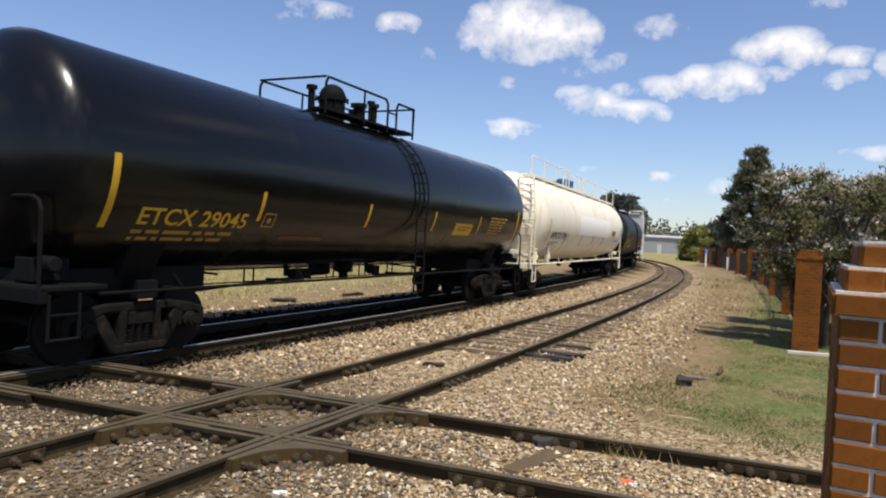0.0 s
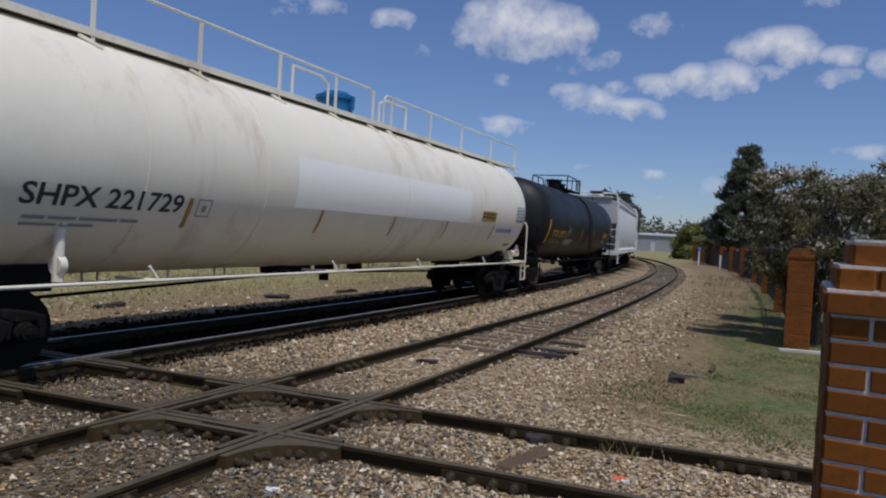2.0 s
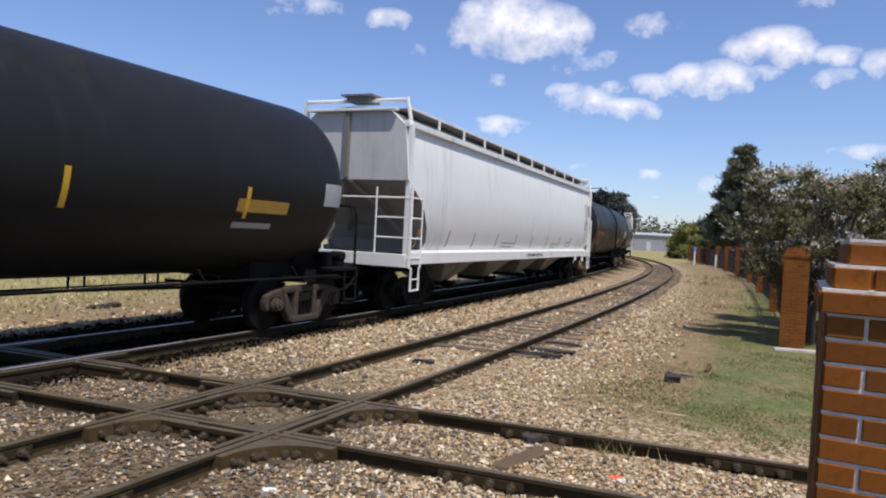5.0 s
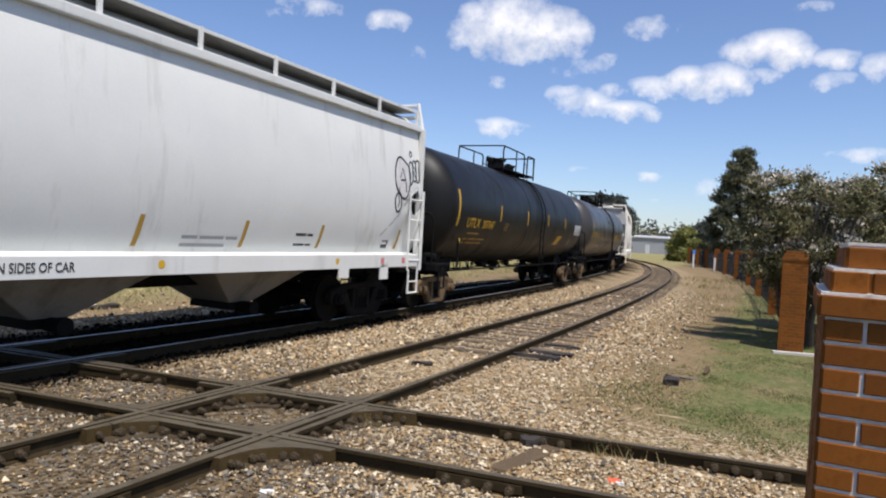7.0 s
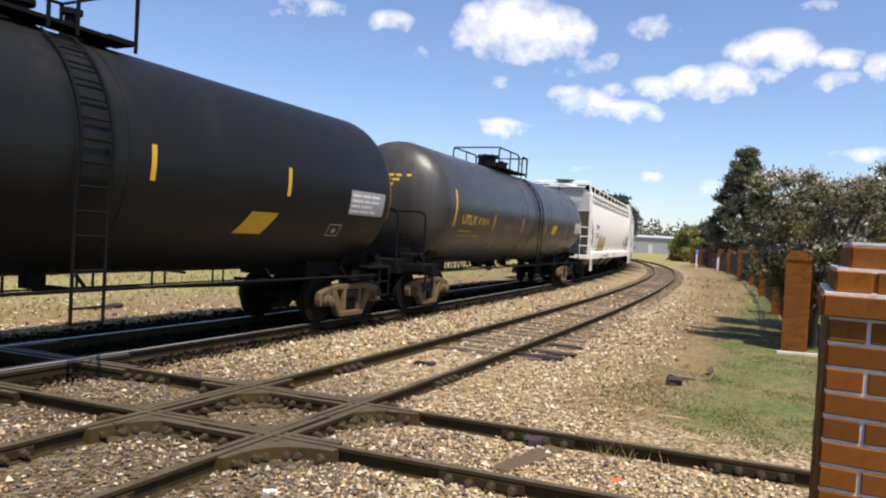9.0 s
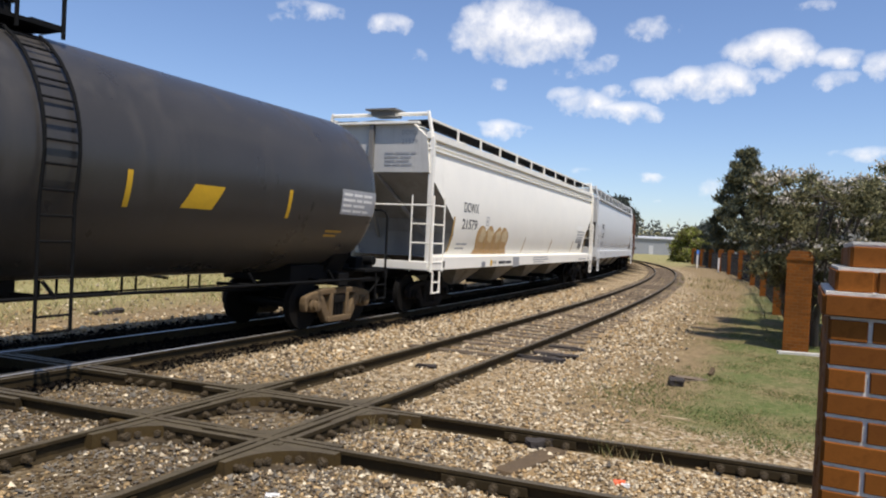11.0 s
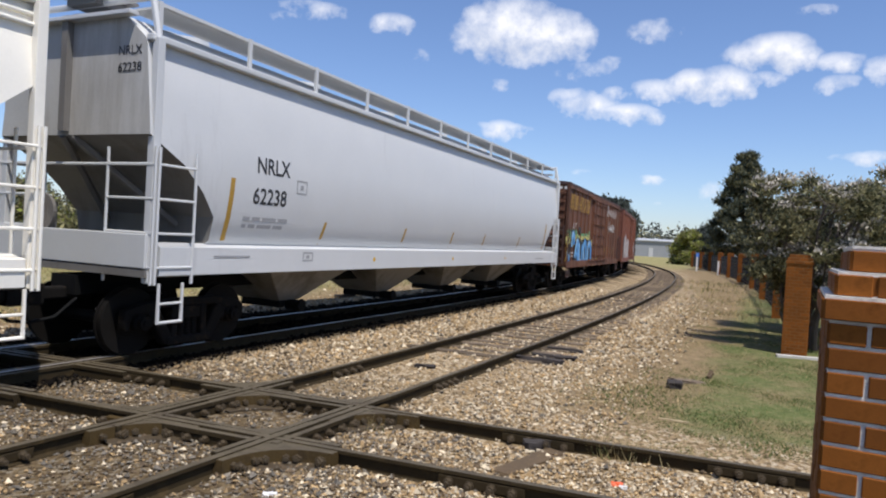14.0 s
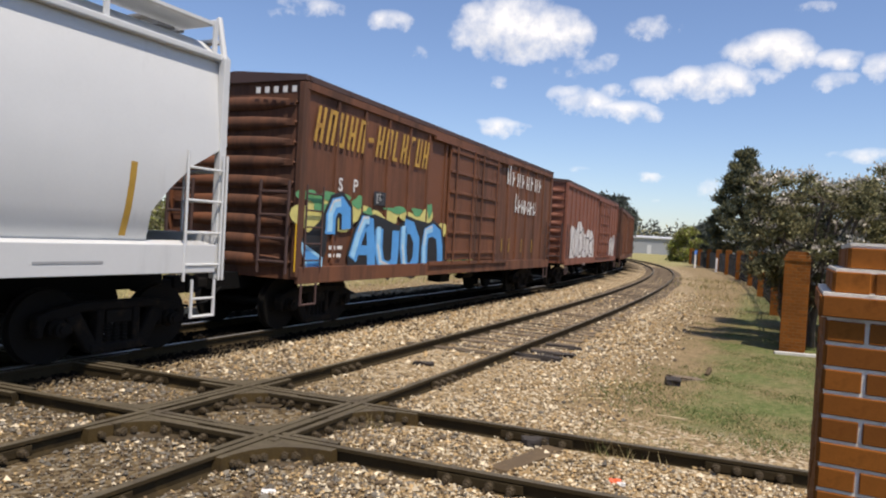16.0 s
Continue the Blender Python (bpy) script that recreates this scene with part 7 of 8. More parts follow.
def first_hopper():
    slope = ((1.40, 1.2), (1.7, 1.35), (2.05, 1.2), (2.4, 0.95), (2.75, 0.6), (3.1, 0.0))
    spec = dict(pivot=8.6, half=10.95, body_half=10.3, top=4.82, walk_up=-0.02, slope=slope, end_panel=(1.1, 1.4), ladder=0.56, body="hopper_white", bay="hopper_white", label="white covered hopper car with black graffiti tag at its end",
                bays=4, sill=(1.17, 1.46), posts=13, walk="slope", bands=((0.0, 0.15),))
    car = place_car(54.25, hopper_car(spec), spec["pivot"])
    on = Side(1.40, 4.40, shift=0.05)
    side_wing(car, Side(1.40, 4.40, lift=0.0), 10.22, slope, (9.95, 2.69, 0.2, 0.33), M["hopper_white"])
    stripes(on, (-9.6, -7.7, -5.8, -3.75, -1.77, 0.23, 2.3, 4.35, 6.4, 9.3), 1.56, 2.0, car, "dull_yellow", lean=0.06)
    paint_bars(on, 3.1, 1.68, [[0.3, 0.5, 0.25], [0.9]], 0.05, 0.07, M["grey_ink"], car)
    paint_bars(on, -3.2, 1.68, [[0.9, 0.4], [1.2]], 0.05, 0.07, M["grey_ink"], car)
    paint_rect("data_plate", on, 5.7, 6.0, 1.6, 1.83, M["ink"], car)
    paint_rect("data_plate", on, 6.03, 6.2, 1.6, 1.83, M["ink"], car)
    paint_rect("data_plate", on, 8.7, 8.95, 1.58, 1.75, M["ink"], car)
    sill = Flat(-1.624, 0.05)
    fit_text("DO NOT HAMMER ON SIDES OF CAR", sill, -0.85, 1.3, 1.25, 0.12, M["ink"], car)
    for x in (-1.5, 2.6, 6.8):
        paint_shape("dot", sill, blob(x, 1.32, 0.06, 0.06, wob=0.0, n=14), M["yellow"], car)
    for x in (8.4, 9.3):
        paint_rect("tag", sill, x, x + 0.14, 1.25, 1.38, M["pink"], car)
    # a sprayed tag of rounded outlined letters near the rear end, rising to the right
    g = M["graf_black"]

    def loop(cx, cv, rx, rv, seed, width=0.05, wob=0.06):
        p = blob(cx, cv, rx, rv, seed, wob, 22)
        stroke(on, p + p[:1], width, g, car)

    paint_shape("graffiti", on, blob(9.30, 3.18, 0.34, 0.46, 40, 0.05), M["graf_white"], car, 0.001)
    loop(9.30, 3.18, 0.34, 0.46, 40)
    stroke(on, [(9.12, 2.88), (9.2, 3.2), (9.3, 3.42), (9.42, 3.1), (9.46, 2.86)], 0.04, g, car)
    stroke(on, [(9.2, 3.12), (9.42, 3.14)], 0.04, g, car)
    for k, (x, v, rx, rv) in enumerate(((9.68, 3.33, 0.09, 0.27), (9.84, 3.38, 0.09, 0.25), (10.0, 3.40, 0.09, 0.27), (10.16, 3.38, 0.10, 0.32))):
        loop(x, v, rx, rv, 41 + k, 0.042)
    stroke(on, [(9.78, 3.5), (9.9, 3.42), (9.8, 3.34), (9.9, 3.24)], 0.035, g, car)
    stroke(on, [(10.1, 3.6), (10.1, 3.15)], 0.035, g, car)
    stroke(on, [(10.1, 3.38), (10.24, 3.55)], 0.035, g, car)
    stroke(on, [(10.1, 3.38), (10.26, 3.18)], 0.035, g, car)
    loop(9.12, 2.62, 0.14, 0.22, 50)
    stroke(on, [(9.1, 2.8), (9.16, 2.62), (9.1, 2.5)], 0.035, g, car)
    loop(9.68, 3.76, 0.05, 0.06, 51, 0.035)
    stroke(on, [(8.55, 1.85), (8.95, 2.15), (9.25, 2.4)], 0.03, M["grey_ink"], car)
    for x, w in ((7.1, 0.34), (8.62, 0.32)):
        bm = bmesh.new()
        box(bm, (x, -1.6, 1.08), (w, 0.04, 0.2 if x < 8 else 0.34))
        part("sill_bracket", bm, M["hopper_white"], car, bevel=0.01)


def fourth_tank():
    spec = dict(pivot=7.45, half=9.05, r=1.66, zc=2.74, tank_half=8.55, bulge=0.85, rail_x=8.66, deck=1.2, deck_rail=1.28, body="black_tank", fittings=dome_top, dome_x=0.55, deck_l=2.4, deck_r=1.4, rail_h=0.75, frames="truck_rust", ladder_x=0.0, seams=(-0.9, 1.3),
                label="black tank car with yellow lettering and rust-brown trucks")
    car = place_car(74.2, tank_car(spec), spec["pivot"])
    on = Tank(spec, mid=2.92, shift=-0.09)
    stripes(on, (-7.5, 8.0), -0.73, 0.26, car, width=0.11)
    stripes(on, (-4.02, -1.05, 1.75, 4.58), -0.47, 0.02, car)
    fit_text("UTLX", on, -6.8, -5.75, -0.75, 0.30, M["yellow"], car)
    fit_text("207047", on, -5.55, -4.5, -0.75, 0.27, M["yellow"], car)
    paint_bars(on, -6.5, -0.98, [[0.9]], 0.06, 0.1, M["dull_yellow"], car)
    paint_bars(on, -6.6, -1.2, [[0.25, 0.05, 0.5, 0.15, 0.5], [0.2, 0.05, 0.5, 0.15, 0.45]], 0.075, 0.09, M["dull_yellow"], car)
    frame_mark(on, -3.5, -3.15, -0.76, -0.52, M["dull_yellow"], car)
    paint_rect("notice_panel", on, 3.55, 4.2, -1.28, -0.8, M["yellow"], car, 0.25)
    paint_rect("data_plate", on, 6.45, 7.7, -0.7, -0.2, M["grey_ink"], car)
    paint_bars(on, 6.5, -0.32, [[0.3, 0.3, 0.3], [0.4, 0.2, 0.3], [0.3, 0.4], [0.3, 0.3, 0.2]], 0.05, 0.06, M["white_ink"], car)
    frame_mark(on, 6.0, 6.4, -1.26, -0.95, M["grey_ink"], car)
    head = Head(spec["r"], spec["zc"], spec["tank_half"], 0.85)
    fit_text("UTLX 207047", head, -0.4, 0.55, 0.62, 0.12, M["yellow"], car)
    paint_bars(head, -0.4, 0.42, [[0.12, 0.3], [0.3], [0.12, 0.1, 0.3], [0.4]], 0.045, 0.06, M["dull_yellow"], car)
    placard(head, -0.3, -1.0, car, 0.17)
    bm = bmesh.new()
    box(bm, (-7.2, -1.5, 1.5), (0.07, 0.05, 0.75))
    part("marker_stake", bm, M["under"], car)
    paint_rect("stripe", Flat(-1.53), -7.24, -7.16, 1.78, 1.88, M["yellow"], car)


def fifth_tank():
    spec = dict(pivot=7.38, half=9.3, r=1.64, zc=2.73, tank_half=8.40, bulge=0.85, rail_x=8.6, deck=1.2, deck_rail=1.28, body="dusty_tank", fittings=dome_top, dome_x=0.0, frames="truck_rust", seams=(-0.8,),
                label="dust-grey black tank car with yellow lettering")
    car = place_car(92.8, tank_car(spec), spec["pivot"])
    on = Tank(spec, shift=-0.25, mid=2.9)
    stripes(on, (-7.0, 8.06), -0.75, 0.25, car, width=0.11)
    stripes(on, (-3.9, -1.0, 2.0, 5.24), -0.79, -0.27, car)
    fit_text("UTLX", on, -6.5, -5.4, -0.65, 0.28, M["yellow"], car)
    paint_bars(on, -5.2, -0.62, [[0.06, 0.06]], 0.2, 0.1, M["yellow"], car)
    paint_bars(on, -4.75, -0.62, [[0.06, 0.06]], 0.2, 0.1, M["yellow"], car)
    paint_bars(on, -6.5, -0.9, [[0.9], [0.25, 0.05, 0.5, 0.15, 0.5]], 0.07, 0.09, M["dull_yellow"], car)
    paint_rect("notice_panel", on, 2.9, 3.5, -0.74, -0.36, M["yellow"], car, 0.2)
    paint_rect("data_plate", on, 6.75, 8.0, -0.62, -0.12, M["grey_ink"], car)
    paint_bars(on, 6.8, -0.24, [[0.3, 0.3, 0.3], [0.4, 0.2, 0.3], [0.3, 0.4], [0.3, 0.3, 0.2]], 0.05, 0.06, M["white_ink"], car)
    paint_bars(on, 6.5, -1.05, [[0.5], [0.4]], 0.06, 0.05, M["dull_yellow"], car)
    head = Head(spec["r"], spec["zc"], spec["tank_half"], 0.85)
    paint_bars(head, -0.1, 0.5, [[0.4, 0.4], [0.3, 0.2], [0.4]], 0.06, 0.06, M["yellow"], car)


def second_hopper():
    spec = dict(pivot=8.4, half=10.5, body_half=9.78, knee=6, top=4.80, walk_up=0.03, slope=((1.40, 1.4), (1.7, 1.62), (2.05, 1.68), (2.4, 1.55), (2.75, 1.03), (3.1, 0.52), (3.5, 0.0)), end_panel=(1.12, 1.32), end_ladder=0.56, body="hopper_cream", bay="hopper_cream", label="cream-white covered hopper car with rust-brown graffiti", posts=12,
                bands=((-0.02, 0.17), (0.19, 0.05), (0.31, 0.05)), sill=(1.12, 1.46))
    car = place_car(112.82, hopper_car(spec), spec["pivot"])
    on = Side(1.40, 4.38, k=1.04, shift=-0.17)
    fit_text("DOWX", on, -7.1, -6.0, 2.66, 0.28, M["ink"], car)
    fit_text("21579", on, -7.15, -6.05, 2.2, 0.28, M["ink"], car)
    frame_mark(on, -5.35, -5.1, 2.35, 2.6, M["grey_ink"], car)
    stripes(on, (-7.75, 8.2), 1.55, 2.5, car, "dull_yellow", 0.10, 0.06)
    stripes(on, (-4.65, -1.4, 2.1, 5.75), 1.55, 2.05, car, "dull_yellow", lean=0.1)
    for k, (x, rx, rv) in enumerate(((-5.55, 0.42, 0.42), (-4.9, 0.4, 0.42), (-4.2, 0.36, 0.4), (-3.6, 0.4, 0.42))):
        paint_shape("graffiti", on, blob(x, 1.92, rx, rv, 60 + k, 0.08), M["graf_tan"], car, 0.001 + 0.0012 * k)
        paint_shape("graffiti", on, blob(x + 0.05, 2.05, rx * 0.6, rv * 0.5, 70 + k, 0.15), M["graf_pale"], car, 0.008)
        p = blob(x, 1.92, rx * 0.97, rv * 0.97, 60 + k, 0.08)
        stroke(on, p + p[:1], 0.03, M["rust_yellow"], car, 0.008)
    paint_shape("graffiti", on, [(-6.0, 1.5), (-2.95, 1.5), (-3.3, 1.75), (-5.7, 1.85)], M["graf_tan"], car, 0.0065)
    paint_bars(on, -7.3, 1.75, [[0.3, 0.4], [0.6]], 0.05, 0.07, M["grey_ink"], car)
    sill = Flat(-1.624, -0.17, 1.04)
    paint_shape("emblem", sill, blob(-4.95, 1.24, 0.1, 0.1, 2, 0.1), M["yellow"], car)
    paint_bars(sill, -4.78, 1.19, [[0.05, 0.07]], 0.11, 0.1, M["ink"], car)
    paint_bars(sill, -4.3, 1.2, [[0.62, 0.5]], 0.085, 0.1, M["ink"], car)
    paint_rect("data_plate", sill, -5.75, -5.45, 1.13, 1.28, M["plate"], car)
    paint_rect("data_plate", sill, -2.9, -2.25, 1.08, 1.4, M["grey_ink"], car)
    paint_bars(sill, -0.6, 1.35, [[0.25, 0.3, 0.2, 0.3, 0.35, 0.3], [0.2, 0.3, 0.35, 0.3, 0.4, 0.3], [0.3, 0.25, 0.3, 0.4]], 0.035, 0.05, M["grey_ink"], car)
    paint_bars(sill, 6.6, 1.2, [[0.2, 0.3, 0.4, 0.4]], 0.06, 0.05, M["grey_ink"], car)
    # sill holes drawn as flat dark ovals, their inner shade painted on
    paint_shape("opening", sill, blob(8.62, 1.25, 0.06, 0.1, wob=0.0), M["cavity"], car)
    paint_shape("opening", sill, blob(-8.4, 1.25, 0.06, 0.1, wob=0.0), M["cavity"], car)
    paint_bars(on, 6.4, 2.45, [[0.9, 0.4], [0.5, 0.5, 0.4], [0.4, 0.8], [0.9]], 0.06, 0.07, M["grey_ink"], car)
    paint_rect("blanked_panel", on, 6.3, 7.6, 2.58, 2.74, M["patch"], car)
    paint_rect("name_panel", on, 6.3, 7.5, 1.98, 2.14, M["ink"], car)
    fit_text("PLASTIC GRANULES", on, 6.33, 7.47, 2.02, 0.09, M["white_ink"], car).location.y = -0.004
    paint_rect("data_plate", on, 6.95, 7.2, 1.66, 1.95, M["ink"], car)
    paint_rect("data_plate", on, 7.24, 7.48, 1.66, 1.95, M["ink"], car)
    end = End(-9.784)
    fit_text("DOWX", end, 0.71, 1.16, 4.42, 0.12, M["grey_ink"], car)
    fit_text("21579", end, 0.71, 1.16, 4.2, 0.12, M["grey_ink"], car)
    # rows of small writing
    paint_bars(end, 0.25, 3.95, [[0.25, 0.4, 0.15], [0.4, 0.3], [0.3, 0.35], [0.2, 0.2, 0.3]], 0.045, 0.05, M["grey_ink"], car).location.x = -0.004
    paint_bars(end, -0.9, 3.95, [[0.25, 0.3], [0.4, 0.2], [0.3, 0.35]], 0.045, 0.06, M["grey_ink"], car).location.x = -0.004


def third_hopper():
    spec = dict(pivot=8.8, half=10.8, body_half=10.18, top=4.82, walk_up=0.08, slope=((1.56, 1.18), (1.7, 1.28), (2.05, 1.28), (2.4, 1.0), (2.75, 0.62), (3.1, 0.0)), end_panel=(1.3, 1.76), body="hopper_grey", bay="hopper_grey", label="light grey covered hopper car with black lettering", posts=12, sill=(1.2, 1.62), walk="hopper_grey")
    car = place_car(134.13, hopper_car(spec), spec["pivot"])
    on = Side(1.56, 4.40, shift=-0.42)
    fit_text("NRLX", on, -7.62, -6.75, 2.82, 0.27, M["ink"], car)
    fit_text("62238", on, -7.68, -6.82, 2.32, 0.27, M["ink"], car)
    frame_mark(on, -6.55, -6.25, 2.56, 2.8, M["grey_ink"], car)
    paint_bars(on, -7.85, 2.04, [[0.16, 0.2, 0.35, 0.25], [0.1, 0.16, 0.35, 0.25]], 0.06, 0.06, M["grey_ink"], car)
    stripes(on, (-8.2, 8.93), 1.7, 2.68, car, "dull_yellow", 0.10, 0.05)
    stripes(on, (-5.65, -2.4, 0.33, 2.68, 5.93), 1.68, 2.1, car, "dull_yellow", lean=0.1)
    sill = Flat(-1.624, -0.38)
    for x in (-3.9, 0.2, 4.3):
        paint_shape("dot", sill, blob(x, 1.4, 0.05, 0.05, wob=0.0, n=14), M["yellow"], car)
    paint_bars(sill, -8.6, 1.45, [[0.8]], 0.03, 0.05, M["grey_ink"], car)
    frame_mark(sill, -6.4, -6.1, 1.38, 1.54, M["grey_ink"], car)
    paint_bars(sill, 7.6, 1.35, [[0.9]], 0.03, 0.05, M["grey_ink"], car)
    end = End(-10.184)
    fit_text("NRLX", end, 0.88, 1.33, 4.18, 0.13, M["ink"], car)
    fit_text("62238", end, 0.88, 1.33, 3.95, 0.13, M["ink"], car)


def boxcar_graffiti(car):
    on = Flat(-1.56)
    # faded yellow slogan: slanting letter strokes between the ribs
    for k in range(13):
        x = -7.72 + 0.365 * k
        v0, v1 = 3.50, 4.16
        ink = M["rust_yellow"]
        if k == 5:
            stroke(on, [(x + 0.04, 3.8), (x + 0.24, 3.82)], 0.09, ink, car)
            continue
        stroke(on, [(x, v0), (x + 0.13, v1)], 0.085, ink, car)
        if k not in (8, 10):
            stroke(on, [(x + 0.17, v0), (x + 0.30, v1)], 0.085, ink, car, 0.0045)
        if k % 3 == 0:
            stroke(on, [(x + 0.06, 3.8), (x + 0.24, 3.82)], 0.08, ink, car, 0.005)
        elif k % 3 == 1:
            stroke(on, [(x + 0.12, v1 - 0.04), (x + 0.30, v1 - 0.04)], 0.08, ink, car, 0.005)
        else:
            stroke(on, [(x, v0 + 0.04), (x + 0.18, v0 + 0.04)], 0.08, ink, car, 0.005)
    paint_text("S", on, -6.89, 2.68, 0.26, M["white_ink"], car)
    paint_text("P", on, -6.36, 2.7, 0.26, M["white_ink"], car)
    paint_rect("stencil", on, -5.52, -4.96, 2.49, 2.78, M["ink"], car)
    frame_mark(on, -5.4, -5.12, 2.53, 2.74, M["white_ink"], car)
    # the painted piece: a yellow cloud edged with green, fading out over the door
    cloud = ((-7.75, 2.15, 0.42, 0.34), (-7.0, 2.2, 0.6, 0.3), (-6.1, 2.25, 0.55, 0.22), (-5.2, 2.15, 0.5, 0.2), (-4.7, 2.3, 0.35, 0.14), (-3.8, 2.3, 0.5, 0.14), (-2.95, 2.3, 0.35, 0.26), (-2.1, 2.05, 0.4, 0.2), (-0.75, 1.55, 0.3, 0.5), (-0.3, 1.15, 0.45, 0.25), (-1.2, 1.2, 0.35, 0.35))
    for k, (x, v, rx, rv) in enumerate(cloud):
        paint_shape("graffiti", on, blob(x, v, rx, rv, 80 + k, 0.2), M["graf_yellow"], car, 0.001 + 0.0005 * k)
    for k, (x, v, rx, rv) in enumerate(((-7.9, 2.52, 0.28, 0.10), (-7.55, 2.42, 0.2, 0.14), (-6.95, 2.56, 0.45, 0.09), (-6.15, 2.5, 0.2, 0.13), (-5.75, 2.3, 0.2, 0.1), (-4.5, 2.44, 0.5, 0.07), (-3.5, 2.45, 0.3, 0.08), (-2.82, 2.52, 0.12, 0.2), (-0.9, 1.85, 0.14, 0.25), (-0.5, 1.35, 0.15, 0.12), (-7.35, 2.32, 0.3, 0.07))):
        paint_shape("graffiti", on, blob(x, v, rx, rv, 100 + k, 0.2), M["graf_green"], car, 0.0068 + 0.0004 * k)
    # black ground: a spike at the front, a strip below, dark gaps between the letters
    dark = ([(-7.99, 1.72), (-7.35, 2.14), (-7.2, 2.1), (-7.2, 1.5), (-7.29, 1.38)], [(-6.4, 0.94), (-1.7, 0.94), (-1.65, 1.4), (-2.0, 2.05), (-2.9, 2.22), (-3.9, 2.3), (-4.4, 2.1), (-5.45, 2.3), (-6.1, 2.2), (-6.45, 1.4)])
    for k, pts in enumerate(dark):
        paint_shape("graffiti", on, pts, M["graf_black"], car, 0.0115 + 0.0004 * k)
    paint_shape("graffiti", on, [(-8.0, 1.66), (-7.33, 1.38), (-7.32, 0.96), (-7.73, 1.08)], M["graf_blue"], car, 0.0128)
    stroke(on, [(-8.0, 1.66), (-7.33, 1.38), (-7.32, 0.98), (-7.73, 1.08), (-8.0, 1.66)], 0.06, M["graf_sky"], car, 0.0134)
    letters = ([(-7.1, 1.84), (-7.1, 2.18), (-6.98, 2.38), (-6.76, 2.42), (-6.58, 2.3), (-6.55, 1.95)], [(-6.27, 1.36), (-6.06, 1.82), (-5.86, 2.12), (-5.66, 2.12), (-5.55, 1.58), (-5.5, 1.0)],
               [(-5.25, 2.0), (-5.24, 1.58), (-5.1, 1.22), (-4.76, 1.13), (-4.52, 1.26), (-4.5, 1.6), (-4.5, 1.98)],
               [(-4.12, 2.06), (-4.12, 1.59), (-4.0, 1.14), (-3.68, 1.1), (-3.46, 1.34), (-3.46, 1.78), (-3.72, 2.06), (-4.1, 2.1)],
               [(-2.98, 1.07), (-3.02, 1.58), (-2.95, 1.96), (-2.58, 2.05), (-2.25, 1.94), (-2.12, 1.6), (-2.05, 1.06)])
    for k, path in enumerate(letters):
        stroke(on, path, 0.50, M["graf_black"], car, 0.0142 + 0.0003 * k)
        stroke(on, path, 0.33, M["graf_blue"], car, 0.0160 + 0.0003 * k)
        stroke(on, [(x - 0.02, v + 0.04) for x, v in path[:4]], 0.17, M["graf_sky"], car, 0.0178 + 0.0003 * k)
        stroke(on, [(x - 0.05, v + 0.09) for x, v in path[1:4]], 0.045, M["graf_white"], car, 0.0196 + 0.0003 * k)
    stroke(on, [(-6.2, 1.54), (-5.6, 1.54)], 0.2, M["graf_blue"], car, 0.0176)
    paint_bars(on, -7.1, 1.55, [[0.22, 0.18], [0.2, 0.16]], 0.07, 0.08, M["white_ink"], car)
    paint_bars(on, -6.15, 1.1, [[0.16, 0.2], [0.2, 0.12]], 0.05, 0.06, M["white_ink"], car).location.y = -0.02
    # owner's name in weathered white strokes, two rows
    for x0, v0, n in ((2.85, 3.68, 8), (3.75, 2.82, 7)):
        for k in range(n):
            x = x0 + k * (0.5 if n == 8 else 0.34)
            h = 0.62 if k == 0 else 0.45
            stroke(on, [(x, v0), (x, v0 + h)], 0.085, M["white_ink"], car)
            stroke(on, [(x, v0 + h * (0.2 + 0.4 * (k % 3) / 2)), (x + 0.2, v0 + h * (0.25 + 0.35 * (k % 2)))], 0.085, M["white_ink"], car)
            if k % 2 == 0:
                stroke(on, [(x + 0.22, v0), (x + 0.22, v0 + h)], 0.085, M["white_ink"], car)
    stripes(on, (-8.1,), 1.15, 2.1, car, "yellow", 0.12)
    stripes(on, (2.6, 3.3, 4.6, 5.8), 1.5, 1.95, car, "dull_yellow", 0.06)
    end = End(-8.17)
    paint_bars(end, 0.55, 4.3, [[0.1] * 5], 0.11, 0.1, M["white_ink"], car)


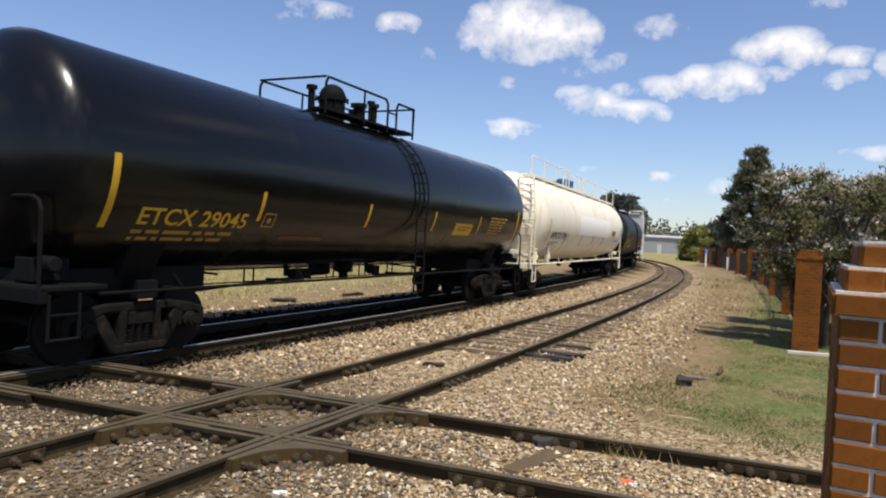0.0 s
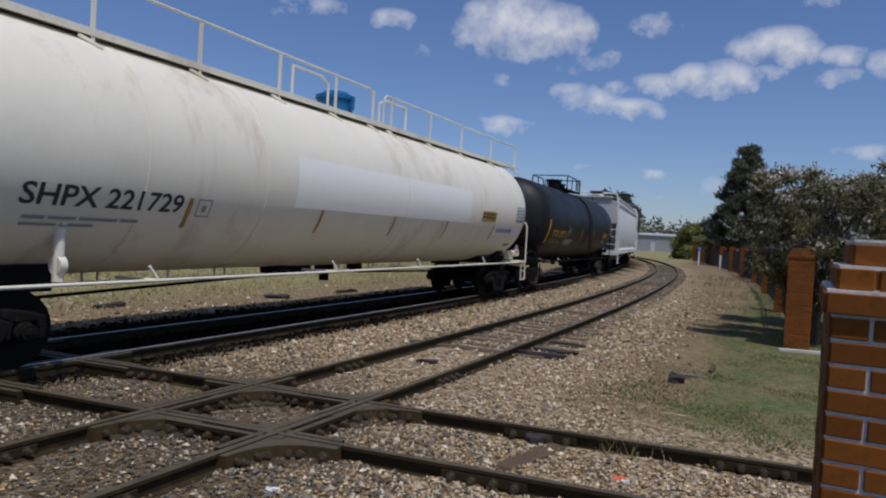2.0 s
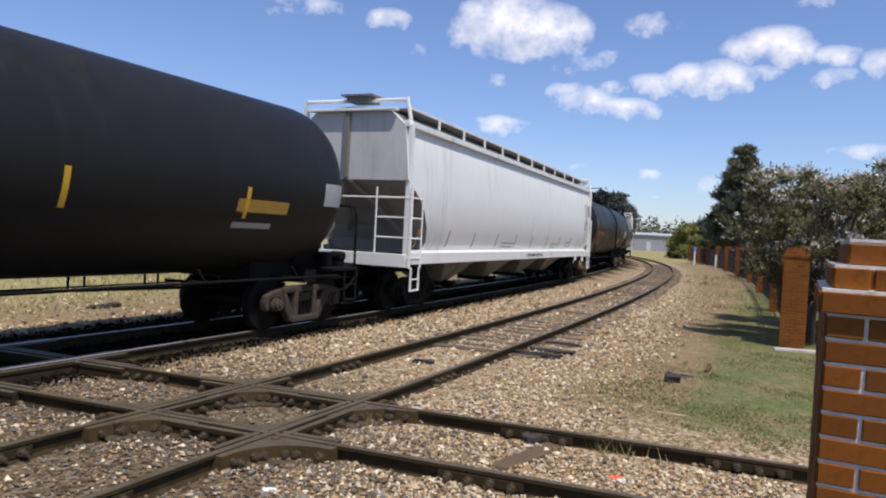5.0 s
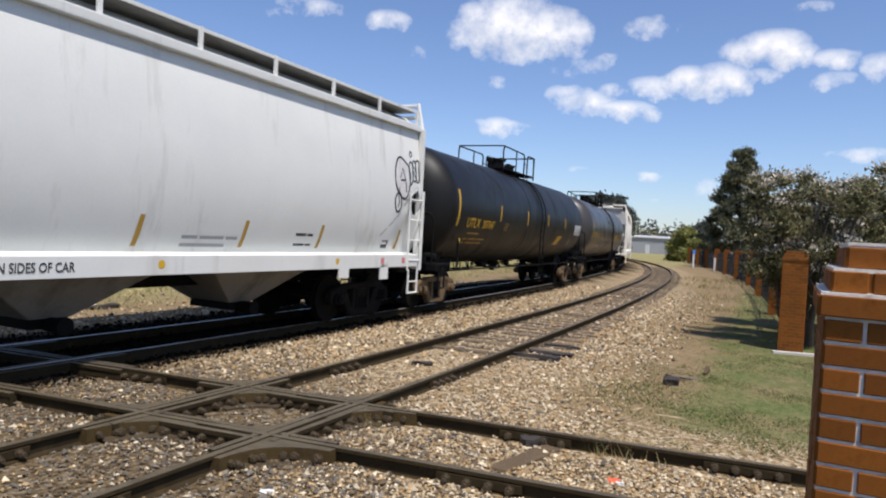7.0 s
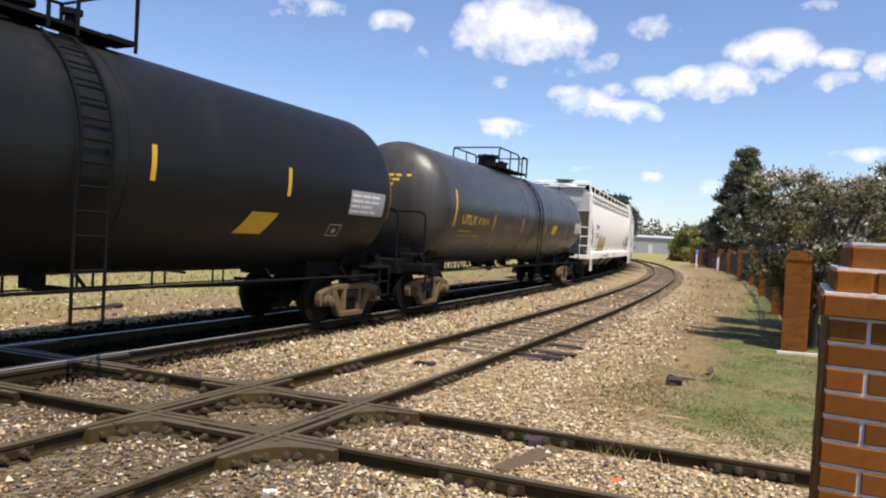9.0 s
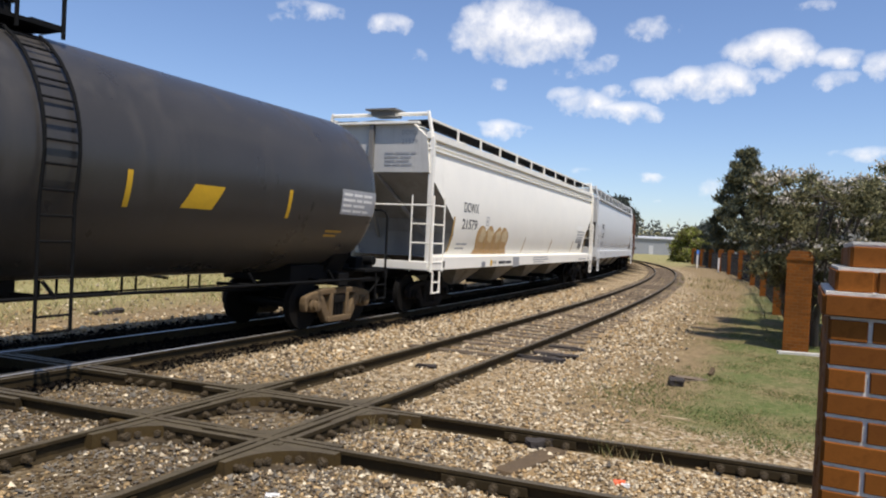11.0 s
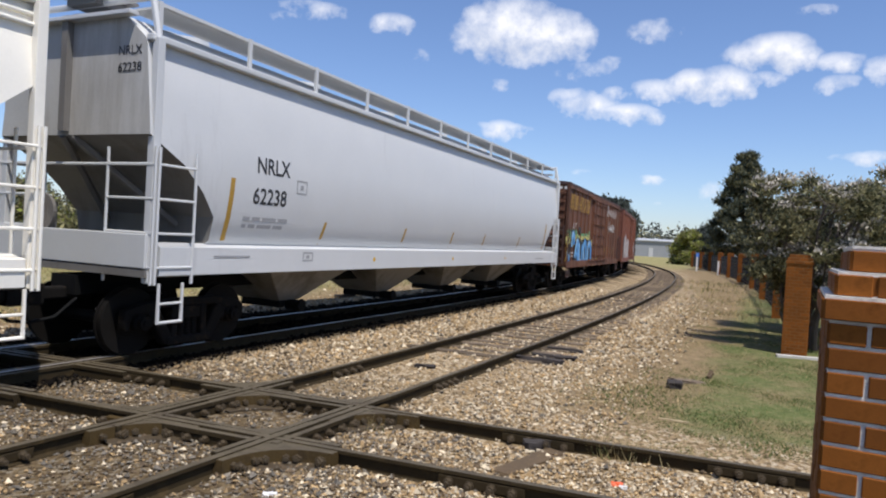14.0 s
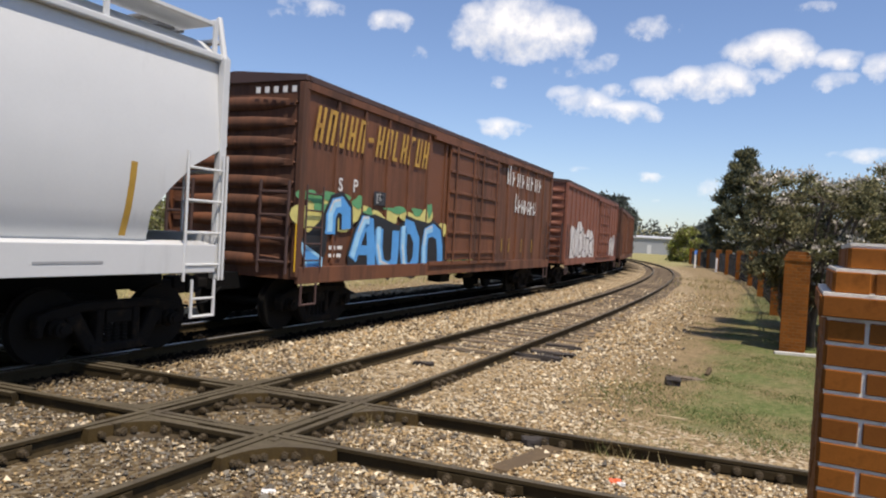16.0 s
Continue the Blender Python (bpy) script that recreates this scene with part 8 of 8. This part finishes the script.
def boxcars():
    spec = dict(pivot=6.6, half=9.15, body_half=8.05, top=4.74, door=(-1.8, 2.0), body="box_brown", label="rusty brown boxcar with blue and yellow graffiti")
    boxcar_graffiti(place_car(154.13, box_car(spec), spec["pivot"]))
    spec = dict(pivot=6.6, half=9.15, body_half=8.0, top=4.72, door=(1.0, 4.4), body="box_red", label="faded red boxcar with white patches of graffiti")
    car = place_car(172.92, box_car(spec), spec["pivot"])
    on = Flat(-1.56)
    for k, (x, v, rx, rv) in enumerate(((-5.9, 1.9, 1.2, 0.85), (-4.3, 2.0, 1.1, 0.85), (-2.8, 1.8, 1.1, 0.8), (-1.4, 1.75, 0.9, 0.75), (5.4, 1.8, 0.7, 0.6), (6.6, 1.8, 0.6, 0.7))):
        paint_shape("graffiti", on, blob(x, v, rx, rv, 160 + k, 0.2), M["graf_white"], car, 0.001 + 0.0008 * k)
        p = blob(x, v, rx * 0.6, rv * 0.6, 170 + k, 0.2)
        stroke(on, p + p[:1], 0.07, M["graf_black"], car, 0.008)
    spec = dict(pivot=6.6, half=9.15, body_half=8.05, top=4.6, door=(-1.8, 2.0), body="box_brown", label="rusty brown boxcar further back in the train")
    place_car(191.67, box_car(spec), spec["pivot"])


for build in (first_tank, second_tank, third_tank, first_hopper, fourth_tank, fifth_tank, second_hopper, third_hopper, boxcars):
    build()


# ---- what moves ----
# how the train hurries or lags against an even slowing down, every half second
SURGE = (0.08, 0.16, 0.26, 0.19, 0.16, 0.1, -0.11, -0.26, -0.34, -0.2, -0.07, -0.06, -0.02, 0.1, 0.13, 0.02, -0.07, 0.07, 0.0, -0.01, 0.0,
         -0.06, -0.21, -0.46, -0.37, -0.27, -0.26, -0.1, 0.38, 0.46, 0.35, 0.29, 0.34)


def gone(t):
    """How far the train has come by t seconds."""
    return 10.0 * float(t) - 0.01875 * float(t) ** 2 + float(np.interp(t, np.arange(33) * 0.5, SURGE))


def car_pose(mid, pivot, t):
    s = mid - gone(t)
    a, b = MAIN.at(s - pivot)[0], MAIN.at(s + pivot)[0]
    c, h = (a + b) / 2, math.atan2(b.y - a.y, b.x - a.x)
    return c, h, s


def motions():
    for mid, car, trucks, sets, pivot in TRAIN:
        rows, turns = [], ([], [])
        for t in np.arange(0, 16.01, 0.5):
            c, h, s = car_pose(mid, pivot, t)
            rows.append((t, pose(c.x, c.y, 0, 0, 0, math.degrees(h))))
            for k, q in enumerate((-1, 1)):
                turns[k].append((t, pose(q * pivot, 0, 0, 0, 0, math.degrees(MAIN.at(s + q * pivot)[1] - h))))
        walk(car, rows)
        for k in (0, 1):
            walk(trucks[k], turns[k])
        spin = [(f / 15, gone(f / 15) / WHEEL_R) for f in range(241)]
        for w in sets:
            x = w.location.x
            walk(w, [(t, pose(x, 0, WHEEL_R, 0, -math.degrees(a), 0)) for t, a in spin])


motions()
